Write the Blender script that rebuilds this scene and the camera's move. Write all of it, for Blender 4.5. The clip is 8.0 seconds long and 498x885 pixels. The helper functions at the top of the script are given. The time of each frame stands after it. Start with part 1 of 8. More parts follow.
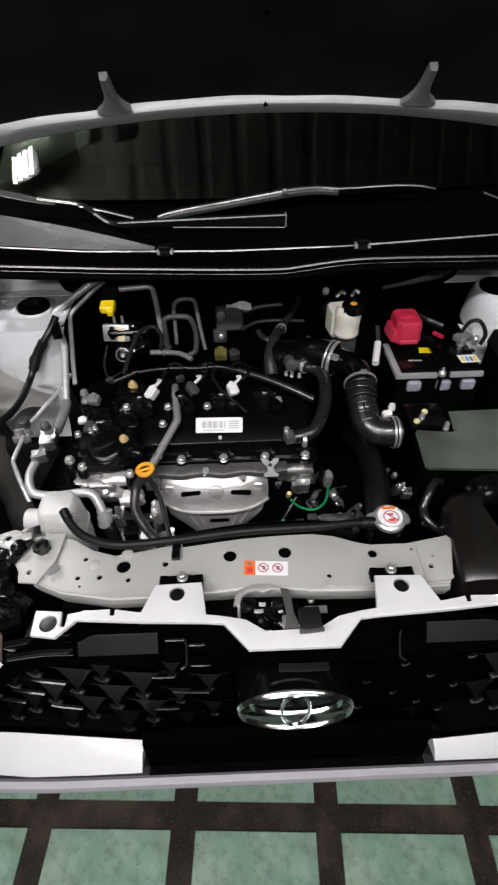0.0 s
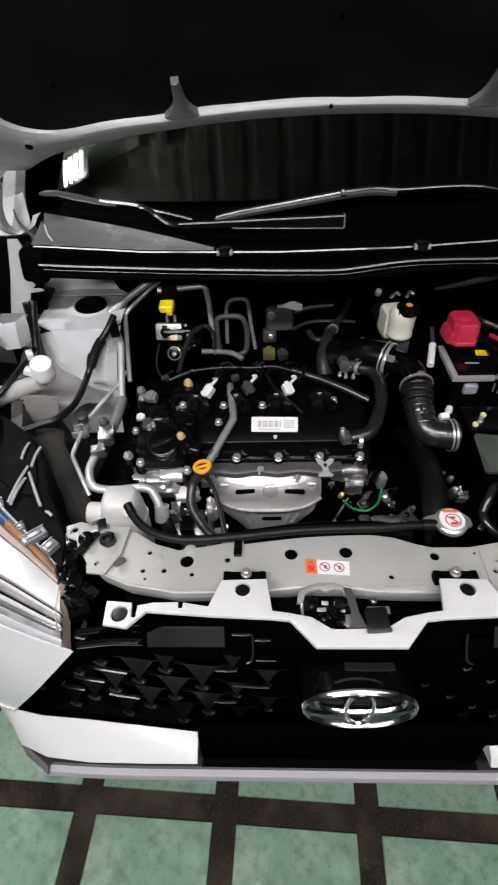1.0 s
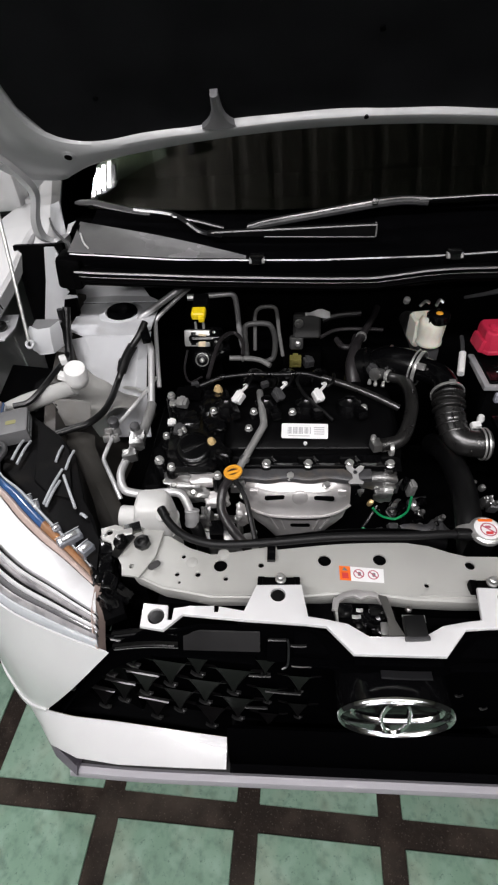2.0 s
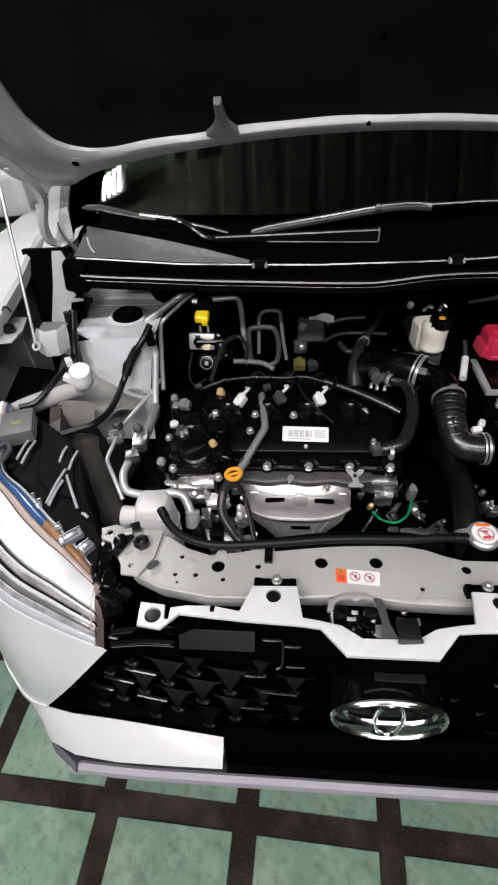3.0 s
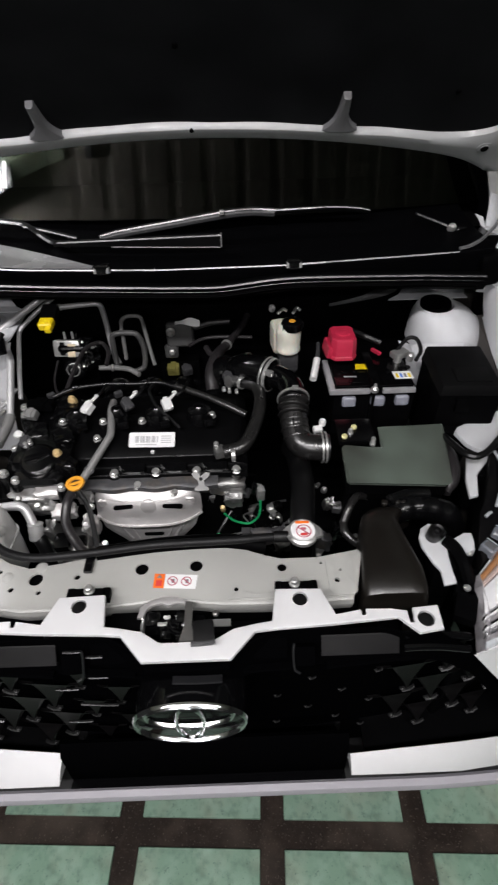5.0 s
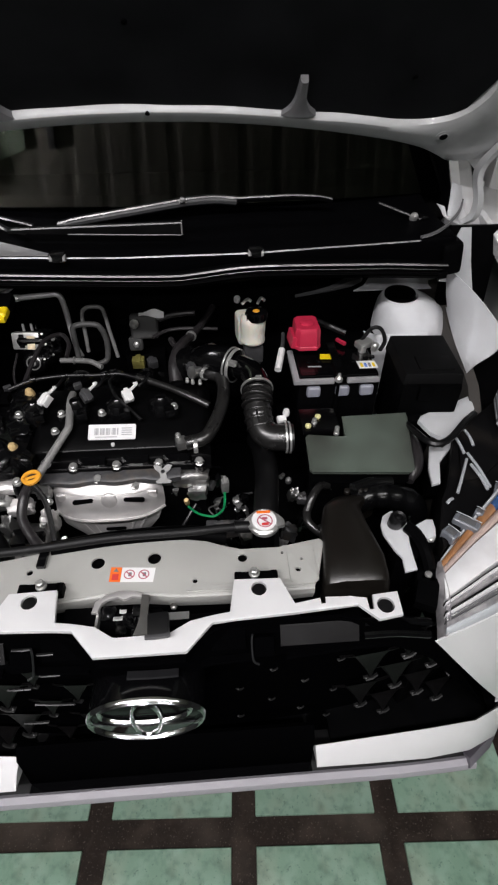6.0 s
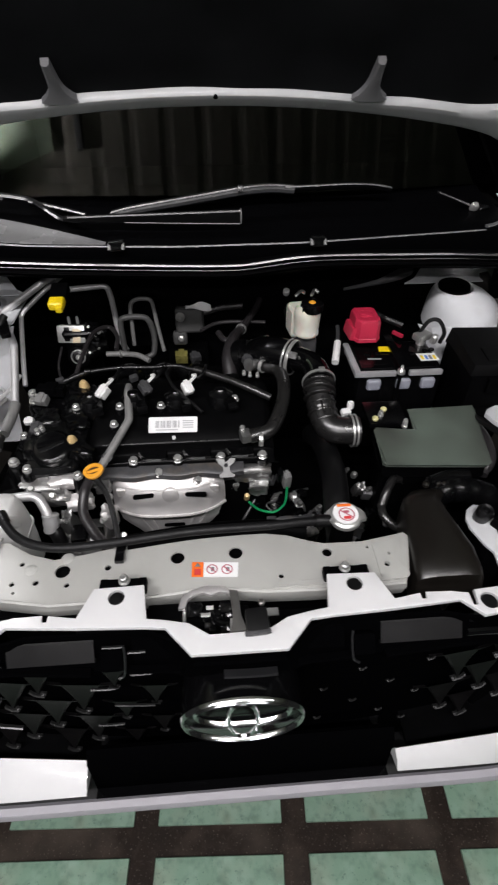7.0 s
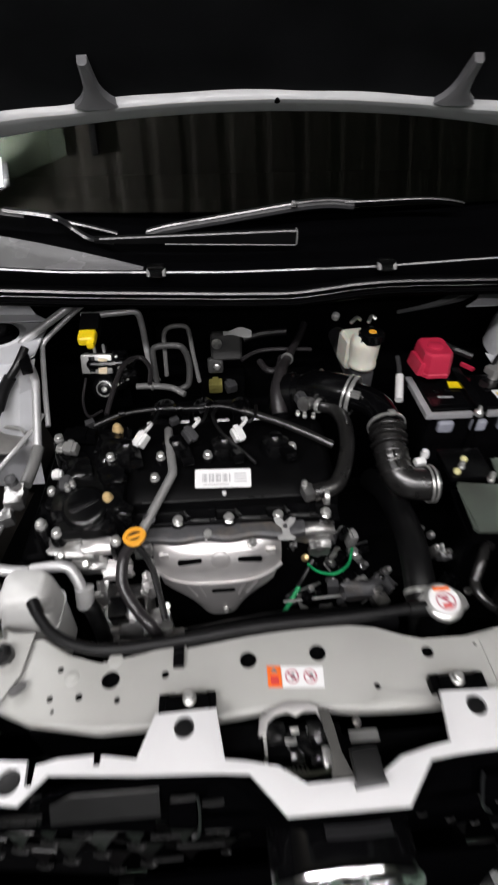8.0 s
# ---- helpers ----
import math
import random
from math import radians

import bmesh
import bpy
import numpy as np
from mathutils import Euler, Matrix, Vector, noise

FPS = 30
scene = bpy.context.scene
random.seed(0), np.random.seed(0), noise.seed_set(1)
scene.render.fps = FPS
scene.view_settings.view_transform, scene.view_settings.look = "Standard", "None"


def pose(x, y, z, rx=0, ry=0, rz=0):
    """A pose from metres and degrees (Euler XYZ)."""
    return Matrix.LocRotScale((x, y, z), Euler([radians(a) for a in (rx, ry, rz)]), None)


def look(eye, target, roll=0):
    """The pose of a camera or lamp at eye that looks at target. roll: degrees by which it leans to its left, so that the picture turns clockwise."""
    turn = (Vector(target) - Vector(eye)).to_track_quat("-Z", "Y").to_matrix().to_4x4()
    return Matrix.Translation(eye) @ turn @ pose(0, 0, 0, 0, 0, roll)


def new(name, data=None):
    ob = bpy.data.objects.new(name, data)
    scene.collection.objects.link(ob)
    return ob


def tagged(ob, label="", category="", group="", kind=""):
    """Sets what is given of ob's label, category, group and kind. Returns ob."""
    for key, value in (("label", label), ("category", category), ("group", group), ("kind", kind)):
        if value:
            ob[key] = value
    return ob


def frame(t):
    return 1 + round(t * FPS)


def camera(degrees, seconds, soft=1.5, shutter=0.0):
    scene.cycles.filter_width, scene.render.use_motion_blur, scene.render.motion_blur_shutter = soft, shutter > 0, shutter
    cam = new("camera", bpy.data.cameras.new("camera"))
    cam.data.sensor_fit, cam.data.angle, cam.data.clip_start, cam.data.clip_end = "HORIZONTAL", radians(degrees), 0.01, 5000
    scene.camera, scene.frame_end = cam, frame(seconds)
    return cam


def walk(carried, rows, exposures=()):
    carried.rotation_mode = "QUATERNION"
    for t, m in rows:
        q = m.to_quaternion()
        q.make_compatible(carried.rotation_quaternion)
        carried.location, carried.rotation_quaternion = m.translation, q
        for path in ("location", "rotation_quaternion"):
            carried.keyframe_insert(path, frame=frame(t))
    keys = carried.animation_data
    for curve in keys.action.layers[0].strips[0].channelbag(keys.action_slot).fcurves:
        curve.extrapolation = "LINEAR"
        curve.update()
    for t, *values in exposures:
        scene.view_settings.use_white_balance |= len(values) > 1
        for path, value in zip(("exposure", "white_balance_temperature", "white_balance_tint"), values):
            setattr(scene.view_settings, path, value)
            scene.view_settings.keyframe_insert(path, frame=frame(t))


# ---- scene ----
cam = camera(53.5, 8.0, 2.2, 0.5)
METRES, EYE, TILT, LEAN, TURN = 0.74, 1.66, -43.0, 1.2, -1.8
ORIGIN = (-0.058, 0.0)
ROWS = [
    (0.0, 0.0, 0.0, 0.0, 0.0, 0.0, -0.0),
    (0.5, -0.0519, -0.0058, -0.0041, 1.28, 0.02, -0.62),
    (1.0, -0.0865, -0.0153, -0.0016, 2.9, -0.1, -1.25),
    (1.5, -0.1227, -0.0218, -0.0028, 3.85, 0.22, -1.59),
    (3.0, -0.1084, -0.0372, -0.007, 5.55, 0.99, -2.62),
    (3.5, -0.0481, -0.0337, -0.0101, 5.39, 1.13, -2.77),
    (4.0, 0.038, -0.0408, -0.0064, 4.63, 1.41, -2.49),
    (4.5, 0.1198, -0.0294, -0.001, 3.14, 1.46, -1.65),
    (5.0, 0.2033, -0.0239, 0.0068, 0.16, 1.43, -0.15),
    (6.5, 0.1662, 0.0268, -0.0411, -2.48, 1.56, 0.72),
    (7.0, 0.0672, 0.048, -0.0442, -2.38, 1.78, 0.62),
    (7.5, -0.0157, 0.0619, -0.0251, -2.43, 2.0, 0.56),
    (8.0, -0.0734, 0.2308, 0.0999, -2.43, 1.72, 0.73),
]
POSES = [(t, pose(*ORIGIN, EYE, TILT, LEAN, TURN) @ pose(METRES * x, METRES * y, METRES * z, 90 + pitch, roll, yaw)) for t, x, y, z, yaw, pitch, roll in ROWS]
POSES += [
    (1.7, look((-0.155, -0.012, 1.671), (-0.279, 1.463, 0.326), -3.6)),
    (2.25, look((-0.158, -0.016, 1.674), (-0.309, 1.464, 0.339), -3.9)),
    (2.8, look((-0.145, -0.020, 1.675), (-0.316, 1.466, 0.348), -4.1)),
    (5.2, look((0.108, -0.015, 1.670), (0.143, 1.482, 0.345), -1.3)),
    (5.75, look((0.131, -0.015, 1.655), (0.213, 1.480, 0.329), -0.55)),
    (6.3, look((0.098, -0.013, 1.633), (0.204, 1.475, 0.301), 0.0)),
    (7.7, look((-0.091, 0.064, 1.609), (0.018, 1.573, 0.301), 0.1)),
]
walk(cam, sorted(POSES, key=lambda k: k[0]))

from mathutils import noise

# ---- light and exposure ----
world = bpy.data.worlds.new("night")
scene.world = world
world.use_nodes = True
world.node_tree.nodes["Background"].inputs[0].default_value = (0.02, 0.022, 0.025, 1)
world.node_tree.nodes["Background"].inputs[1].default_value = 0.05
scene.view_settings.exposure = 0.45


def area(name, x, y, z, sx, sy, power, colour=(0.99, 0.955, 0.985), rx=0, ry=0):
    data = bpy.data.lights.new(name, "AREA")
    data.shape, data.size, data.size_y, data.energy, data.color = "RECTANGLE", sx, sy, power, colour
    ob = new(name, data)
    ob.matrix_world = pose(x, y, z, rx, ry, 0)
    return ob


CEIL = 3.4
# unseen fluorescent battens under the ceiling, the last two added as fill: x, y, length along x, length along y, watts
BATTENS = [(-1.35, -0.85, 1.2, 0.16, 36), (0.0, -0.85, 1.2, 0.16, 28), (1.35, -0.85, 1.2, 0.16, 8), (-1.0, -2.9, 1.2, 0.16, 36), (1.0, -2.9, 1.2, 0.16, 15)]
for bx, by, sx, sy, watts in BATTENS:
    area("batten_lamp", bx, by, CEIL - 0.16, sx, sy, watts)
# bare cluster lamp beside the car
CLUSTER = (-1.76, 1.94, 3.13)
bulb = bpy.data.lights.new("cluster_lamp", "POINT")
bulb.energy, bulb.shadow_soft_size, bulb.color = 75, 0.05, (0.98, 0.96, 1.0)
new("cluster_lamp", bulb).location = (CLUSTER[0], CLUSTER[1], CLUSTER[2] - 0.07)

# ---- materials ----


def mat(name, colour, rough=0.5, metal=0.0, vary=0.12, scale=30.0, bump=0.1, coat=0.0, spec=0.5, wear=0.0, grain=400.0, trans=0.0, emit=0.0, sss=0.0):
    m = bpy.data.materials.new(name)
    m.use_nodes = True
    nt = m.node_tree
    n, link = nt.nodes, nt.links
    p = n["Principled BSDF"]
    p.inputs["Roughness"].default_value = rough
    p.inputs["Metallic"].default_value = metal
    p.inputs["Coat Weight"].default_value = coat
    p.inputs["Coat Roughness"].default_value = 0.05
    p.inputs["Specular IOR Level"].default_value = spec
    p.inputs["Transmission Weight"].default_value = trans
    if sss:
        p.inputs["Subsurface Weight"].default_value = sss
        p.inputs["Subsurface Scale"].default_value = 0.01
    tc = n.new("ShaderNodeTexCoord")
    big = n.new("ShaderNodeTexNoise")
    big.inputs["Scale"].default_value = scale
    big.inputs["Detail"].default_value = 5
    fine = n.new("ShaderNodeTexNoise")
    fine.inputs["Scale"].default_value = grain
    fine.inputs["Detail"].default_value = 3
    link.new(tc.outputs["Object"], big.inputs["Vector"])
    link.new(tc.outputs["Object"], fine.inputs["Vector"])
    mix = n.new("ShaderNodeMix")
    mix.data_type = "RGBA"
    a, b = [max(0.0, c * (1 - vary)) for c in colour], [min(1.0, c * (1 + vary)) for c in colour]
    mix.inputs["A"].default_value, mix.inputs["B"].default_value = (*a, 1), (*b, 1)
    link.new(big.outputs["Fac"], mix.inputs["Factor"])
    out = mix.outputs["Result"]
    if wear:
        ramp = n.new("ShaderNodeValToRGB")
        ramp.color_ramp.elements[0].position, ramp.color_ramp.elements[1].position = 0.52, 0.72
        w = n.new("ShaderNodeTexNoise")
        w.inputs["Scale"].default_value = scale * 0.6
        w.inputs["Detail"].default_value = 8
        link.new(tc.outputs["Object"], w.inputs["Vector"])
        link.new(w.outputs["Fac"], ramp.inputs["Fac"])
        d = n.new("ShaderNodeMix")
        d.data_type = "RGBA"
        d.inputs["B"].default_value = (0.12, 0.10, 0.08, 1)
        mul = n.new("ShaderNodeMath")
        mul.operation = "MULTIPLY"
        mul.inputs[1].default_value = wear
        link.new(ramp.outputs["Color"], mul.inputs[0])
        link.new(mul.outputs[0], d.inputs["Factor"])
        link.new(out, d.inputs["A"])
        out = d.outputs["Result"]
    link.new(out, p.inputs["Base Color"])
    rr = n.new("ShaderNodeMapRange")
    rr.inputs["To Min"].default_value, rr.inputs["To Max"].default_value = rough * 0.8, min(1.0, rough * 1.25)
    link.new(big.outputs["Fac"], rr.inputs["Value"])
    link.new(rr.outputs["Result"], p.inputs["Roughness"])
    if bump:
        bp = n.new("ShaderNodeBump")
        bp.inputs["Strength"].default_value = bump
        bp.inputs["Distance"].default_value = 0.0008
        link.new(fine.outputs["Fac"], bp.inputs["Height"])
        link.new(bp.outputs["Normal"], p.inputs["Normal"])
    if emit:
        p.inputs["Emission Color"].default_value = (*colour, 1)
        p.inputs["Emission Strength"].default_value = emit
    return m


PAINT = mat("white_paint", (0.64, 0.64, 0.645), 0.28, 0, 0.02, 6, 0.02, coat=0.5)
for link in list(PAINT.node_tree.nodes["Principled BSDF"].inputs["Roughness"].links):
    PAINT.node_tree.links.remove(link)
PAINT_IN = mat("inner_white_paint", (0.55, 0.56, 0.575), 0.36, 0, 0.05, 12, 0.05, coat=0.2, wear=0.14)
# White paint darkened to grey; shade is put into the colour.
DARKENED_WHITE = mat("thin_white_paint_on_apron", (0.15, 0.15, 0.155), 0.42, 0, 0.3, 9, 0.08, wear=0.35)
SUPPORT = mat("pale_grey_painted_steel", (0.38, 0.38, 0.36), 0.38, 0, 0.07, 9, 0.05, coat=0.15, wear=0.20)
BLACK = mat("black_plastic", (0.0022, 0.0022, 0.0025), 0.20, 0, 0.3, 25, 0.15, spec=0.5)
BLACK_GLOSS = mat("piano_black_plastic", (0.002, 0.002, 0.0023), 0.10, 0, 0.1, 15, 0.0, spec=0.3)
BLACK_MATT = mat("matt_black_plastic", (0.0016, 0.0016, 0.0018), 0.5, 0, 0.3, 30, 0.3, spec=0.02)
RUBBER = mat("black_rubber", (0.0036, 0.0036, 0.0039), 0.36, 0, 0.25, 40, 0.08, spec=0.5)
RUBBER_GLOSS = mat("shiny_black_rubber", (0.0120, 0.0116, 0.0114), 0.28, 0, 0.3, 40, 0.08, spec=0.9)
SATIN = mat("satin_black_cowl_plastic", (0.0014, 0.0014, 0.0017), 0.45, 0, 0.2, 20, 0.1, spec=0.01)
WIPER = mat("gloss_black_wiper", (0.008, 0.008, 0.009), 0.34, 0, 0.35, 9, 0.05, spec=0.9, coat=0.15)
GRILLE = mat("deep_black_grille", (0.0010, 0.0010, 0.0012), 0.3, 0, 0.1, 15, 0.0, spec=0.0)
# Facet and panel greys stand for sheen on gloss black.
FACET = mat("satin_grey_black_facet", (0.0042, 0.0039, 0.0041), 0.36, 0, 0.6, 60, 0.1, spec=0.14)
PANEL = mat("satin_grey_black_panel", (0.012, 0.0115, 0.012), 0.32, 0, 0.6, 12, 0.05, spec=0.6)
TIP = mat("gloss_black_lip", (0.010, 0.010, 0.010), 0.28, 0, 0.5, 30, 0.0, spec=0.5)
# Black arm lifted to grey; the lamp's sheen is in the colour.
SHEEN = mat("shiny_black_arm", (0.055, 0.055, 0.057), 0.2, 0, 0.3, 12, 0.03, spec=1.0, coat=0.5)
# Grey base colour stands for the reflection on black cowl plastic.
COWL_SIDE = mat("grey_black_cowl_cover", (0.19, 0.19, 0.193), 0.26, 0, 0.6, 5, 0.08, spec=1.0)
# The body's white, darkened for the shade under the bonnet.
HOOD_IN = mat("thin_white_bonnet_paint", (0.43, 0.435, 0.44), 0.36, 0, 0.14, 6, 0.05, coat=0.15, wear=0.2)
HEAD = mat("dull_cast_head", (0.060, 0.060, 0.063), 0.44, 0.3, 0.6, 50, 0.9, wear=0.6, grain=260)
GREY_MID = mat("mid_grey_plastic", (0.11, 0.11, 0.113), 0.45, 0, 0.2, 30, 0.2)
INSUL = mat("black_felt_pad", (0.0105, 0.0108, 0.0120), 0.95, 0, 0.7, 9, 0.6, spec=0.05, grain=900)
DUCT = mat("brown_black_plastic", (0.0080, 0.0068, 0.0056), 0.30, 0, 0.25, 20, 0.1, spec=0.7)
BOXLID = mat("grained_dark_plastic_lid", (0.045, 0.048, 0.041), 0.34, 0, 0.3, 6, 0.35, grain=900, spec=0.9)
ALU = mat("cast_aluminium", (0.36, 0.36, 0.355), 0.34, 0.85, 0.35, 45, 0.8, wear=0.55, grain=260)
PIPE = mat("aluminium_pipe", (0.60, 0.60, 0.60), 0.38, 0.45, 0.1, 30, 0.15)
SHIELD = mat("stamped_steel_sheet", (0.72, 0.70, 0.69), 0.42, 0.7, 0.14, 22, 0.15)
STEEL = mat("zinc_plated_steel", (0.66, 0.66, 0.64), 0.30, 0.75, 0.12, 80, 0.1)
BRASS = mat("yellow_zinc", (0.80, 0.58, 0.28), 0.36, 0.35, 0.15, 80, 0.1)
CHROME = mat("chrome", (0.84, 0.84, 0.86), 0.13, 1.0, 0.02, 10, 0.0)
BADGE = mat("brushed_chrome_badge", (0.70, 0.70, 0.715), 0.13, 1.0, 0.02, 10, 0.0)
GREY_RUBBER = mat("grey_rubber_hose", (0.022, 0.020, 0.021), 0.32, 0, 0.15, 30, 0.2)
GREY_TUBE = mat("grey_coated_tube", (0.19, 0.19, 0.185), 0.40, 0, 0.12, 30, 0.15)
GREY_DARK = mat("dark_grey_hose", (0.060, 0.060, 0.059), 0.45, 0, 0.15, 30, 0.15)
COVER = mat("ribbed_black_cover", (0.0020, 0.0020, 0.0022), 0.42, 0, 0.3, 25, 0.15, spec=0.05)
RUBBER_DULL = mat("dull_black_rubber", (0.0042, 0.0042, 0.0046), 0.5, 0, 0.3, 40, 0.1, spec=0.3)
GREY_PLASTIC = mat("grey_plastic", (0.045, 0.045, 0.047), 0.45, 0, 0.15, 30, 0.2)
WHITE_PLASTIC = mat("white_plastic", (0.75, 0.75, 0.74), 0.4, 0, 0.04, 30, 0.1)
MILKY = mat("milky_plastic_tank", (0.72, 0.70, 0.61), 0.42, 0, 0.10, 16, 0.1, sss=0.2, wear=0.10)
CLOUDY = mat("cloudy_white_plastic_tank", (0.60, 0.60, 0.585), 0.45, 0, 0.12, 14, 0.1, wear=0.22)
RED = mat("red_plastic", (0.50, 0.022, 0.060), 0.42, 0, 0.08, 40, 0.2)
YELLOW = mat("yellow_plastic", (0.85, 0.62, 0.01), 0.4, 0, 0.06, 40, 0.1)
ORANGE = mat("orange_yellow_plastic", (0.80, 0.36, 0.03), 0.4, 0, 0.08, 40, 0.1)
GREEN = mat("green_wire", (0.01, 0.30, 0.10), 0.4, 0, 0.08, 40, 0.1)
STICK_WHITE = mat("white_sticker", (0.80, 0.80, 0.80), 0.45, 0, 0.03, 40, 0.02)
STICK_ORANGE = mat("orange_sticker", (0.85, 0.16, 0.02), 0.45, 0, 0.03, 40, 0.02)
STICK_RED = mat("red_print", (0.62, 0.05, 0.05), 0.5, 0, 0.03, 40, 0.0)
STICK_PINK = mat("dark_red_print", (0.42, 0.10, 0.14), 0.5, 0, 0.03, 40, 0.0)
STICK_BLUE = mat("blue_print", (0.10, 0.22, 0.65), 0.5, 0, 0.03, 40, 0.0)
INK = mat("grey_print", (0.18, 0.18, 0.19), 0.5, 0, 0.03, 40, 0.0)
BATT_RIM = mat("light_grey_battery_rim", (0.30, 0.30, 0.31), 0.4, 0, 0.15, 40, 0.2, wear=0.2)
PALE_INK = mat("pale_grey_print", (0.42, 0.42, 0.43), 0.5, 0, 0.1, 60, 0.0)
FUSE_LID = mat("dark_grey_fuse_lid", (0.0024, 0.0024, 0.0026), 0.6, 0, 0.2, 20, 0.3, spec=0.15)
BATT_EYE = mat("clear_grey_plastic", (0.30, 0.31, 0.36), 0.3, 0, 0.15, 60, 0.1)
AMBER = mat("brown_amber_reflector", (0.26, 0.12, 0.048), 0.4, 0, 0.5, 26, 0.25, wear=0.5)
ROSY = mat("dusty_rose_reflector", (0.40, 0.31, 0.275), 0.36, 0, 0.15, 16, 0.1, coat=0.3)
SILVER = mat("silvered_reflector", (0.85, 0.85, 0.86), 0.30, 0.25, 0.04, 10, 0.0, coat=0.4)
LAMP_BLUE = mat("blue_tinted_lens", (0.028, 0.075, 0.19), 0.2, 0, 0.3, 20, 0.0, coat=0.4)
LAMP_GREY = mat("grey_lens_band", (0.17, 0.17, 0.175), 0.2, 0.4, 0.2, 16, 0.0, coat=0.6)
CLEAR = mat("frosted_clear_plastic", (0.42, 0.44, 0.46), 0.2, 0, 0.1, 30, 0.05, coat=0.4)
CLIP = mat("grey_clear_plastic", (0.15, 0.16, 0.18), 0.18, 0, 0.3, 40, 0.05, coat=0.6)
HOUSING = mat("scuffed_black_lamp_housing", (0.0040, 0.0039, 0.0042), 0.55, 0, 0.6, 14, 0.15, spec=0.04, wear=0.10)
LAMP_CHROME = mat("hazy_lamp_chrome", (0.62, 0.60, 0.61), 0.30, 0.55, 0.35, 14, 0.1, coat=0.3)
GLASSM = mat("windscreen_glass", (0.16, 0.18, 0.17), 0.01, 0, 0.0, 10, 0.0, spec=0.6, trans=1.0)
DASH = mat("dark_dashboard", (0.004, 0.004, 0.004), 0.9, 0, 0.2, 20, 0.2, spec=0.0)
GROUT = mat("dark_brown_aggregate", (0.0135, 0.0092, 0.0070), 0.65, 0, 0.5, 18, 0.6, grain=260, spec=0.12)
WALLM = mat("workshop_wall", (0.020, 0.021, 0.020), 0.8, 0, 0.15, 3, 0.2, grain=80)
CEILM = mat("dark_corrugated_ceiling", (0.42, 0.385, 0.32), 0.7, 0, 0.5, 1.5, 0.2, grain=80)
TUBE = mat("fluorescent_tube", (1.0, 0.98, 0.94), 0.5, 0, 0.0, 10, 0.0, emit=14.0)


def speckle(m, scale, low, high, colour, amount, detail=2):
    """Mixes spots of another colour into a material."""
    n, link = m.node_tree.nodes, m.node_tree.links
    p = n["Principled BSDF"]
    source = p.inputs["Base Color"].links[0].from_socket
    tc = n.new("ShaderNodeTexCoord")
    noise = n.new("ShaderNodeTexNoise")
    noise.inputs["Scale"].default_value, noise.inputs["Detail"].default_value = scale, detail
    link.new(tc.outputs["Object"], noise.inputs["Vector"])
    rng = n.new("ShaderNodeMapRange")
    rng.inputs["From Min"].default_value, rng.inputs["From Max"].default_value = low, high
    rng.inputs["To Max"].default_value = amount
    link.new(noise.outputs["Fac"], rng.inputs["Value"])
    mix = n.new("ShaderNodeMix")
    mix.data_type = "RGBA"
    mix.inputs["B"].default_value = (*colour, 1)
    link.new(rng.outputs["Result"], mix.inputs["Factor"])
    link.new(source, mix.inputs["A"])
    link.new(mix.outputs["Result"], p.inputs["Base Color"])
    return m


def tile_material():
    m = mat("green_floor_tile", (0.142, 0.240, 0.172), 0.42, 0, 0.16, 5, 0.25, grain=220)
    speckle(m, 3, 0.42, 0.66, (0.20, 0.29, 0.225), 0.6, 4)
    speckle(m, 9, 0.48, 0.68, (0.24, 0.35, 0.28), 0.7, 7)
    speckle(m, 13, 0.52, 0.70, (0.040, 0.085, 0.058), 0.8, 9)
    speckle(m, 6, 0.50, 0.72, (0.23, 0.255, 0.19), 0.6, 6)
    speckle(m, 42, 0.50, 0.70, (0.060, 0.115, 0.085), 0.5, 8)
    speckle(m, 120, 0.62, 0.74, (0.04, 0.08, 0.06), 0.6, 3)
    nt = m.node_tree
    n, link = nt.nodes, nt.links
    p = n["Principled BSDF"]
    source = p.inputs["Base Color"].links[0].from_socket
    info = n.new("ShaderNodeObjectInfo")
    hsv = n.new("ShaderNodeHueSaturation")
    rng = n.new("ShaderNodeMapRange")
    rng.inputs["To Min"].default_value, rng.inputs["To Max"].default_value = 0.85, 1.12
    link.new(info.outputs["Random"], rng.inputs["Value"])
    link.new(rng.outputs["Result"], hsv.inputs["Value"])
    link.new(source, hsv.inputs["Color"])
    link.new(hsv.outputs["Color"], p.inputs["Base Color"])
    return m


TILE = tile_material()
# green blotches on the lid stand in for a greenish reflection
speckle(BOXLID, 5.5, 0.42, 0.66, (0.115, 0.145, 0.120), 0.9, 2)
speckle(SILVER, 22, 0.50, 0.72, (0.50, 0.46, 0.46), 0.3, 4)
speckle(LAMP_CHROME, 30, 0.46, 0.66, (0.16, 0.15, 0.17), 0.7, 5)
speckle(GROUT, 12, 0.50, 0.75, (0.046, 0.034, 0.026), 0.7, 6)
speckle(GROUT, 190, 0.62, 0.72, (0.11, 0.095, 0.08), 0.5, 2)
speckle(GROUT, 5, 0.48, 0.70, (0.060, 0.048, 0.038), 0.6, 5)
speckle(GROUT, 70, 0.55, 0.72, (0.030, 0.022, 0.017), 0.7, 5)

# ---- mesh builders ----


def thing(name, label, category, x=0.0, y=0.0, z=0.0, group="", kind=""):
    ob = new(name)
    ob.location = (x, y, z)
    return tagged(ob, label, category, group, kind)


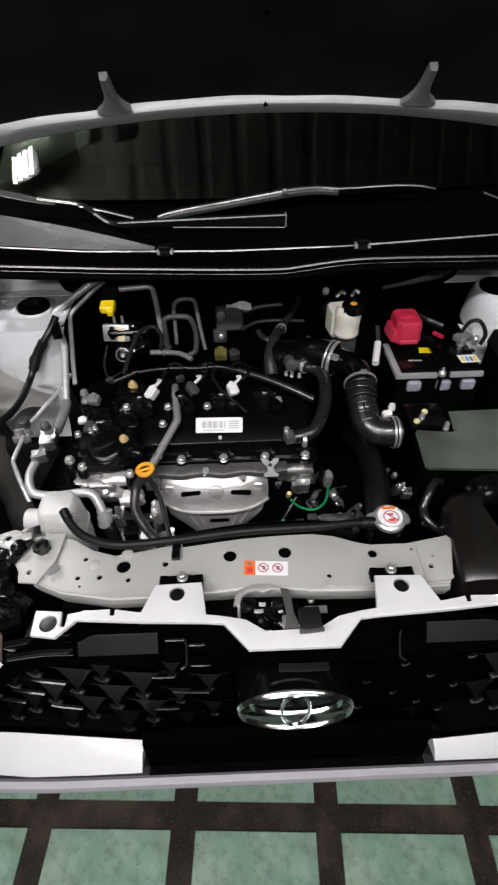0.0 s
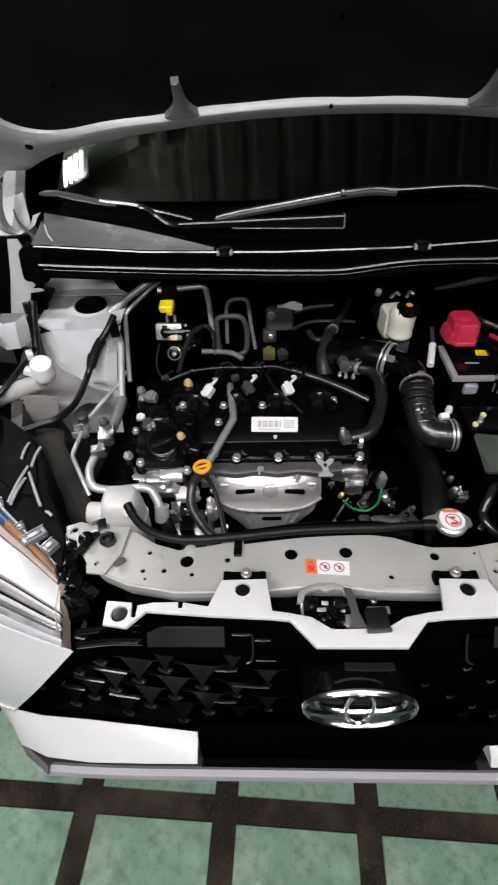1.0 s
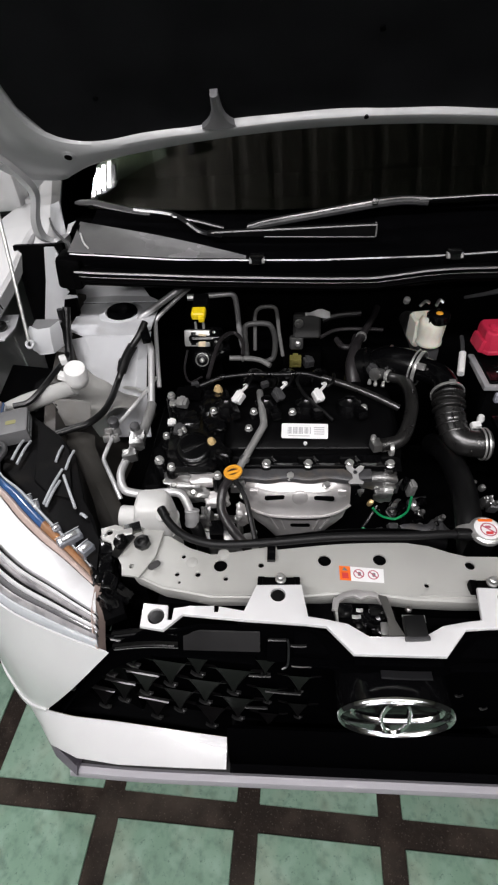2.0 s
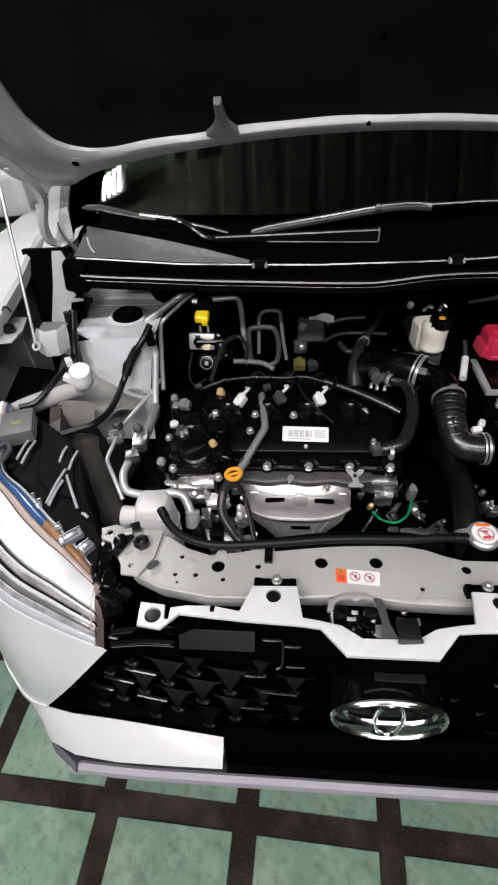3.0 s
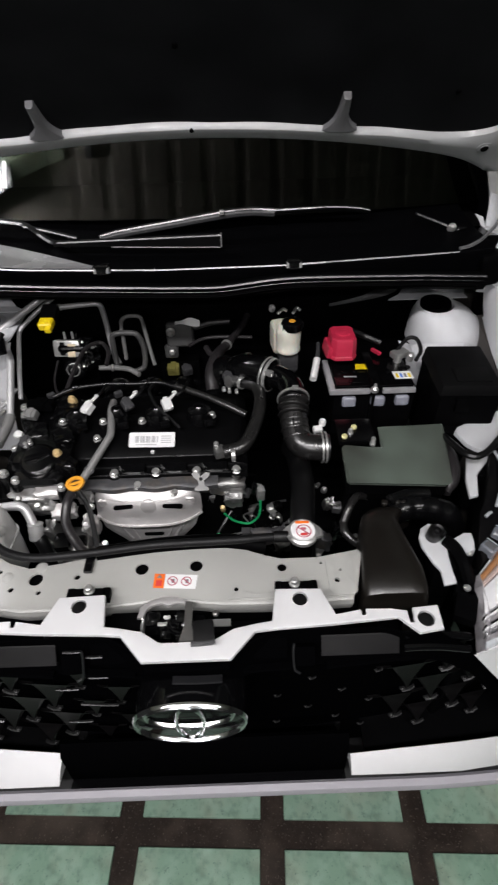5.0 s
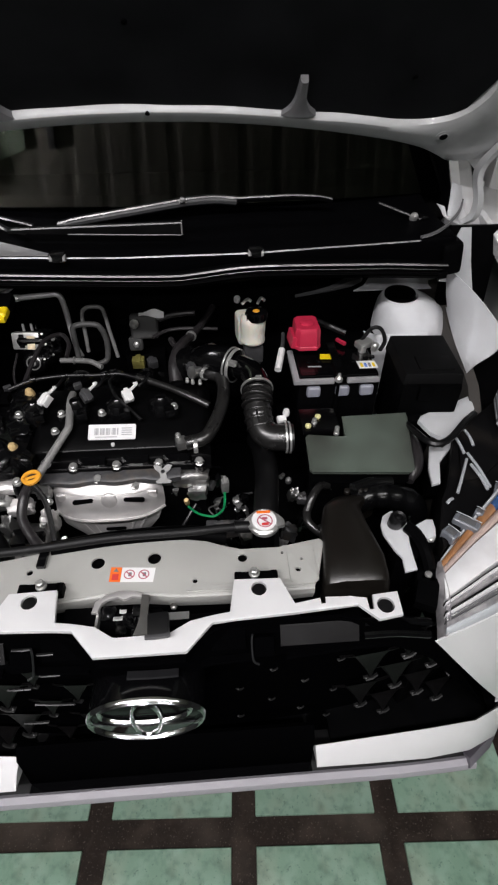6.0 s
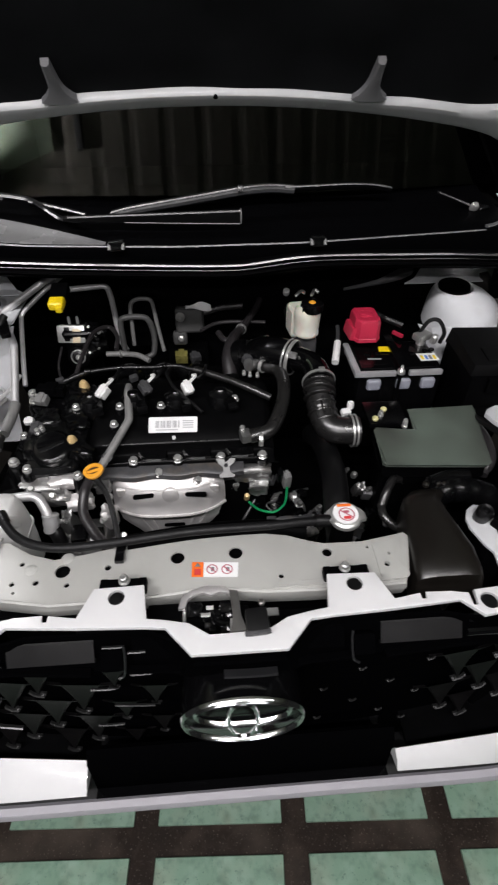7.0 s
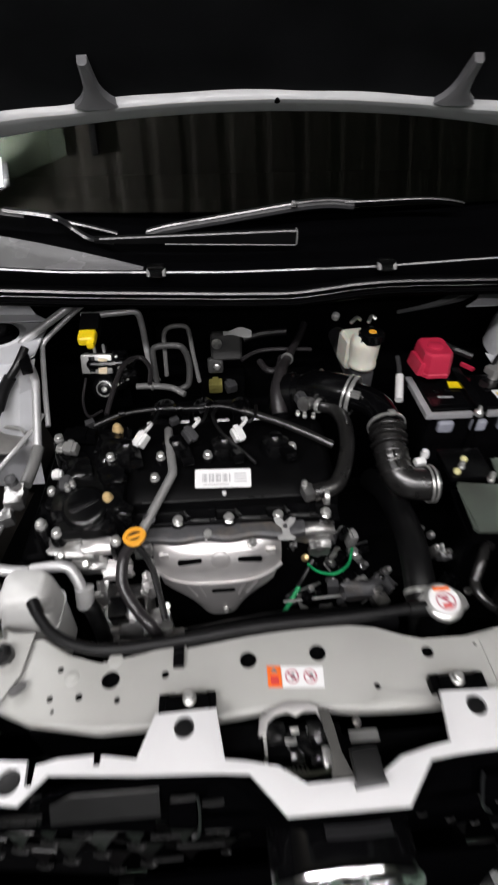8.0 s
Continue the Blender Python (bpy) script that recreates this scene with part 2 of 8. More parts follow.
def part(name, bm, material, parent=None, label="", smooth=True, angle=40):
    me = bpy.data.meshes.new(name)
    bmesh.ops.recalc_face_normals(bm, faces=bm.faces)
    if smooth:
        lim = radians(angle)
        for f in bm.faces:
            f.smooth = True
        for e in bm.edges:
            e.smooth = len(e.link_faces) == 2 and e.calc_face_angle(3.2) < lim
    bm.to_mesh(me)
    bm.free()
    me.materials.append(material)
    ob = new(name, me)
    if parent is not None:
        ob.parent = parent
        root = parent
        off = Vector((0, 0, 0))
        while root is not None:
            off = off + root.location
            root = root.parent
        me.transform(Matrix.Translation(-off))
    if label:
        ob["label"] = label
    return ob


def place(bm, verts, m):
    bmesh.ops.transform(bm, matrix=m, verts=verts)


def box(bm, sx, sy, sz, m, bevel=0.003, seg=2, taper=1.0, tapery=None):
    made = bmesh.ops.create_cube(bm, size=1.0)["verts"]
    for v in made:
        k = taper if v.co.z > 0 else 1.0
        ky = (tapery if tapery is not None else taper) if v.co.z > 0 else 1.0
        v.co = Vector((v.co.x * sx * k, v.co.y * sy * ky, v.co.z * sz))
    if bevel:
        edges = list({e for v in made for e in v.link_edges})
        out = bmesh.ops.bevel(bm, geom=edges, offset=bevel, segments=seg, affect="EDGES", profile=0.7)
        made = list({v for f in out["faces"] for v in f.verts} | {v for v in made if v.is_valid})
    place(bm, made, m)
    return bm


def lathe(bm, profile, m, n=20, sx=1.0, sy=1.0):
    """Turns a profile of (radius, height) round z."""
    rings = []
    for r, h in profile:
        rings.append([bm.verts.new((r * sx * math.cos(2 * math.pi * i / n), r * sy * math.sin(2 * math.pi * i / n), h)) for i in range(n)])
    for a, b in zip(rings, rings[1:]):
        for i in range(n):
            bm.faces.new((a[i], a[(i + 1) % n], b[(i + 1) % n], b[i]))
    bm.faces.new(list(reversed(rings[0])))
    bm.faces.new(rings[-1])
    place(bm, [v for r in rings for v in r], m)
    return bm


def curve_points(points, steps=6):
    """A smooth line through the points."""
    p = [Vector(q) for q in points]
    if len(p) < 3:
        return p
    p = [p[0] * 2 - p[1], *p, p[-1] * 2 - p[-2]]
    out = []
    for i in range(1, len(p) - 2):
        for s in range(steps):
            t = s / steps
            a, b, c, d = p[i - 1], p[i], p[i + 1], p[i + 2]
            out.append(0.5 * (2 * b + (c - a) * t + (2 * a - 5 * b + 4 * c - d) * t * t + (3 * b - a - 3 * c + d) * t ** 3))
    out.append(p[-2])
    return out


def bent(points, r):
    """Straight runs with a tight bend at each corner."""
    p = [Vector(q) for q in points]
    out = [p[0]]
    for a, b, c in zip(p, p[1:], p[2:]):
        u, v = (a - b), (c - b)
        ru, rv = min(r, u.length * 0.45), min(r, v.length * 0.45)
        s, e = b + u.normalized() * ru, b + v.normalized() * rv
        out += [s + u.normalized() * 0.15 * ru, s * 0.25 + b * 0.5 + e * 0.25, e + v.normalized() * 0.15 * rv]
    return out + [p[-1]]


def tube(bm, points, r, n=10, steps=6, radii=None):
    """A round tube along a smooth line; radii: a function of 0..1."""
    line = curve_points(points, steps)
    up = Vector((0.13, 0.2, 1)).normalized()
    rings = []
    for i, c in enumerate(line):
        d = (line[min(i + 1, len(line) - 1)] - line[max(i - 1, 0)]).normalized()
        side = d.cross(up)
        if side.length < 0.05:
            side = d.cross(Vector((1, 0, 0)))
        side.normalize()
        up = side.cross(d).normalized()
        rad = r if radii is None else r * radii(i / (len(line) - 1))
        rings.append([bm.verts.new(c + rad * (math.cos(2 * math.pi * k / n) * side + math.sin(2 * math.pi * k / n) * up)) for k in range(n)])
    for a, b in zip(rings, rings[1:]):
        for k in range(n):
            bm.faces.new((a[k], a[(k + 1) % n], b[(k + 1) % n], b[k]))
    bm.faces.new(list(reversed(rings[0])))
    bm.faces.new(rings[-1])
    return bm


def plate(bm, outline, thick, m, holes=(), bevel=0.0, n=20):
    """A flat sheet in the xy plane: its top at z = 0, with round holes (x, y, radius)."""
    loops = [[bm.verts.new((x, y, 0)) for x, y in outline]]
    for hx, hy, hr in holes:
        loops.append([bm.verts.new((hx + hr * math.cos(2 * math.pi * i / n), hy + hr * math.sin(2 * math.pi * i / n), 0)) for i in range(n)])
    edges = [bm.edges.new((l[i], l[(i + 1) % len(l)])) for l in loops for i in range(len(l))]
    faces = [g for g in bmesh.ops.triangle_fill(bm, edges=edges, use_beauty=True)["geom"] if isinstance(g, bmesh.types.BMFace)]
    for f in faces:
        f.normal_update()
        if f.normal.z < 0:
            f.normal_flip()
    top = [v for l in loops for v in l]
    low = {v: bm.verts.new(v.co - Vector((0, 0, thick))) for v in top}
    for f in faces:
        bm.faces.new([low[v] for v in reversed(f.verts)])
    for l in loops:
        for i in range(len(l)):
            a, b = l[i], l[(i + 1) % len(l)]
            bm.faces.new((a, b, low[b], low[a]))
    if bevel:
        rim = [e for e in edges[:len(loops[0])]]
        out = bmesh.ops.bevel(bm, geom=rim, offset=bevel, segments=2, affect="EDGES", profile=0.6)
        bm.verts.ensure_lookup_table()
    place(bm, list(bm.verts), m)
    return bm


def loft(bm, sections, closed=False, caps=False):
    """A skin over rows of points."""
    rows = [[bm.verts.new(p) for p in s] for s in sections]
    for a, b in zip(rows, rows[1:]):
        for i in range(len(a) if closed else len(a) - 1):
            j = (i + 1) % len(a)
            bm.faces.new((a[i], a[j], b[j], b[i]))
    if caps:
        bm.faces.new(list(reversed(rows[0])))
        bm.faces.new(rows[-1])
    return bm


def thicken(bm, t):
    """Gives an open skin a thickness along its normals."""
    bmesh.ops.recalc_face_normals(bm, faces=bm.faces)
    bmesh.ops.solidify(bm, geom=list(bm.faces), thickness=t)
    return bm


def rounded(w, d, r, n=4, cx=0.0, cy=0.0):
    """The outline of a rounded rectangle."""
    out = []
    for qx, qy, a0 in ((1, 1, 0), (-1, 1, 90), (-1, -1, 180), (1, -1, 270)):
        for i in range(n + 1):
            a = radians(a0 + 90 * i / n)
            out.append((cx + qx * (w / 2 - r) + r * math.cos(a), cy + qy * (d / 2 - r) + r * math.sin(a)))
    return out


def B():
    return bmesh.new()


def ledge(bm, points, w=0.006, back=0.010, up=34):
    """A thin moulding along a line, with a flat face that looks forward and up by that many degrees."""
    rows = []
    fy, fz = w / 2 * math.sin(radians(up)), w / 2 * math.cos(radians(up))
    for p in curve_points(points, 4):
        rows.append([p + Vector((0, dy, dz)) for dy, dz in ((-fy, -fz), (fy, fz), (fy + back, fz - 0.001), (back - fy, -fz - 0.003))])
    return loft(bm, rows, True, True)


def casting(sx, sy, sz, m, seed, rough=0.22, square=0.62):
    """A lumpy cast block."""
    bm = B()
    bmesh.ops.create_cube(bm, size=1.0)
    bmesh.ops.subdivide_edges(bm, edges=list(bm.edges), cuts=5, use_grid_fill=True)
    for v in bm.verts:
        ball = v.co.normalized() * 0.56
        c = v.co * square + ball * (1 - square)
        k = 1.0 + rough * noise.noise(v.co * 3.1 + Vector((seed * 7.3, seed * 3.1, seed)))
        k += 0.5 * rough * noise.noise(v.co * 7.7 + Vector((seed, seed * 5.7, seed * 2.2)))
        v.co = Vector((c.x * sx, c.y * sy, c.z * sz)) * k
    place(bm, list(bm.verts), m)
    return bm


def along(table, x):
    """A value read from a short table, in a straight line between its rows."""
    if x <= table[0][0]:
        return table[0][1]
    for (x0, v0), (x1, v1) in zip(table, table[1:]):
        if x <= x1:
            return v0 + (v1 - v0) * (x - x0) / (x1 - x0)
    return table[-1][1]

# ---- the room ----
RX, RY0, RY1 = 4.2, -3.8, 5.6
GX, GY, PITCH, JOINT = 0.128, 0.280, 0.3875, 0.064
TURNED = Matrix.Translation((GX, GY, 0)) @ Matrix.Rotation(radians(-2.7), 4, "Z")


def build_room():
    floor = part("floor", box(B(), 2 * RX, RY1 - RY0, 0.1, pose(0, (RY0 + RY1) / 2, -0.054), 0), GROUT, None)
    tagged(floor, "green tiles set in dark brown aggregate strips", "floor", kind="structure")
    for name, sx, sy, x, y in (("wall_north", 2 * RX, 0.15, 0, RY1 + 0.075), ("wall_south", 2 * RX, 0.15, 0, RY0 - 0.075),
                               ("wall_west", 0.15, RY1 - RY0, -RX - 0.075, (RY0 + RY1) / 2), ("wall_east", 0.15, RY1 - RY0, RX + 0.075, (RY0 + RY1) / 2)):
        w = part(name, box(B(), sx, sy, CEIL, pose(x, y, CEIL / 2), 0), WALLM)
        tagged(w, "plain dim workshop wall", "wall", kind="structure")
    bm = B()
    rib = 0.28
    xs, k = [], -RX
    while k < RX:
        xs += [(k, 0), (k + rib * 0.55, 0), (k + rib * 0.72, 0.010), (k + rib * 0.88, 0.010)]
        k += rib
    loft(bm, [[(x, RY0, CEIL + h) for x, h in xs], [(x, RY1, CEIL + h) for x, h in xs]])
    tagged(part("ceiling", thicken(bm, 0.03), CEILM, None, smooth=False), "dark ribbed metal deck ceiling", "ceiling", kind="structure")
    for bx, by, sx, sy, watts in BATTENS:
        lamp = thing("ceiling_light", "unseen white fluorescent batten under the dark ceiling", "ceiling light", bx, by, CEIL - 0.1, "ceiling lights")
        part("housing", box(B(), sx + 0.04, sy + 0.04, 0.05, pose(bx, by, CEIL - 0.08), 0.01), WHITE_PLASTIC, lamp)
        bm = B()
        part("rod", box(bm, 0.02, 0.02, 0.06, pose(bx, by, CEIL - 0.03), 0.004), STEEL, lamp)
        for s in (-0.045, 0.045):
            along = sx > sy
            a = (bx - sx / 2, by + s, CEIL - 0.125) if along else (bx + s, by - sy / 2, CEIL - 0.125)
            b = (bx + sx / 2, by + s, CEIL - 0.125) if along else (bx + s, by + sy / 2, CEIL - 0.125)
            part("tube", tube(B(), [a, b], 0.014, 10), TUBE, lamp)
    # bare cluster of short tubes on a plate, beside a pale green board
    cx, cy, cz = CLUSTER
    lamp = thing("cluster_lamp", "bare cluster of short white fluorescent tubes", "ceiling light", cx, cy, cz)
    part("plate", box(B(), 0.24, 0.14, 0.02, pose(cx, cy, cz + 0.03), 0.008), GREY_PLASTIC, lamp)
    part("stem", box(B(), 0.03, 0.03, 0.24, pose(cx, cy, cz + 0.155), 0.004), STEEL, lamp)
    for k in (-0.084, -0.028, 0.028, 0.084):
        part("tube", tube(B(), [(cx + k - 0.013, cy - 0.065, cz - 0.03), (cx + k + 0.013, cy + 0.085, cz - 0.03)], 0.017, 10), TUBE, lamp)
    board = part("ceiling_board", box(B(), 1.30, 1.2, 0.02, pose(-1.90, 2.55, CEIL - 0.06), 0.004), mat("pale_green_board", (0.68, 0.80, 0.60), 0.7, 0, 0.1, 5, 0.1), None)
    tagged(board, "pale green board fixed under the ceiling", "board", kind="structure")
    beam = part("ceiling_beam", box(B(), 0.05, 1.2, 0.05, pose(-1.02, 2.50, CEIL - 0.06), 0.004), DARKENED_WHITE, None)
    tagged(beam, "pale steel beam under the ceiling", "beam", kind="structure")
    return floor


FLOOR = build_room()

# ---- the car ----
CAR = thing("car", "white car with its bonnet open, parked on the tiles", "car", 0, 1.0, 0)
SIDES = (-1, 1)


def flip(points, s):
    return [(p[0] * s, *p[1:]) for p in points]


def smooth_rows(rows, steps=4):
    cols = [curve_points([r[i] for r in rows], steps) for i in range(len(rows[0]))]
    rows = [[c[k] for c in cols] for k in range(len(cols[0]))]
    return [curve_points(r, steps) for r in rows]


LIP = mat("silver_grey_lip", (0.31, 0.30, 0.325), 0.4, 0, 0.06, 10, 0.05, coat=0.2)


def build_bumper():
    # upper flange with its tabs
    half = [(0.062, 0.296), (0.097, 0.335), (0.128, 0.338), (0.212, 0.342), (0.306, 0.349), (0.331, 0.324), (0.366, 0.329),
            (0.368, 0.366), (0.330, 0.363), (0.327, 0.340), (0.321, 0.340), (0.319, 0.357), (0.298, 0.363), (0.262, 0.362), (0.260, 0.354), (0.254, 0.354),
            (0.252, 0.361), (0.216, 0.357), (0.199, 0.400), (0.130, 0.402), (0.122, 0.350), (0.100, 0.347), (0.066, 0.340), (0.038, 0.322)]
    outline = half + [(-x, y) for x, y in reversed(half)]
    holes = [(s * 0.166, 0.384, 0.0115) for s in SIDES] + [(s * 0.345, 0.345, 0.0125) for s in SIDES]
    cover = part("bumper_cover", plate(B(), outline, 0.006, pose(0, 0, 1.003), holes, 0.0015), PAINT, CAR, "white painted upper flange of the bumper")
    for s in SIDES:
        # webs beside the raised tabs
        part("tab_web", loft(B(), [flip([(0.214, 0.358, 0.999), (0.199, 0.400, 0.999)], s), flip([(0.219, 0.356, 0.985), (0.206, 0.402, 0.975)], s)]), PAINT, cover)
        for x, y, r in ((0.166, 0.384, 0.0112), (0.345, 0.345, 0.0122)):
            part("plug", lathe(B(), [(r * 0.98, -0.012), (r * 0.98, -0.003), (r * 0.8, 0.0005), (0.002, 0.001)], pose(s * x, y, 1.0015), 18), RUBBER, cover)
        rows = [[(0.43, 0.323, 0.925), (0.524, 0.314, 0.80), (0.612, 0.326, 0.672)], [(0.525, 0.352, 0.929), (0.590, 0.336, 0.80), (0.655, 0.341, 0.660)],
                [(0.63, 0.394, 0.934), (0.665, 0.372, 0.80), (0.70, 0.372, 0.65)], [(0.708, 0.458, 0.942), (0.75, 0.448, 0.80), (0.77, 0.445, 0.645)],
                [(0.785, 0.605, 0.955), (0.835, 0.60, 0.80), (0.850, 0.60, 0.64)], [(0.875, 0.93, 1.00), (0.932, 0.93, 0.82), (0.932, 0.93, 0.64)]]
        rows = [[*r, (r[-1][0], r[-1][1] + 0.003, r[-1][2] - 0.003), (r[-1][0] - (0.0 if i < 2 else 0.020), r[-1][1] + (0.040 if i < 2 else 0.022), r[-1][2] - 0.035)] for i, r in enumerate(rows)]
        part("bumper_corner", thicken(loft(B(), smooth_rows([flip(r, s) for r in rows])), 0.003), PAINT, cover)
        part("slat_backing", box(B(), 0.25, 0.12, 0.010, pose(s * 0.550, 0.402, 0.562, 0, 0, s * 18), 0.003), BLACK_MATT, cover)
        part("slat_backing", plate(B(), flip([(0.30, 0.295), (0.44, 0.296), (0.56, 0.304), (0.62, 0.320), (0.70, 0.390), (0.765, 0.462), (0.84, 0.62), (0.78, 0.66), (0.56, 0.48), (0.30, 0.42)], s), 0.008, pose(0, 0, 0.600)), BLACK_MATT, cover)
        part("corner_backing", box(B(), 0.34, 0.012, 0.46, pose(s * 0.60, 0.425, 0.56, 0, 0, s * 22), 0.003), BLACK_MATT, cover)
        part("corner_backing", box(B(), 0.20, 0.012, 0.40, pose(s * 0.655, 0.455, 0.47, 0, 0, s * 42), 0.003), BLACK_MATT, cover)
        # white slat below the grille, with a cut end
        secs = []
        for x, yt, zt, yb, zb in ((0.263, 0.296, 0.650, 0.250, 0.628), (0.36, 0.302, 0.660, 0.252, 0.618), (0.47, 0.310, 0.668, 0.256, 0.605), (0.56, 0.317, 0.666, 0.268, 0.59),
                                  (0.622, 0.328, 0.666, 0.291, 0.582), (0.660, 0.342, 0.660, 0.325, 0.578), (0.70, 0.372, 0.65, 0.37, 0.575), (0.77, 0.445, 0.645, 0.448, 0.572), (0.85, 0.60, 0.64, 0.60, 0.57), (0.932, 0.93, 0.64, 0.93, 0.57)):
            if s > 0:
                yt -= (0.018 + 0.03 * min(0.3, x - 0.263)) * max(0.0, min(1.0, (0.68 - x) / 0.14))
            if x > 0.63:
                yt, yb = yt + 0.006, yb + 0.004
            secs.append(flip([(x, yt + 0.010, zt - 0.045), (x, yt + 0.003, zt - 0.006), (x, yt, zt), (x, yt * 0.55 + yb * 0.45 - 0.004, zt * 0.5 + zb * 0.5 + 0.004), (x, yb, zb), (x, min(yb + 0.05, yt + 0.002), zb - 0.012)], s))
        part("lower_slat", loft(B(), secs, True, True), PAINT, cover, "white painted slat under the grille", angle=30)
        # dark end piece of the lip
        secs = [flip([(x, y + 0.004, 0.585), (x, y - 0.008, 0.57), (x, y + 0.006, 0.515), (x, y + 0.06, 0.515)], s) for x, y in ((0.558, 0.252), (0.61, 0.283), (0.66, 0.336), (0.74, 0.43), (0.82, 0.62))]
        part("lip_end", loft(B(), secs, True, True), mat("purple_grey_plastic", (0.13, 0.12, 0.14), 0.4, 0, 0.08, 20, 0.1), cover, "grey end piece of the lip")
        # shelf of the lip under the slat, darkened to draw the gap's dark line
        secs = []
        for i in range(9):
            x = 0.262 + 0.318 * i / 8
            y = 0.241 + 0.08 * max(0, x - 0.40) ** 1.5
            secs.append(flip([(x, y + 0.010, 0.560), (x, y + 0.022, 0.562), (x, y + 0.09, 0.562), (x, y + 0.09, 0.550), (x, y + 0.010, 0.550)], s))
        part("lip_shelf", loft(B(), secs, True, True), RUBBER, cover)
    secs = []
    for i in range(25):
        x = -0.575 + 1.15 * i / 24
        y = 0.241 + 0.08 * max(0, abs(x) - 0.40) ** 1.5
        secs.append([(x, y + 0.021, 0.562), (x, y + 0.015, 0.568), (x, y + 0.004, 0.566), (x, y - 0.001, 0.556), (x, y + 0.004, 0.534), (x, y + 0.021, 0.530)])
    part("bumper_lip", loft(B(), secs, True, True), LIP, cover, "silver grey lip under the bumper")


def build_grille():
    def yy(x):
        return 0.268 + 0.16 * x * x
    secs = []
    for i in range(33):
        x = -0.64 + 1.28 * i / 32
        a = abs(x)
        top = 0.335 if a > 0.097 else (0.296 if a < 0.062 else 0.296 + 0.039 * (a - 0.062) / 0.035)
        if a > 0.306:
            top = 0.325
        k = max(0.0, (a - 0.43) / 0.17)
        ztop = 0.995 - 0.30 * k - 0.06 * min(1, max(0, (a - 0.36) / 0.07))
        y = yy(x) + 0.074
        zb = 0.595 + 0.02 * min(1.0, a / 0.6)
        row = [(x, top + 0.004, ztop)]
        for f, dy in ((0.06, -0.004), (0.15, -0.022), (0.22, 0.0), (0.26, 0.014), (0.30, 0.012), (1.0, 0.0)):
            z = ztop + (zb - ztop) * f
            base = top * (1 - min(1, f * 3.2)) + y * min(1, f * 3.2)
            row.append((x, base + dy, z))
        secs.append(row)
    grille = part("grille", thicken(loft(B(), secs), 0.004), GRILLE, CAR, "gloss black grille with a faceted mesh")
    # mesh of downward triangles with hollow sides, joined at their corners; arched pockets lie between them
    pitch, rise = 0.110, 0.0585

    def triangle():
        bm = B()
        rows = []
        for k, f in enumerate((0.0, 0.07, 0.2, 0.4, 0.6, 0.8)):
            w = pitch / 2 if k == 0 else 0.0320 * (1 - f) ** 1.12 + 0.0010
            z = rise * (1 - f) if k else rise * 1.0
            y = 0.003 - 0.013 * f ** 1.3
            rows.append([(-w - 0.0005, y + 0.007, z - 0.002), (-w, y + 0.0025, z - 0.0008), (-w * 0.8, y, z), (w * 0.8, y, z), (w, y + 0.0025, z - 0.0008), (w + 0.0005, y + 0.007, z - 0.002)])
        rows.append([(-0.002, -0.003, -0.002), (-0.0012, -0.0085, 0.0), (-0.001, -0.0105, 0.001), (0.001, -0.0105, 0.001), (0.0012, -0.0085, 0.0), (0.002, -0.003, -0.002)])
        return loft(bm, rows)
    facet = part("facet", triangle(), FACET, grille, angle=20)
    # thin ledges added as glints; the lips stand only on the shining side
    tip = part("mesh_ridge", ledge(B(), [(-0.011, -0.0125, 0.008), (-0.003, -0.0140, 0.001), (0.008, -0.0125, -0.006)], 0.0024, 0.004, 62), TIP, grille, smooth=False)
    glint = part("node_edge", ledge(B(), [(0.004, -0.0120, 0.004), (0.009, -0.0130, 0.005), (0.013, -0.0120, 0.003)], 0.0022, 0.004, 62), TIP, grille, smooth=False)
    lip = part("facet_lip", ledge(B(), [(-0.030, -0.001, rise + 0.0014), (0.0, -0.0015, rise + 0.001), (0.030, -0.001, rise - 0.0004)], 0.0026, 0.005, 66), TIP, grille, smooth=False)
    for o in (facet, tip, lip, glint):
        o.data.transform(Matrix.Translation((0, 1.0, 0)))
    first = True
    for r in range(5):
        z = 0.853 - rise * r
        for c in range(-5, 5):
            x = (c + 0.5) * pitch + (0.022 if c >= 0 else -0.022) if r % 2 == 0 else c * pitch + (0.022 if c >= 0 else -0.022)
            a = abs(x)
            if a < 0.09 or a > 0.455 + (0.905 - z) * 0.60:
                continue
            inner = -0.20 < x < 0.34
            size = 0.66 if inner else 1.0
            y = yy(x) + 0.058 - 1.0 - 0.004 + (0.008 if inner else 0.0)
            turn = math.atan(0.32 * x)
            small = 0.55 if inner and x > 0 else size
            m = Matrix.Translation((x, y, z)) @ Matrix.Rotation(turn, 4, "Z") @ Matrix.Diagonal((-small if x > 0 else small, small, small, 1))
            # facets left out here, where they get too little light to show
            if inner and x > -0.13:
                pieces = [new("mesh_ridge", tip.data), new("node_edge", glint.data)]
            else:
                pieces = [facet, tip, glint] if first else [new("facet", facet.data), new("mesh_ridge", tip.data), new("node_edge", glint.data)]
                first = False
            if x < -0.36:
                pieces.append(lip if lip.get("used") is None else new("facet_lip", lip.data))
                lip["used"] = 1
            for o in pieces:
                o.parent = grille
                o.matrix_basis = m
    del lip["used"]
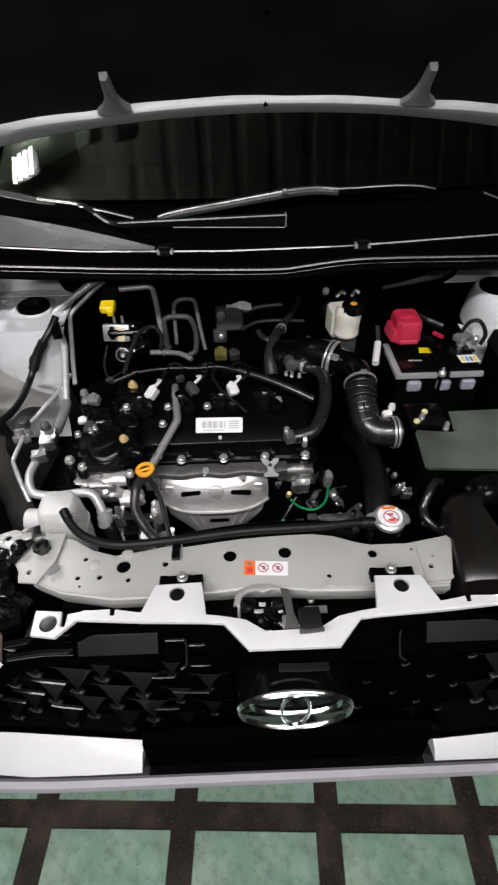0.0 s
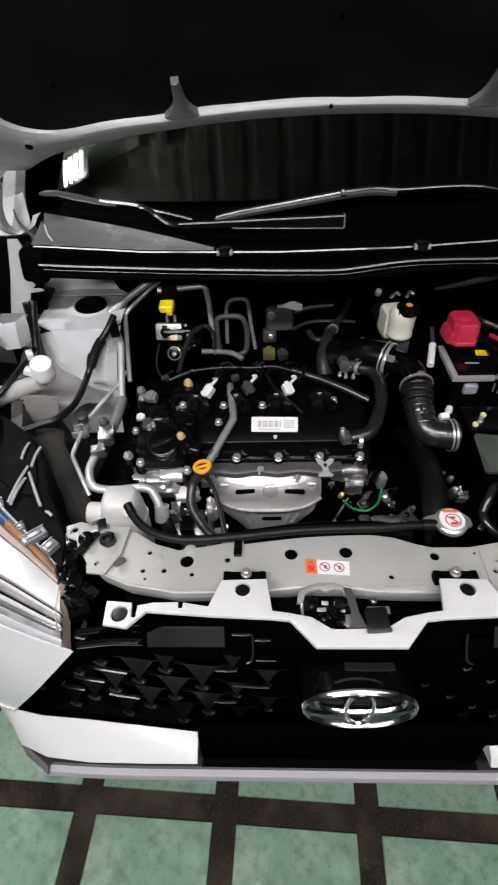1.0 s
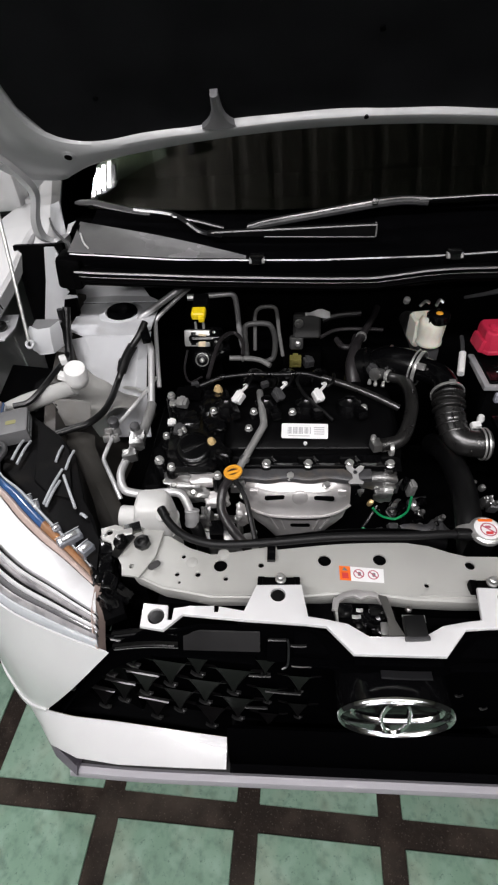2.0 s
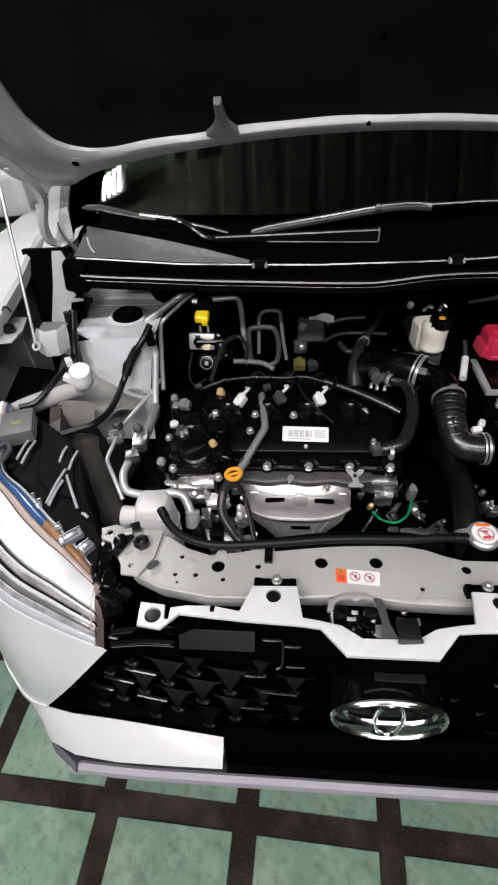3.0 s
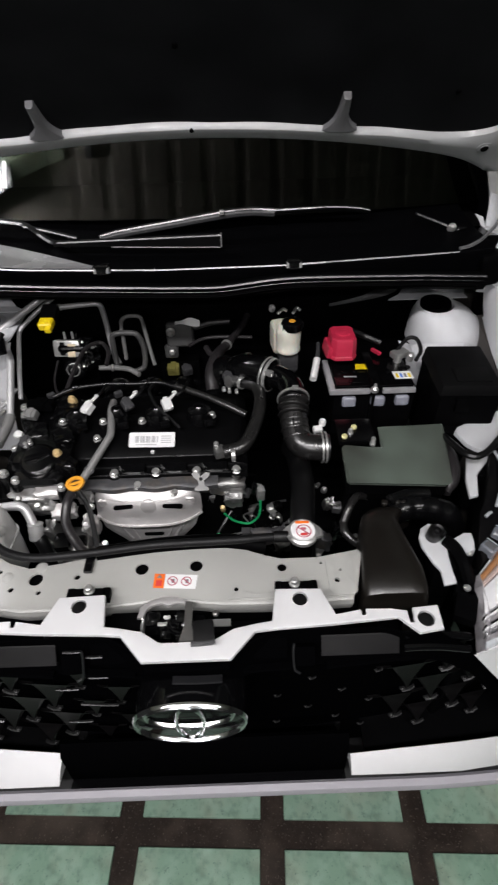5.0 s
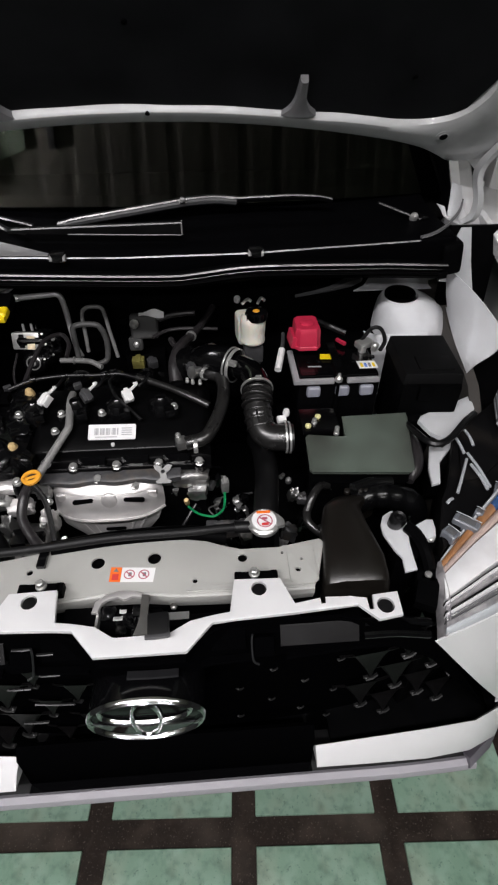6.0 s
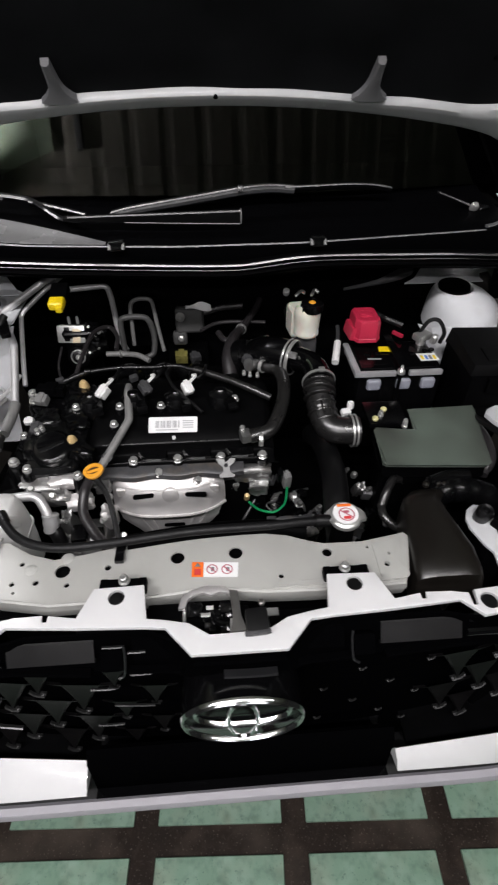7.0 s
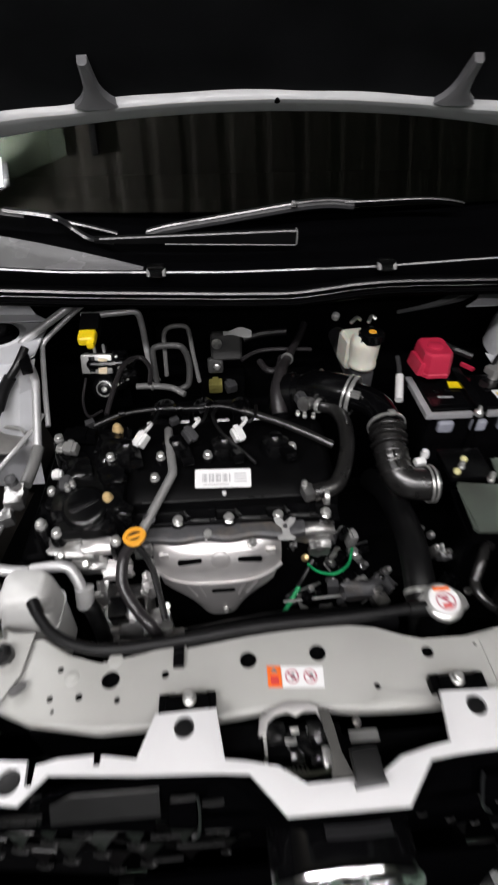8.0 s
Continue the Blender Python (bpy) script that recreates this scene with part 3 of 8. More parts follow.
    # panels and clips of the upper band
    for s in SIDES:
        for x0, x1, m in ((0.192, 0.305, PANEL), (0.078, 0.142, GRILLE)):
            rows = [flip([(x, 0.336, 0.988), (x, 0.331, 0.987), (x, 0.314, 0.963), (x, 0.320, 0.955)], s) for x in (x0, (x0 + x1) / 2, x1)]
            part("recess_panel", thicken(loft(B(), rows), 0.003), m, grille)
        for y, z in ((0.328, 0.985), (0.318, 0.968)):
            part("recess_rib", tube(B(), flip([(0.312, y + 0.002, z), (0.36, y + 0.004, z - 0.004), (0.415, y + 0.006, z - 0.020)], s), 0.006, 8), BLACK, grille)
            # highlight strips modelled only where the ribs shine
            if s < 0:
                part("rib_edge", ledge(B(), flip([(0.318, y - 0.003, z + 0.0045), (0.36, y - 0.001, z + 0.0005), (0.412, y + 0.001, z - 0.0155)], s), 0.0022, 0.003, 50), TIP, grille)
        clip = part("clip", box(B(), 0.030, 0.016, 0.030, pose(s * 0.168, 0.316, 0.966, -40, 0, 0), 0.006), GRILLE, grille)
        part("clip_edge", tube(B(), flip([(0.152, 0.322, 0.988), (0.1505, 0.315, 0.978), (0.152, 0.300, 0.956), (0.160, 0.296, 0.950)], s), 0.0018, 6), WIPER, clip)
        # highlight lines modelled on one side only
        for x0, x1, y, z in ((0.180, 0.154, 0.322, 0.984), (0.180, 0.160, 0.312, 0.966), (0.148, 0.125, 0.318, 0.975), (0.146, 0.118, 0.300, 0.950))[:4 if s < 0 else 0]:
            part("clip_line", ledge(B(), flip([(x0, y, z), ((x0 + x1) / 2, y - 0.0005, z), (x1, y, z)], s), 0.0018, 0.003, 50), TIP, clip)
        part("trim_strip", ledge(B(), flip([(0.078, 0.300, 0.950), (0.11, 0.300, 0.953), (0.150, 0.301, 0.955)], s), 0.003), GRILLE, grille)
        part("trim_strip", ledge(B(), flip([(0.20, 0.305, 0.944), (0.29, 0.312, 0.944), (0.40, 0.325, 0.936)], s), 0.004), GRILLE, grille)
    for x0, x1, z0, z1 in ((-0.212, -0.178, 0.889, 0.888), (-0.188, -0.129, 0.831, 0.822), (-0.226, -0.186, 0.759, 0.757)):
        part("trim_strip", ledge(B(), [(x0, 0.310, z0), ((x0 + x1) / 2, 0.3095, (z0 + z1) / 2), (x1, 0.310, z1)], 0.0020, 0.003, 50), TIP, grille)
    part("trim_strip", ledge(B(), [(-0.022, 0.283, 0.962), (0.014, 0.282, 0.962), (0.048, 0.283, 0.961)], 0.0028), WIPER, grille)
    part("trim_strip", ledge(B(), [(-0.060, 0.292, 0.985), (0.0, 0.291, 0.985), (0.060, 0.292, 0.985)], 0.004), GRILLE, grille)
    # plain black plate field between the slats
    secs = [[(x, 0.302, 0.68), (x, 0.285, 0.66), (x, 0.280, 0.60), (x, 0.276, 0.566), (x, 0.284, 0.552)] for x in (-0.262, -0.13, 0, 0.13, 0.262)]
    part("plate_field", thicken(loft(B(), secs), 0.01), GRILLE, grille, "gloss black panel for the number plate")
    part("lower_shelf", thicken(loft(B(), [[(x, 0.250, 0.557), (x, 0.285, 0.556), (x, 0.34, 0.556), (x, 0.36, 0.60)] for x in (-0.262, -0.13, 0, 0.13, 0.262)]), 0.006), BLACK_GLOSS, grille, "gloss black shelf behind the lip")
    for x in (-0.10, 0.0, 0.075):
        part("plate_clip", box(B(), 0.05, 0.02, 0.012, pose(x, 0.280, 0.547), 0.003), BLACK_MATT, grille)
    # badge: chrome rings on a black pod
    badge = new("badge")
    badge.parent = CAR
    badge.location = (0, 0, 0)
    tagged(badge, "chrome oval badge with crossing rings on a black pod")
    tip = pose(0, 0.252, 0.909, 90 - 7, 0, 0)

    def ring(a, b, w, h, cx=0.0, cy=0.0, lift=0.0):
        bm, n = B(), 40
        rings = []
        for i in range(n):
            t = 2 * math.pi * i / n
            c, q = math.cos(t), math.sin(t)
            rings.append([(cx + (a - w * g) * c, cy + (b - w * g) * q, lift + h * math.sin(math.pi * g)) for g in (0.0, 0.12, 0.3, 0.5, 0.7, 0.88, 1.0)])
        loft(bm, rings + rings[:1], True)
        bmesh.ops.remove_doubles(bm, verts=bm.verts, dist=1e-5)
        place(bm, list(bm.verts), tip)
        return bm
    part("outer_ring", ring(0.083, 0.053, 0.0068, 0.006), BADGE, badge)
    part("wide_ring", ring(0.066, 0.030, 0.0075, 0.005, 0, 0.016, 0.000), BADGE, badge)
    part("upright_ring", ring(0.0225, 0.045, 0.0065, 0.005, 0, 0.000, 0.001), BADGE, badge)
    part("pod", lathe(B(), [(1.0, -0.085), (1.0, -0.012), (0.98, -0.003), (0.93, -0.001), (0.01, -0.002)], tip, 40, 0.081, 0.051), BLACK_GLOSS, badge)


def build_headlight(s):
    outer = curve_points(flip([(0.448, 0.331, 0.930), (0.53, 0.357, 0.932), (0.63, 0.398, 0.936), (0.705, 0.460, 0.944), (0.782, 0.605, 0.958), (0.835, 0.85, 0.985)], s), 5)
    inner = curve_points(flip([(0.478, 0.452, 0.948), (0.53, 0.498, 0.962), (0.59, 0.548, 0.972), (0.66, 0.608, 0.980), (0.742, 0.680, 0.985), (0.795, 0.86, 0.995)], s), 5)
    lamp = new("headlight")
    lamp.parent = CAR
    tagged(lamp, "clear headlight with chrome bands and a black housing")
    # alternate pale and dark bands paint the streaks mirrored in the chrome
    bands = [("outer_lens", 0.0, 0.07, 0.0, 0.006, CLEAR), ("lower_chrome", 0.07, 0.125, 0.006, 0.011, LAMP_CHROME), ("smoked_band", 0.125, 0.195, 0.001, 0.003, LAMP_GREY), ("thin_chrome", 0.195, 0.23, 0.006, 0.010, SILVER), ("dark_band", 0.23, 0.27, 0.001, 0.002, BLACK_GLOSS),
             ("middle_chrome", 0.27, 0.32, 0.006, 0.012, LAMP_CHROME), ("thin_chrome", 0.32, 0.355, 0.009, 0.013, SILVER), ("dark_band", 0.355, 0.385, 0.003, 0.003, BLACK_GLOSS), ("bright_reflector", 0.385, 0.74, 0.013, 0.010, SILVER), ("rosy_reflector", 0.74, 0.835, 0.009, 0.009, ROSY)]
    half = len(outer) * 2 // 5
    pieces = [(*b, 0, len(outer)) for b in bands]
    pieces += [("amber_reflector", 0.835, 0.95, 0.006, 0.008, AMBER, 0, half + 1), ("blue_reflector", 0.835, 0.95, 0.006, 0.008, LAMP_BLUE, half, len(outer)), ("clear_edge", 0.95, 1.0, 0.003, 0.006, CLEAR, 0, len(outer))]
    for name, f1, f2, h1, h2, m, first, last in pieces:
        rows = []
        for i, (o, q) in list(enumerate(zip(outer, inner)))[first:last]:
            k = min(1.0, 0.45 + i / 10)
            row = []
            for g, h in ((0.0, h1 - 0.02), (0.04, h1), (0.35, h1 * 0.6 + h2 * 0.4 + 0.003), (0.7, h1 * 0.3 + h2 * 0.7 + 0.003), (0.96, h2), (1.0, h2 - 0.02)):
                f = f1 + (f2 - f1) * g
                p = o.lerp(q, f)
                row.append((p.x, p.y, p.z + h * k + 0.012 * math.sin(math.pi * f) * k))
            rows.append(row)
        part(name, thicken(loft(B(), rows), 0.002), m, lamp)
    # end facet beside the bracket
    rows = [flip(r, s) for r in ([(0.477, 0.448, 0.951), (0.470, 0.450, 0.940), (0.462, 0.452, 0.920)], [(0.472, 0.424, 0.955), (0.457, 0.423, 0.942), (0.450, 0.425, 0.920)], [(0.469, 0.398, 0.954), (0.458, 0.396, 0.941), (0.450, 0.398, 0.918)],
                                 [(0.466, 0.380, 0.951), (0.461, 0.376, 0.938), (0.452, 0.378, 0.915)], [(0.458, 0.350, 0.941), (0.452, 0.347, 0.930), (0.445, 0.349, 0.910)], [(0.449, 0.330, 0.930), (0.444, 0.329, 0.920), (0.440, 0.331, 0.905)])]
    part("end_facet", thicken(loft(B(), rows), 0.002), ROSY if s < 0 else LAMP_CHROME, lamp, angle=15)
    # housing behind the lens
    half = [(0.480, 0.458), (0.488, 0.50), (0.515, 0.565), (0.54, 0.60), (0.60, 0.730), (0.652, 0.778), (0.735, 0.845), (0.80, 0.87), (0.742, 0.684), (0.66, 0.612), (0.59, 0.552), (0.53, 0.502)]
    part("lamp_housing", plate(B(), flip(half, s), 0.16, pose(0, 0, 0.970), (), 0.006), HOUSING, lamp)
    part("housing_panel", plate(B(), flip([(0.565, 0.60), (0.612, 0.735), (0.655, 0.775), (0.70, 0.80), (0.655, 0.645), (0.61, 0.61)], s), 0.006, pose(0, 0, 0.976), (), 0.002), HOUSING, lamp)
    # raised ribs, clips and the marker socket on the housing
    for x0, y0, x1, y1, z in ((0.627, 0.741, 0.626, 0.694, 0.983), (0.605, 0.672, 0.610, 0.580, 0.983), (0.599, 0.640, 0.603, 0.574, 0.983), (0.598, 0.727, 0.598, 0.672, 0.983), (0.597, 0.656, 0.546, 0.571, 0.982), (0.532, 0.559, 0.518, 0.549, 0.980), (0.704, 0.757, 0.706, 0.687, 0.984), (0.719, 0.775, 0.722, 0.700, 0.984)):
        # pale plastic paints the highlights of glossy black ribs
        part("rib", tube(B(), flip([(x0, y0, z - 0.004), ((x0 + x1) / 2, (y0 + y1) / 2, z - 0.001), (x1, y1, z - 0.004)], s), 0.0030, 8), CLEAR, lamp)
    part("marker_socket", box(B(), 0.070, 0.085, 0.035, pose(s * 0.752, 0.79, 0.992, 0, 0, s * -20), 0.006), GREY_MID, lamp, "grey socket on the housing")
    for k in range(4):
        # socket edges are pale for the same highlights
        part("socket_edge", box(B(), 0.004, 0.070, 0.006, pose(s * 0.752, 0.79, 0.992, 0, 0, s * -20) @ pose(s * (0.034 - 0.0 * k) if k < 2 else -s * 0.034, 0, 0.006 if k % 2 else -0.008), 0.001), CLEAR, lamp)
    part("socket_print", plate(B(), rounded(0.022, 0.014, 0.004), 0.0006, pose(s * 0.750, 0.785, 1.0102, 0, 0, s * -20)), mat("olive_print", (0.22, 0.21, 0.07), 0.5), lamp)
    part("bulb_bracket", tube(B(), flip([(0.775, 0.69, 0.99), (0.755, 0.725, 1.0), (0.735, 0.71, 0.998), (0.745, 0.675, 0.988)], s), 0.006, 8), GREY_PLASTIC, lamp)
    # clear clips along the upper edge of the lens
    for x, y, w, d, rz in ((0.535, 0.503, 0.044, 0.020, -41), (0.566, 0.523, 0.015, 0.015, -41), (0.499, 0.482, 0.026, 0.020, -55), (0.625, 0.575, 0.016, 0.026, -30), (0.643, 0.592, 0.012, 0.020, -30)):
        m = pose(s * x, y, 0.972, 0, 0, s * rz)
        c = part("clip", box(B(), w, d, 0.020, m, 0.005, 3), CLIP, lamp, "clear plastic clip")
        part("clip_face", box(B(), w * 0.66, d * 0.6, 0.004, m @ pose(0, 0, 0.0095), 0.0015), LAMP_GREY, c)
        part("clip_rim", tube(B(), [m @ Vector(v) for v in ((-w / 2, d / 2, 0.010), (0, d / 2, 0.0105), (w / 2, d / 2, 0.010))], 0.0008, 6, 3), CLEAR, c)
    for x, y in ((0.44, 0.40), (0.455, 0.44)):
        part("bracket", box(B(), 0.035, 0.06, 0.02, pose(s * x, y, 0.935, 0, 0, s * -25), 0.006), BLACK_MATT, lamp)
    part("bracket_screw", lathe(B(), [(0.006, 0), (0.006, 0.004), (0.003, 0.005)], pose(s * 0.448, 0.425, 0.946), 10), STEEL, lamp)


def build_hood():
    ang = radians(46)
    o, d, nrm = Vector((0, 1.160, 1.470)), Vector((0, -math.cos(ang), math.sin(ang))), Vector((0, -math.sin(ang), -math.cos(ang)))

    def at(x, v, lift=0.0):
        crown = -0.16 * x * x
        return Vector((x, 0, 0)) + o + d * v + nrm * (lift - crown * 0.25)

    def edge(x):
        a = abs(x)
        return -0.20 * a * a - 1.0 * max(0.0, a - 0.56) ** 1.6

    hood = new("bonnet")
    hood.parent = CAR
    tagged(hood, "raised white bonnet lined with a black felt pad")
    top = 0.92
    xs = [-0.79 + 1.58 * i / 60 for i in range(61)]
    # outer skin
    part("outer_panel", thicken(loft(B(), [[at(x, edge(x) + 0.014 + (top - edge(x) - 0.10 * abs(x)) * k / 12, -0.030) for k in range(13)] for x in xs]), -0.003), PAINT, hood)
    # pressed inner frame: a band between the pad's edge and the bonnet's edge, round the corner and up the side
    outer = [(0.0, 0.0), (0.12, -0.003), (0.24, -0.0115), (0.34, -0.023), (0.40, -0.032), (0.47, -0.044), (0.53, -0.056), (0.59, -0.075), (0.635, -0.100), (0.665, -0.118), (0.71, -0.116), (0.765, -0.098), (0.795, -0.05), (0.80, 0.06), (0.795, 0.30), (0.775, 0.60), (0.745, 0.86)]
    inner = [(0.0, 0.037), (0.12, 0.034), (0.24, 0.026), (0.33, 0.016), (0.39, 0.013), (0.45, 0.007), (0.51, -0.001), (0.56, 0.000), (0.595, 0.009), (0.62, 0.022), (0.64, 0.042), (0.653, 0.07), (0.660, 0.11), (0.664, 0.18), (0.660, 0.36), (0.645, 0.62), (0.615, 0.86)]
    oc = curve_points([(x, v, 0) for x, v in outer], 5)
    ic = curve_points([(x, v, 0) for x, v in inner], 5)
    prof = [(0.0, -0.010), (0.02, -0.003), (0.06, 0.002), (0.25, 0.005), (0.45, 0.004), (0.62, 0.006), (0.85, 0.005), (0.95, 0.0), (1.0, -0.014)]
    for s in SIDES:
        rows = []
        for o2, i2 in zip(oc, ic):
            side = max(0.0, min(1.0, (o2.x - 0.64) / 0.10))
            row = []
            for f, h in prof:
                g = h - side * 0.010 * math.exp(-((f - 0.42) / 0.10) ** 2)
                row.append(at(s * (o2.x + (i2.x - o2.x) * f), o2.y + (i2.y - o2.y) * f, g))
            rows.append(row)
        part("inner_frame", thicken(loft(B(), rows), 0.0015), HOOD_IN, hood, "white inner frame of the bonnet")
        turn = nrm.to_track_quat("Z", "Y").to_matrix().to_4x4()
        part("frame_hole", lathe(B(), [(0.017, 0.0), (0.015, 0.0025), (0.009, 0.003), (0.008, 0.0042), (0.001, 0.0042)], Matrix.Translation(at(s * 0.617, -0.028, 0.0035)) @ turn, 18), HOOD_IN, hood)
        part("frame_plug", lathe(B(), [(0.0085, 0.0), (0.008, 0.0015), (0.001, 0.0015)], Matrix.Translation(at(s * 0.617, -0.028, 0.0072)) @ turn, 18), BLACK_MATT, hood)
        # tapered white fingers between the pads, greyed for their shade
        rows = []
        for k in range(9):
            f = k / 8
            v = 0.020 + 0.085 * f
            w = 0.0072 + 0.004 * (1 - f) + 0.024 * (1 - f) ** 5
            cx = s * 0.302 if s > 0 else -0.284
            rows.append([at(cx - w, v, -0.012), at(cx - w, v, 0.004), at(cx - w * 0.5, v, 0.008), at(cx + w * 0.5, v, 0.008), at(cx + w, v, 0.004), at(cx + w, v, -0.012)])
        rows.append([p + d * 0.001 - nrm * 0.004 for p in rows[-1]])
        part("frame_finger", loft(B(), rows, True, True), DARKENED_WHITE, hood)

    def band(x):
        a = abs(x)
        for (x0, v0), (x1, v1) in zip(inner, inner[1:]):
            if x0 <= a <= x1:
                return v0 + (v1 - v0) * (a - x0) / max(1e-6, x1 - x0)
        return 0.2
    # black felt pad
    rows = []
    for x in [-0.66 + 1.32 * i / 60 for i in range(61)]:
        b = band(x) - 0.006
        rows.append([at(x, b + (0.86 - b) * k / 14, -0.012 + 0.002 * math.sin(k * 2.1 + x * 9) + 0.001 * math.sin(x * 31)) for k in range(15)])
    part("felt_pad", thicken(loft(B(), rows), 0.004), INSUL, hood, "black felt sound pad")
    for x, v in ((0.006, 0.028), (0.0, 0.22), (-0.5, 0.17), (0.5, 0.17)):
        part("rivet", lathe(B(), [(0.005, 0.0), (0.005, 0.003), (0.002, 0.004)], Matrix.Translation(at(x, edge(x) + v, 0.003)) @ nrm.to_track_quat("Z", "Y").to_matrix().to_4x4(), 12), BLACK_MATT, hood)
    for s in SIDES:
        arm = [at(s * 0.775, 0.03, 0.012), at(s * 0.752, -0.03, 0.014), (s * 0.735, 1.195, 1.362), (s * 0.752, 1.195, 1.300), (s * 0.753, 1.20, 1.262), (s * 0.735, 1.215, 1.243), (s * 0.705, 1.225, 1.250)]
        pts = curve_points(arm, 5)
        part("hinge", loft(B(), [[p + Vector((0.004 * s, 0.012, 0)), p + Vector((0.004 * s, -0.012, 0)), p + Vector((-0.010 * s, -0.014, 0)), p + Vector((-0.010 * s, 0.014, 0))] for p in pts], True, True), HOOD_IN, hood)
        part("hinge_bolt", lathe(B(), [(0.009, 0), (0.009, 0.006), (0.005, 0.008)], Matrix.Translation(at(s * 0.760, -0.008, 0.018)) @ nrm.to_track_quat("Z", "Y").to_matrix().to_4x4(), 6), HOOD_IN, hood)


def build_cowl():
    def line(x, y0, bow):
        return y0 + bow * x * x
    # windscreen
    xs = [-0.785 + 1.57 * i / 30 for i in range(31)]
    rows = []
    for x in xs:
        y0 = 1.255 + 0.20 * x * x
        rows.append([(x * (1 - 0.10 * k / 8), y0 + 0.75 * k / 8, 1.285 + 0.50 * k / 8 - 0.02 * x * x) for k in range(9)])
    glass = part("windscreen", thicken(loft(B(), rows), 0.005), GLASSM, CAR, "dark windscreen glass reflecting the ceiling")
    # cowl panel: a step with a bright front edge
    edge_z = [(-0.66, 1.262), (-0.568, 1.255), (-0.39, 1.240), (-0.20, 1.234), (-0.084, 1.231), (0.189, 1.233), (0.41, 1.243), (0.508, 1.247), (0.68, 1.256)]
    rows = []
    for i in range(45):
        x = -0.645 + 1.31 * i / 44
        e = along(edge_z, x)
        q = x * x
        rows.append([(x, 1.33 + 0.18 * q, 1.288), (x, 1.245 + 0.12 * q, e * 0.4 + 1.270 * 0.6), (x, 1.185 + 0.06 * q, e * 0.7 + 1.262 * 0.3), (x, 1.125, e + 0.003), (x, 1.092, e + 0.002),
                     (x, 1.0835, e), (x, 1.0815, e - 0.004), (x, 1.0815, e - 0.012), (x, 1.085, e - 0.035), (x, 1.088, e - 0.055)])
    cowl = part("cowl_panel", thicken(loft(B(), rows), 0.003), SATIN, CAR, "black plastic cowl panel under the windscreen")
    part("cowl_edge", ledge(B(), [(x, 1.0800, along(edge_z, x) - 0.0015) for x in [-0.64 + 1.225 * i / 20 for i in range(21)]], 0.0030), WIPER, cowl)
    # wedge cover towards the pillar beside the passenger; its grey is a painted reflection
    rows = []
    for i in range(19):
        x = -0.645 + 0.405 * i / 18
        e = along(edge_z, x)
        yt = along([(-0.645, 1.205), (-0.60, 1.200), (-0.50, 1.170), (-0.43, 1.158), (-0.353, 1.130), (-0.285, 1.112), (-0.24, 1.098)], x)
        zt = along([(-0.645, 1.288), (-0.60, 1.281), (-0.50, 1.2725), (-0.43, 1.262), (-0.353, 1.254), (-0.285, 1.243), (-0.24, 1.236)], x) + 0.001
        zf = e + 0.003
        rows.append([(x, 1.0845, zf - 0.006), (x, 1.086, zf - 0.001), (x, 1.096 + (yt - 1.096) * 0.35, zf + (zt - zf) * 0.30), (x, 1.096 + (yt - 1.096) * 0.7, zf + (zt - zf) * 0.66), (x, yt, zt), (x, yt + 0.006, zt - 0.003), (x, yt + 0.010, zt - 0.020)])
    part("cowl_cover", thicken(loft(B(), rows), 0.003), COWL_SIDE, cowl, "black cowl cover, greyed for its reflection")
    part("cover_end", box(B(), 0.006, 0.10, 0.02, pose(-0.640, 1.148, 1.263, 16, 0, 6), 0.002), SATIN, cowl)
    part("end_bead", tube(B(), [(-0.632, 1.155, 1.278), (-0.615, 1.118, 1.270), (-0.600, 1.098, 1.264)], 0.0022, 8), WHITE_PLASTIC, cowl)
    for x in (-0.215, 0.214):
        e = along(edge_z, x)
        clip = part("retainer", box(B(), 0.032, 0.024, 0.020, pose(x, 1.078, e + 0.002), 0.006), BLACK, cowl)
        for k in (-0.014, 0.014):
            part("retainer_lug", ledge(B(), [(x + k - 0.003, 1.065, e + 0.003), (x + k, 1.064, e + 0.004), (x + k + 0.003, 1.065, e + 0.003)], 0.012), GREY_TUBE, clip)
    # rubber seal: two lips that face forward
    seal_z = [(-0.64, 1.226), (-0.574, 1.2205), (-0.333, 1.206), (-0.1, 1.196), (0.0, 1.193), (0.05, 1.1935), (0.10, 1.199), (0.163, 1.207), (0.22, 1.2098), (0.287, 1.210), (0.40, 1.208), (0.513, 1.206), (0.66, 1.199)]
    for y, dz, r, w, gap in ((1.060, 0.0, 0.010, 0.0038, 0.0), (1.056, -0.0085, 0.004, 0.0008, 0.01), (1.050, -0.0175, 0.007, 0.0013, 0.02)):
        pts = [(x, y, along(seal_z, x) + dz) for x in [-0.632 + gap + (1.285 - 2 * gap) * i / 36 for i in range(37)]]
        lip = part("cowl_seal", tube(B(), [(a, b + 0.014, c - 0.005) for a, b, c in pts], r, 10, 2), BLACK_MATT, cowl, "black rubber bonnet seal")
        part("seal_lip", ledge(B(), pts, w, 0.008), WIPER if dz == 0 else BLACK if dz > -0.01 else BLACK_MATT, lip)
    rows = [[(x, 1.068, along(seal_z, x) - 0.018), (x, 1.078, along(seal_z, x) - 0.034), (x, 1.20, 1.150), (x, 1.345, 1.145)] for x in (-0.63, -0.4, -0.1, 0.1, 0.2, 0.3, 0.5, 0.66)]
    part("cowl_trough", thicken(loft(B(), rows), 0.004), BLACK_MATT, cowl)
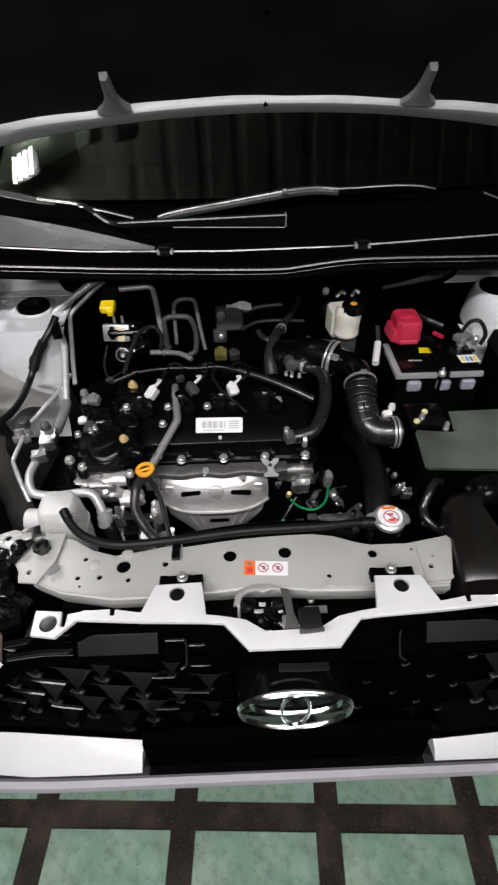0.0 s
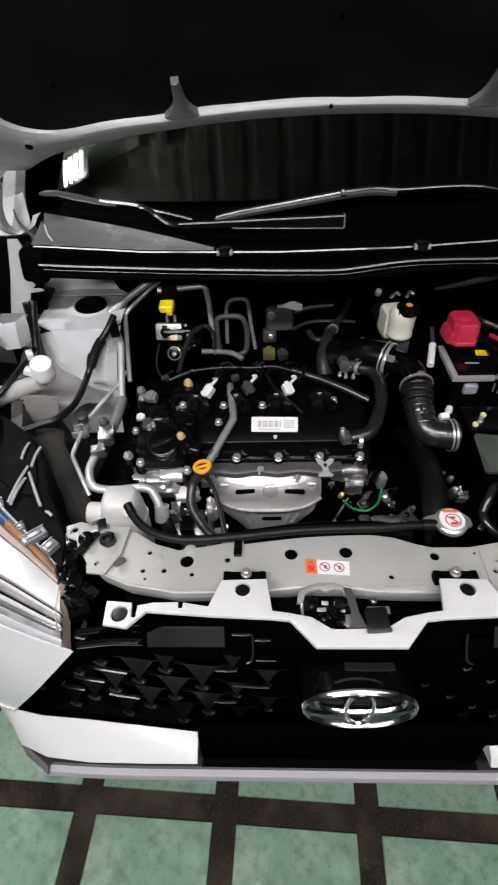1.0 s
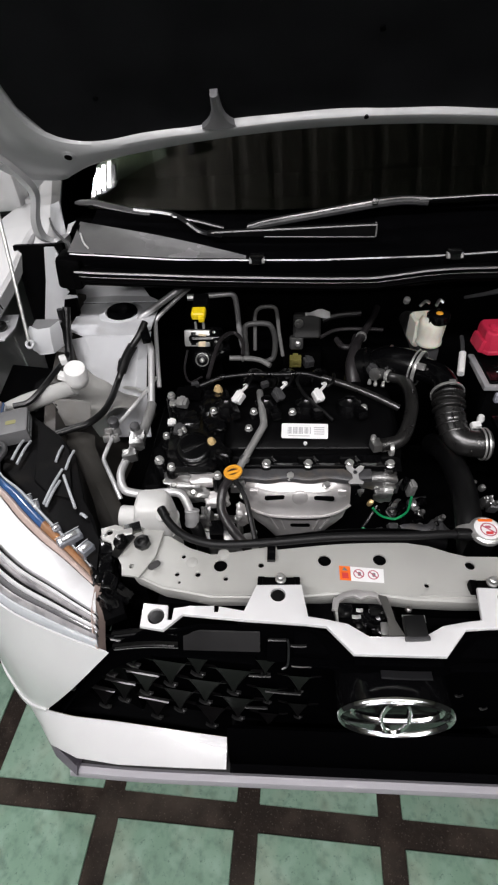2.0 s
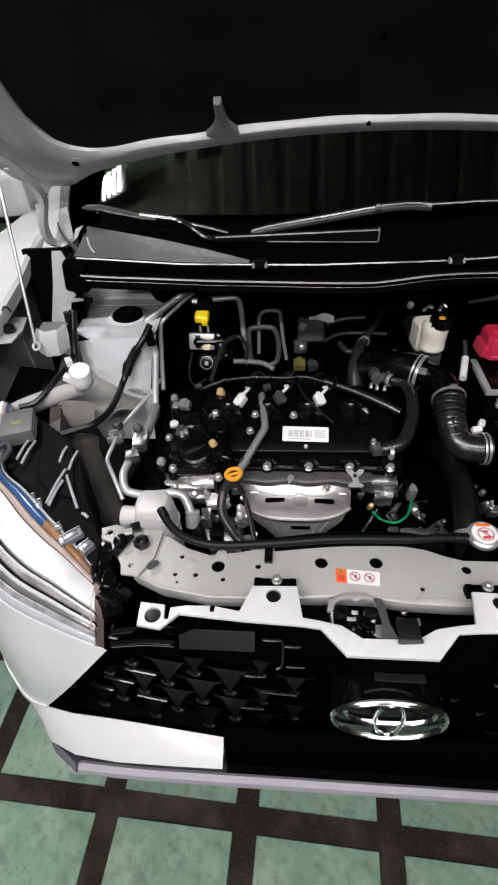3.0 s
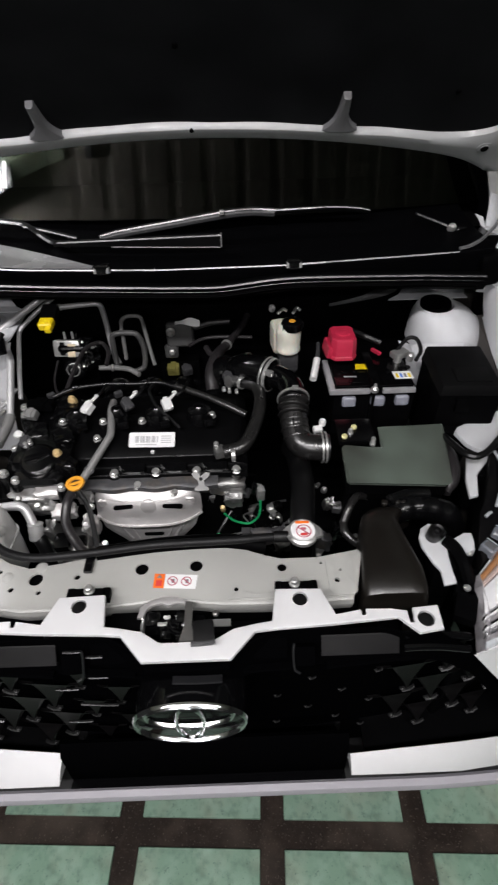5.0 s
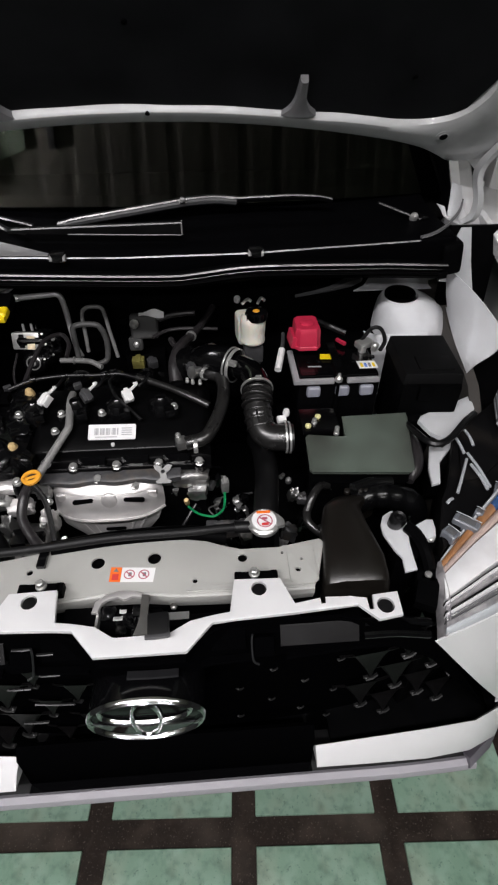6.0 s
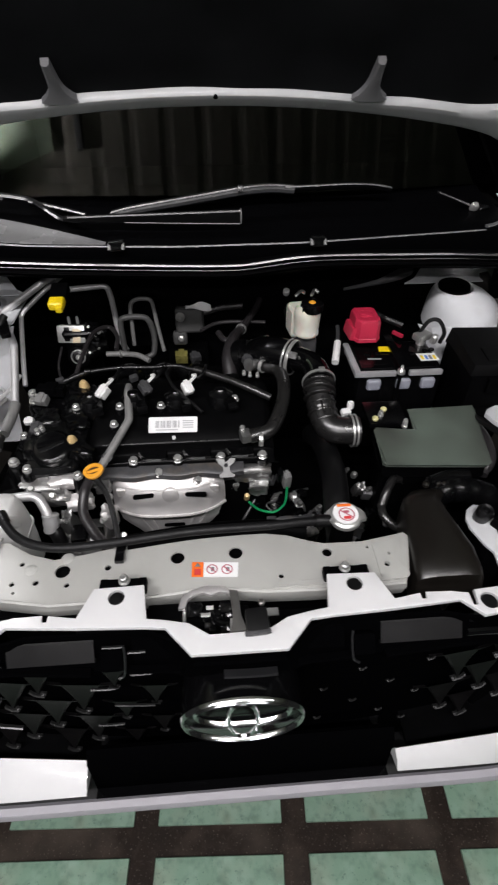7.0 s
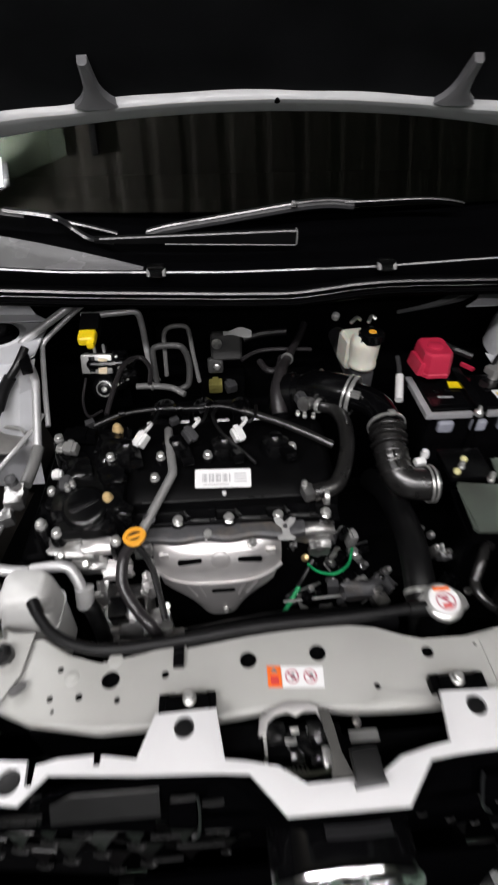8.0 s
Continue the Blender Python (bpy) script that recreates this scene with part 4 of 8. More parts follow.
    part("cowl_end", box(B(), 0.060, 0.075, 0.075, pose(-0.650, 1.100, 1.216, 0, 8, 0), 0.022, 4), BLACK_MATT, cowl)
    part("cowl_end", box(B(), 0.05, 0.075, 0.075, pose(0.664, 1.105, 1.208, 0, -8, 0), 0.020, 4), BLACK_MATT, cowl)
    for s in SIDES:
        part("edge_strip", ledge(B(), flip([(0.585, 1.080, 1.256), (0.612, 1.090, 1.258), (0.648, 1.120, 1.260), (0.697, 1.180, 1.264), (0.728, 1.225, 1.269), (0.746, 1.262, 1.280)], s), 0.0040, 0.010, 30), GREY_MID, cowl, "pale strip climbing to the pillar")
    # wipers: flat black arms with a bright forward edge
    wipers = (([(-0.520, 1.240, 1.302), (-0.50, 1.238, 1.299), (-0.462, 1.235, 1.295), (-0.424, 1.235, 1.287), (-0.386, 1.20, 1.279), (-0.352, 1.192, 1.258), (-0.30, 1.155, 1.262)], 0.0060,
               [(-0.424, 1.228, 1.286), (-0.359, 1.22, 1.274), (-0.301, 1.22, 1.258)], 0.0035, ()),
              ([(-0.242, 1.215, 1.262), (-0.214, 1.215, 1.269), (-0.174, 1.215, 1.276), (-0.081, 1.215, 1.289), (0.036, 1.215, 1.306), (0.075, 1.218, 1.310), (0.128, 1.225, 1.311), (0.18, 1.225, 1.307)], 0.0034,
               [(0.16, 1.225, 1.306), (0.232, 1.225, 1.308), (0.310, 1.225, 1.310), (0.369, 1.225, 1.307), (0.408, 1.225, 1.300)], 0.0028, (0.055,)))
    for pts, w1, tail, w2, knuckle in wipers:
        w = new("wiper")
        w.parent = CAR
        tagged(w, "black windscreen wiper lying on the glass")
        arm = part("arm", ledge(B(), pts, w1, 0.016, 30), WIPER, w)
        if pts[0][0] < -0.5:
            rows = [[(x, y, z), (x, y - 0.006 * k, z - 0.004 * k), (x, y - 0.010 * k, z - 0.010 * k), (x, y - 0.004, z - 0.015 * k), (x, y + 0.014, z - 0.012 * k), (x, y + 0.012, z - 0.002)]
                    for x, y, z, k in ((-0.668, 1.262, 1.318, 0.3), (-0.655, 1.260, 1.322, 0.8), (-0.622, 1.257, 1.323, 1.0), (-0.580, 1.255, 1.313, 1.0), (-0.539, 1.252, 1.304, 0.9), (-0.516, 1.245, 1.299, 0.7), (-0.480, 1.240, 1.295, 0.6))]
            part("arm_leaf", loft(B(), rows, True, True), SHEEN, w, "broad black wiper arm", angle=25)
        else:
            part("arm_skirt", tube(B(), [(x, y + 0.008, z - 0.010) for x, y, z in pts], 0.0085, 8), GREY_PLASTIC, w)
        part("blade", ledge(B(), tail, w2, 0.012, 30), WIPER, w)
        part("rubber", tube(B(), [(x, y + 0.008, z - 0.007) for x, y, z in tail], 0.005, 8), BLACK_MATT, w)
        for x in knuckle:
            near = min(pts, key=lambda p: abs(p[0] - x))
            z = along([(p[0], p[2]) for p in pts], x)
            part("knuckle", box(B(), 0.012, 0.012, 0.014, pose(x, near[1] - 0.001, z, -28, 0, 0), 0.003), BLACK, arm)
    part("spare_arm_end", ledge(B(), [(0.520, 1.220, 1.290), (0.560, 1.212, 1.277), (0.600, 1.20, 1.264)], 0.0035, 0.012), WIPER, cowl)
    part("arm_nut", lathe(B(), [(0.010, -0.006), (0.010, 0.004), (0.006, 0.010), (0.001, 0.011)], pose(0.604, 1.200, 1.262, 40, 0, 0), 14), STEEL, cowl)
    part("arm_cap", box(B(), 0.030, 0.030, 0.022, pose(0.622, 1.205, 1.254, 0, 0, 20), 0.008, 3), BLACK, cowl)
    rows = []
    for x, zt, zb in ((-0.33, 1.2765, 1.268), (-0.20, 1.2785, 1.264), (-0.05, 1.2805, 1.259), (0.05, 1.282, 1.256)):
        rows.append([(x, 1.140, zt), (x, 1.136, zt - 0.003), (x, 1.138, zb), (x, 1.150, zb - 0.002), (x, 1.165, zt - 0.004), (x, 1.150, zt + 0.0005)])
    bar = part("linkage_cover", loft(B(), rows, True, True), mat("dark_grey_plastic_bar", (0.0040, 0.0040, 0.0042), 0.4, 0, 0.3, 20, 0.1, spec=0.1), cowl, angle=20)
    part("bar_edge", ledge(B(), [(-0.32, 1.1365, 1.2765), (-0.1, 1.1365, 1.280), (0.052, 1.1365, 1.2825)], 0.003, 0.006), WIPER, bar)
    part("bar_edge", ledge(B(), [(-0.20, 1.1365, 1.2640), (-0.05, 1.1365, 1.2590), (0.050, 1.1365, 1.2562)], 0.0016, 0.004), WIPER, bar)
    part("bar_end", box(B(), 0.003, 0.02, 0.026, pose(0.052, 1.146, 1.2695), 0.001), GREY_TUBE, bar)
    for s in SIDES:
        # pillar feet, roof and plain cabin shell
        pts = [(s * 0.770, 1.235, 1.205), (s * 0.757, 1.29, 1.255), (s * 0.750, 1.35, 1.325), (s * 0.748, 1.45, 1.405), (s * 0.722, 1.75, 1.60), (s * 0.695, 2.03, 1.76)]
        pc = curve_points(pts, 4)
        part("windscreen_pillar", loft(B(), [[p + Vector((-0.022 * s, 0.0, 0.008)), p + Vector((-0.004 * s, -0.012, 0.014)), p + Vector((0.03 * s, -0.006, 0.010)), p + Vector((0.075 * s, 0.06, -0.03)), p + Vector((-0.02 * s, 0.05, -0.05))] for p in pc], True, True), PAINT, CAR)
        # black strip added to keep the pillar's reflection out of the glass
        part("pillar_seal", thicken(loft(B(), [[p + Vector((-0.0255 * s, -0.001, 0.010)), p + Vector((-0.0255 * s, 0.02, -0.016)), p + Vector((-0.0245 * s, 0.05, -0.055))] for p in pc[4:]]), 0.002), SATIN, CAR, "black strip added over the pillar's inner face")
        rows = [flip(r, s) for r in ([(0.712, 1.272, 1.318), (0.728, 1.275, 1.312), (0.742, 1.285, 1.308)], [(0.706, 1.252, 1.292), (0.722, 1.252, 1.285), (0.742, 1.262, 1.280)], [(0.703, 1.243, 1.262), (0.716, 1.238, 1.256), (0.738, 1.246, 1.252)], [(0.707, 1.240, 1.240), (0.716, 1.238, 1.236), (0.732, 1.245, 1.232)])]
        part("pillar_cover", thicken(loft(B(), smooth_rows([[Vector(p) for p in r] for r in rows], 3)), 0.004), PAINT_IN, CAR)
        part("cover_wing", thicken(loft(B(), [flip([(0.707, 1.240, 1.240), (0.700, 1.238, 1.252), (0.690, 1.242, 1.272)], s), flip([(0.690, 1.238, 1.254), (0.680, 1.238, 1.268), (0.668, 1.240, 1.280)], s)]), 0.003), PAINT, CAR)
        rows = [flip([(0.815, y, 1.240), (0.905, y, 1.238), (0.980, y, 1.222), (1.000, y, 1.19), (1.004, y, 0.95), (0.985, y, 0.70), (0.95, y, 0.45)], s) for y in (1.318, 1.6, 2.0, 2.5)]
        part("side_panel", thicken(loft(B(), rows), 0.004), PAINT, CAR)
        rows = [[(s * (0.815 - 0.10 * k), y + 0.0, 1.235 + 0.53 * k) for k in (0, 0.5, 1)] for y in (1.75, 2.1, 2.5)]
        part("side_window", thicken(loft(B(), rows), 0.004), GLASSM, CAR)
    rows = [[(x, y, 1.78 + 0.03 * (1 - (x / 0.72) ** 2) + 0.03 * (y - 2.0)) for x in (-0.72, -0.4, 0, 0.4, 0.72)] for y in (1.99, 2.2, 2.5)]
    part("roof", thicken(loft(B(), rows), 0.02), PAINT, CAR)
    # dark sheets added inside to hide the bright side windows
    for s in SIDES:
        rows = [flip([(0.742, y, 1.0), (0.735, y, 1.24), (0.735 - 0.10 * min(1.0, (y - 1.32) / 0.7), y, 1.26 + 0.47 * min(1.0, (y - 1.32) / 0.7))], s) for y in (1.34, 1.55, 1.8, 2.02, 2.45)]
        part("door_trim", thicken(loft(B(), rows), 0.004), DASH, CAR)
    part("cabin_back", box(B(), 1.7, 0.02, 1.45, pose(0, 2.51, 1.06), 0), DASH, CAR)
    part("cabin_floor", box(B(), 1.6, 1.25, 0.03, pose(0, 1.88, 0.33), 0), DASH, CAR)
    rows = [[(x, 1.30, 1.24), (x, 1.55, 1.255), (x, 1.85, 1.22), (x, 1.92, 1.12), (x, 1.95, 0.80)] for x in (-0.72, -0.3, 0, 0.3, 0.72)]
    part("dashboard", thicken(loft(B(), rows), 0.01), DASH, CAR, "dark dashboard top behind the glass")


TOWER = mat("dusty_white_tower_paint", (0.66, 0.67, 0.69), 0.6, 0, 0.12, 10, 0.06, wear=0.3, spec=0.3)
# Dusty apron colour, lowered to a dark brown grey for its shade.
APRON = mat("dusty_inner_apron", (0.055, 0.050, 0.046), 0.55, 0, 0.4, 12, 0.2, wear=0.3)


def build_body():
    body = new("engine_bay")
    body.parent = CAR
    tagged(body, "painted steel engine bay of the car")
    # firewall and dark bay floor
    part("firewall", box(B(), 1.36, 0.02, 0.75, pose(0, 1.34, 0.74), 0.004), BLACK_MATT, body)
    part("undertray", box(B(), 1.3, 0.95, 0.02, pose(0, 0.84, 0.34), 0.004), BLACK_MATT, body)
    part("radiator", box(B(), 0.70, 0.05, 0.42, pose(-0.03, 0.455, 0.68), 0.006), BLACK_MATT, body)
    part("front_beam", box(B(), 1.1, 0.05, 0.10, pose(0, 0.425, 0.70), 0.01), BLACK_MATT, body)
    for s in SIDES:
        # front fender: outer skin, top flange and inner rail
        rows = []
        for y, xi, zt in ((0.62, 0.785, 0.972), (0.80, 0.842, 1.005), (0.92, 0.875, 1.045), (1.02, 0.882, 1.098), (1.08, 0.870, 1.135), (1.155, 0.832, 1.188), (1.22, 0.816, 1.228), (1.27, 0.808, 1.246), (1.32, 0.803, 1.252)):
            rows.append(flip([(xi + 0.012, y, zt - 0.05), (xi + 0.002, y, zt - 0.008), (xi + 0.010, y, zt), (xi + 0.03, y, zt - 0.003), (xi * 0.4 + 0.955 * 0.6, y, zt - 0.012), (0.978, y, zt - 0.028), (0.998, y, zt - 0.06), (1.002, y, 0.86), (0.985, y, 0.62)], s))
        part("fender", thicken(loft(B(), rows), 0.003), PAINT, CAR, "white front fender")
        rows = []
        for y, x, z in ((0.60, 0.60, 0.90), (0.75, 0.66, 0.94), (0.90, 0.70, 0.975), (1.05, 0.715, 1.01), (1.25, 0.72, 1.05), (1.33, 0.72, 1.07)):
            rows.append(flip([(x + 0.035, y, z - 0.02), (x + 0.025, y, z + 0.002), (x, y, z), (x - 0.008, y, z - 0.05), (x - 0.01, y, z - 0.20), (x - 0.09, y, z - 0.34), (x - 0.12, y, z - 0.50)], s))
        part("apron", thicken(loft(B(), rows), 0.003), APRON, body, "inner apron in a dark brown grey that carries its shade")
        # black sheets added where the gap beside the apron lies in shade
        part("fender_liner", thicken(loft(B(), [flip([(0.655 + 0.02 * k, 0.70 + 0.09 * k, 0.90 + 0.020 * k), (0.76, 0.70 + 0.09 * k, 0.905 + 0.015 * k), (0.87, 0.70 + 0.09 * k, 0.90 + 0.02 * k), (0.90, 0.70 + 0.09 * k, 0.86)], s) for k in range(5)]), 0.003), BLACK_MATT, body)
        part("fender_gap_panel", box(B(), 0.13, 0.02, 0.47, pose(s * 0.775, 1.190, 1.00, -8, 0, 0), 0.004), BLACK_MATT, body)
        # strut tower
        cx, cy = (-0.592 if s < 0 else 0.608), 1.195
        if s < 0:
            prof = [(0.070, -0.020), (0.060, -0.0125), (0.052, -0.0105), (0.047, -0.006), (0.044, -0.005), (0.041, -0.010)]
            part("strut_tower", lathe(B(), prof, pose(cx, cy, 1.062, 4, s * -3, 0), 28), TOWER, body, "pale painted strut tower")
        part("strut_mount", lathe(B(), [(0.042, 0.0), (0.040, 0.008), (0.032, 0.011), (0.016, 0.008), (0.002, 0.007)], pose(cx, cy + 0.002, 1.066 if s > 0 else 1.052, 4, s * -3, 0), 24), BLACK_MATT, body)
        # faceted wall of the tower below its shoulder
        rows = [flip([(0.500, 1.115, 1.040), (0.522, 1.082, 1.047), (0.60, 1.078, 1.049), (0.662, 1.082, 1.047), (0.715, 1.115, 1.020)], s), flip([(0.515, 1.085, 0.985), (0.535, 1.066, 0.985), (0.602, 1.064, 0.982), (0.650, 1.072, 0.975), (0.715, 1.10, 0.965)], s),
                flip([(0.525, 1.06, 0.905), (0.555, 1.056, 0.90), (0.608, 1.056, 0.892), (0.625, 1.062, 0.890), (0.72, 1.08, 0.90)], s), flip([(0.53, 1.02, 0.76), (0.57, 1.02, 0.76), (0.61, 1.02, 0.76), (0.65, 1.02, 0.76), (0.72, 1.02, 0.76)], s)]
        if s > 0:
            rows[0] = [(x, y + 0.006, z - 0.034) for x, y, z in rows[0]]
        part("tower_wall", thicken(loft(B(), rows), 0.003), TOWER, body, angle=14)
        bm = plate(B(), [(0.520, 1.08), (0.664, 1.08), (0.716, 1.116), (0.72, 1.26), (0.50, 1.26), (0.498, 1.115)], 0.004, pose(0, 0, 1.0495), [], 0.0)
        for v in bm.verts:
            v.co.x *= s
        if s < 0:
            part("tower_shelf", bm, TOWER, body)
        else:
            bm.free()
        if s > 0:
            rings = []
            for r, h, dx in ((0.040, 0.000, 0.0), (0.044, 0.008, 0.0), (0.052, 0.006, 0.001), (0.060, -0.002, 0.005), (0.073, -0.014, 0.014), (0.089, -0.036, 0.027), (0.098, -0.062, 0.034), (0.104, -0.092, 0.038)):
                rings.append([pose(cx, cy - 0.008, 1.064, 4, -3, 0) @ Vector((dx + r * math.cos(k * math.pi / 18), r * math.sin(k * math.pi / 18), h)) for k in range(37)])
            part("tower_dome", loft(B(), rings), TOWER, body)
        rows = [flip([(0.500, 1.262, 1.050), (0.535, 1.29, 1.052), (0.571, 1.325, 1.090)], s), flip([(0.62, 1.262, 1.050), (0.64, 1.29, 1.056), (0.66, 1.325, 1.092)], s), flip([(0.735, 1.262, 1.050), (0.745, 1.29, 1.050), (0.75, 1.325, 1.090)], s)]
        part("rear_ledge", thicken(loft(B(), rows), 0.003), TOWER, body, angle=20)
        # rail turned black so the shaded depth reads dark
        part("side_rail", box(B(), 0.07, 0.75, 0.10, pose(s * 0.54, 0.82, 0.70, 0, 0, s * 6), 0.012), BLACK_MATT, body)
        mirror = part("door_mirror", box(B(), 0.20, 0.11, 0.13, pose(s * 1.06, 1.60, 1.275, 0, 0, s * -8), 0.04, 4), PAINT, CAR, "white door mirror housing")
        part("mirror_foot", box(B(), 0.10, 0.06, 0.04, pose(s * 0.90, 1.60, 1.225), 0.012), PAINT, mirror)
        # upright flange and boxed bracket at the back of the bay
        bm = plate(B(), [(0.689, 1.262), (0.682, 1.238), (0.680, 1.189), (0.678, 1.177), (0.693, 1.165), (0.684, 1.151), (0.694, 1.143), (0.669, 1.141), (0.667, 1.136), (0.703, 1.132), (0.712, 1.108), (0.716, 1.06), (0.775, 1.06), (0.769, 1.085), (0.735, 1.18), (0.712, 1.262)], 0.003, pose(0, 0, 0), [], 0.0)
        for v in bm.verts:
            v.co = Vector((v.co.x * s, 1.118 - v.co.z, v.co.y))
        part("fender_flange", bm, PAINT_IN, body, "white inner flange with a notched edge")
        if s > 0:
            rows = [[(0.682, 1.118, 1.165), (0.700, 1.122, 1.10), (0.722, 1.14, 1.055), (0.728, 1.16, 1.045)], [(0.700, 1.080, 1.160), (0.702, 1.080, 1.10), (0.708, 1.085, 1.052), (0.712, 1.09, 1.040)], [(0.735, 1.00, 1.130), (0.726, 1.00, 1.08), (0.712, 1.01, 1.040), (0.705, 1.02, 1.020)], [(0.765, 0.92, 1.09), (0.748, 0.92, 1.05), (0.722, 0.93, 1.015), (0.712, 0.94, 0.985)]]
            part("inner_wall", thicken(loft(B(), smooth_rows([[Vector(p) for p in r] for r in rows], 3)), 0.003), TOWER, body, "white inner wall beside the tower")
            continue
        rows = [flip([(0.700, 1.045, 1.112), (0.716, 1.025, 1.106), (0.745, 1.022, 1.102), (0.765, 1.03, 1.108)], s), flip([(0.698, 1.04, 1.09), (0.716, 1.012, 1.085), (0.75, 1.010, 1.085), (0.775, 1.02, 1.085)], s), flip([(0.706, 1.04, 1.05), (0.722, 1.015, 1.045), (0.752, 1.012, 1.043), (0.772, 1.022, 1.050)], s), flip([(0.71, 1.08, 1.03), (0.724, 1.07, 1.03), (0.752, 1.07, 1.03), (0.765, 1.08, 1.03)], s)]
        part("boxed_bracket", thicken(loft(B(), rows), 0.004), PAINT_IN, body)
        part("bracket_top", plate(B(), flip([(0.700, 1.045), (0.716, 1.026), (0.745, 1.023), (0.765, 1.031), (0.768, 1.07), (0.700, 1.07)], s), 0.003, pose(0, 0, 1.104)), DARKENED_WHITE, body)
        part("mount_plate", plate(B(), flip([(0.845, 1.06), (0.905, 1.05), (0.91, 1.15), (0.90, 1.19), (0.86, 1.19), (0.842, 1.12)], s), 0.004, pose(0, -0.03, 1.072), [(s * 0.875, 1.15, 0.006)]), PAINT_IN, body)
        part("harness_trunk", tube(B(), flip([(0.696, 1.10, 1.12), (0.698, 1.075, 1.08), (0.70, 1.05, 1.03), (0.70, 1.03, 1.0)], s), 0.010, 10), RUBBER, body)
    rows = [[(x - 0.034, y - 0.004, z - 0.012), (x - 0.024, y, z), (x, y - 0.006, z + 0.004), (x + w, y, z - 0.002), (x + w + 0.012, y + 0.004, z - 0.016)] for x, y, z, w in ((-0.662, 0.874, 0.905, 0.030), (-0.650, 0.842, 0.897, 0.026), (-0.614, 0.79, 0.85, 0.024), (-0.585, 0.750, 0.82, 0.022), (-0.555, 0.705, 0.79, 0.02), (-0.53, 0.665, 0.74, 0.02))]
    part("wheel_liner", thicken(loft(B(), rows), 0.003), mat("grey_felt_liner", (0.060, 0.057, 0.052), 0.9, 0, 0.45, 16, 0.6, spec=0.1, grain=700, wear=0.3), body, "grey felt wheel liner")
    # bolted ear at the foot of the tower
    bm = plate(B(), [(-0.697, 0.987), (-0.690, 0.966), (-0.708, 0.945), (-0.704, 0.916), (-0.671, 0.918), (-0.621, 0.933), (-0.606, 0.988), (-0.640, 0.994), (-0.680, 0.996)], 0.004, pose(0, 0, 0), [(-0.691, 0.981, 0.004), (-0.697, 0.926, 0.0045)], 0.001)
    for v in bm.verts:
        v.co = Vector((v.co.x, 0.882 - v.co.z, v.co.y))
    # one dusty steel in two tones: panel lightened, ear darkened against the light
    dusty = mat("brown_grey_dusty_steel", (0.38, 0.375, 0.355), 0.5, 0, 0.35, 14, 0.15, wear=0.35)
    part("apron_ear", bm, mat("dull_dusty_steel", (0.23, 0.225, 0.215), 0.5, 0, 0.35, 14, 0.15, wear=0.35), body, "dusty grey ear with two bolt holes")
    rows = [[(-0.690, 0.886, 0.985), (-0.690, 0.96, 0.985), (-0.690, 1.075, 0.965)], [(-0.650, 0.886, 0.930), (-0.662, 0.96, 0.942), (-0.662, 1.070, 0.935)], [(-0.604, 0.900, 0.924), (-0.612, 0.98, 0.924), (-0.628, 1.066, 0.918)],
            [(-0.572, 0.93, 0.936), (-0.575, 1.00, 0.915), (-0.593, 1.060, 0.885)], [(-0.540, 0.97, 0.90), (-0.54, 1.02, 0.885), (-0.545, 1.060, 0.875)]]
    part("inner_panel", thicken(loft(B(), smooth_rows([[Vector(p) for p in r] for r in rows], 3)), 0.003), dusty, body, "dusty grey inner panel below the tower")
    for s in SIDES:
        wheel = part("wheel", lathe(B(), [(0.20, -0.10), (0.29, -0.10), (0.315, -0.08), (0.318, 0.0), (0.315, 0.08), (0.29, 0.10), (0.20, 0.10)], pose(s * 0.735, 0.98, 0.318, 0, 90, 0), 36), RUBBER, CAR)
        part("rim", lathe(B(), [(0.20, -0.10), (0.20, 0.08), (0.06, 0.06), (0.03, 0.07)], pose(s * 0.735, 0.98, 0.318, 0, 90 * s, 0), 28), ALU, wheel)
    rows = [[(x, 1.302, z - h), (x, 1.294, z - h * 0.4), (x, 1.292, z + h * 0.3), (x, 1.304, z + h)] for x, z, h in ((0.345, 1.023, 0.003), (0.40, 1.032, 0.005), (0.44, 1.040, 0.008), (0.475, 1.053, 0.014), (0.505, 1.064, 0.018), (0.530, 1.070, 0.012))]
    part("bulkhead_strap", thicken(loft(B(), rows), 0.003), DARKENED_WHITE, body, "dim grey strap along the bulkhead")
    # hinge bolt and hook on the fender plate
    part("hinge_bolt", lathe(B(), [(0.016, -0.004), (0.016, 0.004), (0.010, 0.006), (0.010, 0.012), (0.005, 0.014)], pose(-0.872, 1.080, 1.080, 20, 0, 0), 14), BLACK, body)
    part("hinge_hook", tube(B(), [(-0.848, 1.080, 1.128), (-0.856, 1.086, 1.136), (-0.866, 1.088, 1.138), (-0.872, 1.084, 1.130)], 0.0022, 6), BLACK, body)
    # gas strut rod seen beside the hinge
    part("prop_rod", tube(B(), [(-0.790, 1.13, 1.40), (-0.776, 1.06, 1.235), (-0.765, 0.998, 1.085)], 0.0042, 8), STEEL, body, "thin steel rod beside the hinge")
    bm = B()
    loft(bm, [[pose(-0.764, 0.996, 1.078, 50, 0, 0) @ Vector(((0.0085 + 0.0035 * math.cos(k * math.pi / 4)) * math.cos(a * math.pi / 10), (0.0085 + 0.0035 * math.cos(k * math.pi / 4)) * math.sin(a * math.pi / 10), 0.0035 * math.sin(k * math.pi / 4))) for k in range(8)] for a in range(21)], True)
    part("rod_eye", bm, PAINT_IN, body)


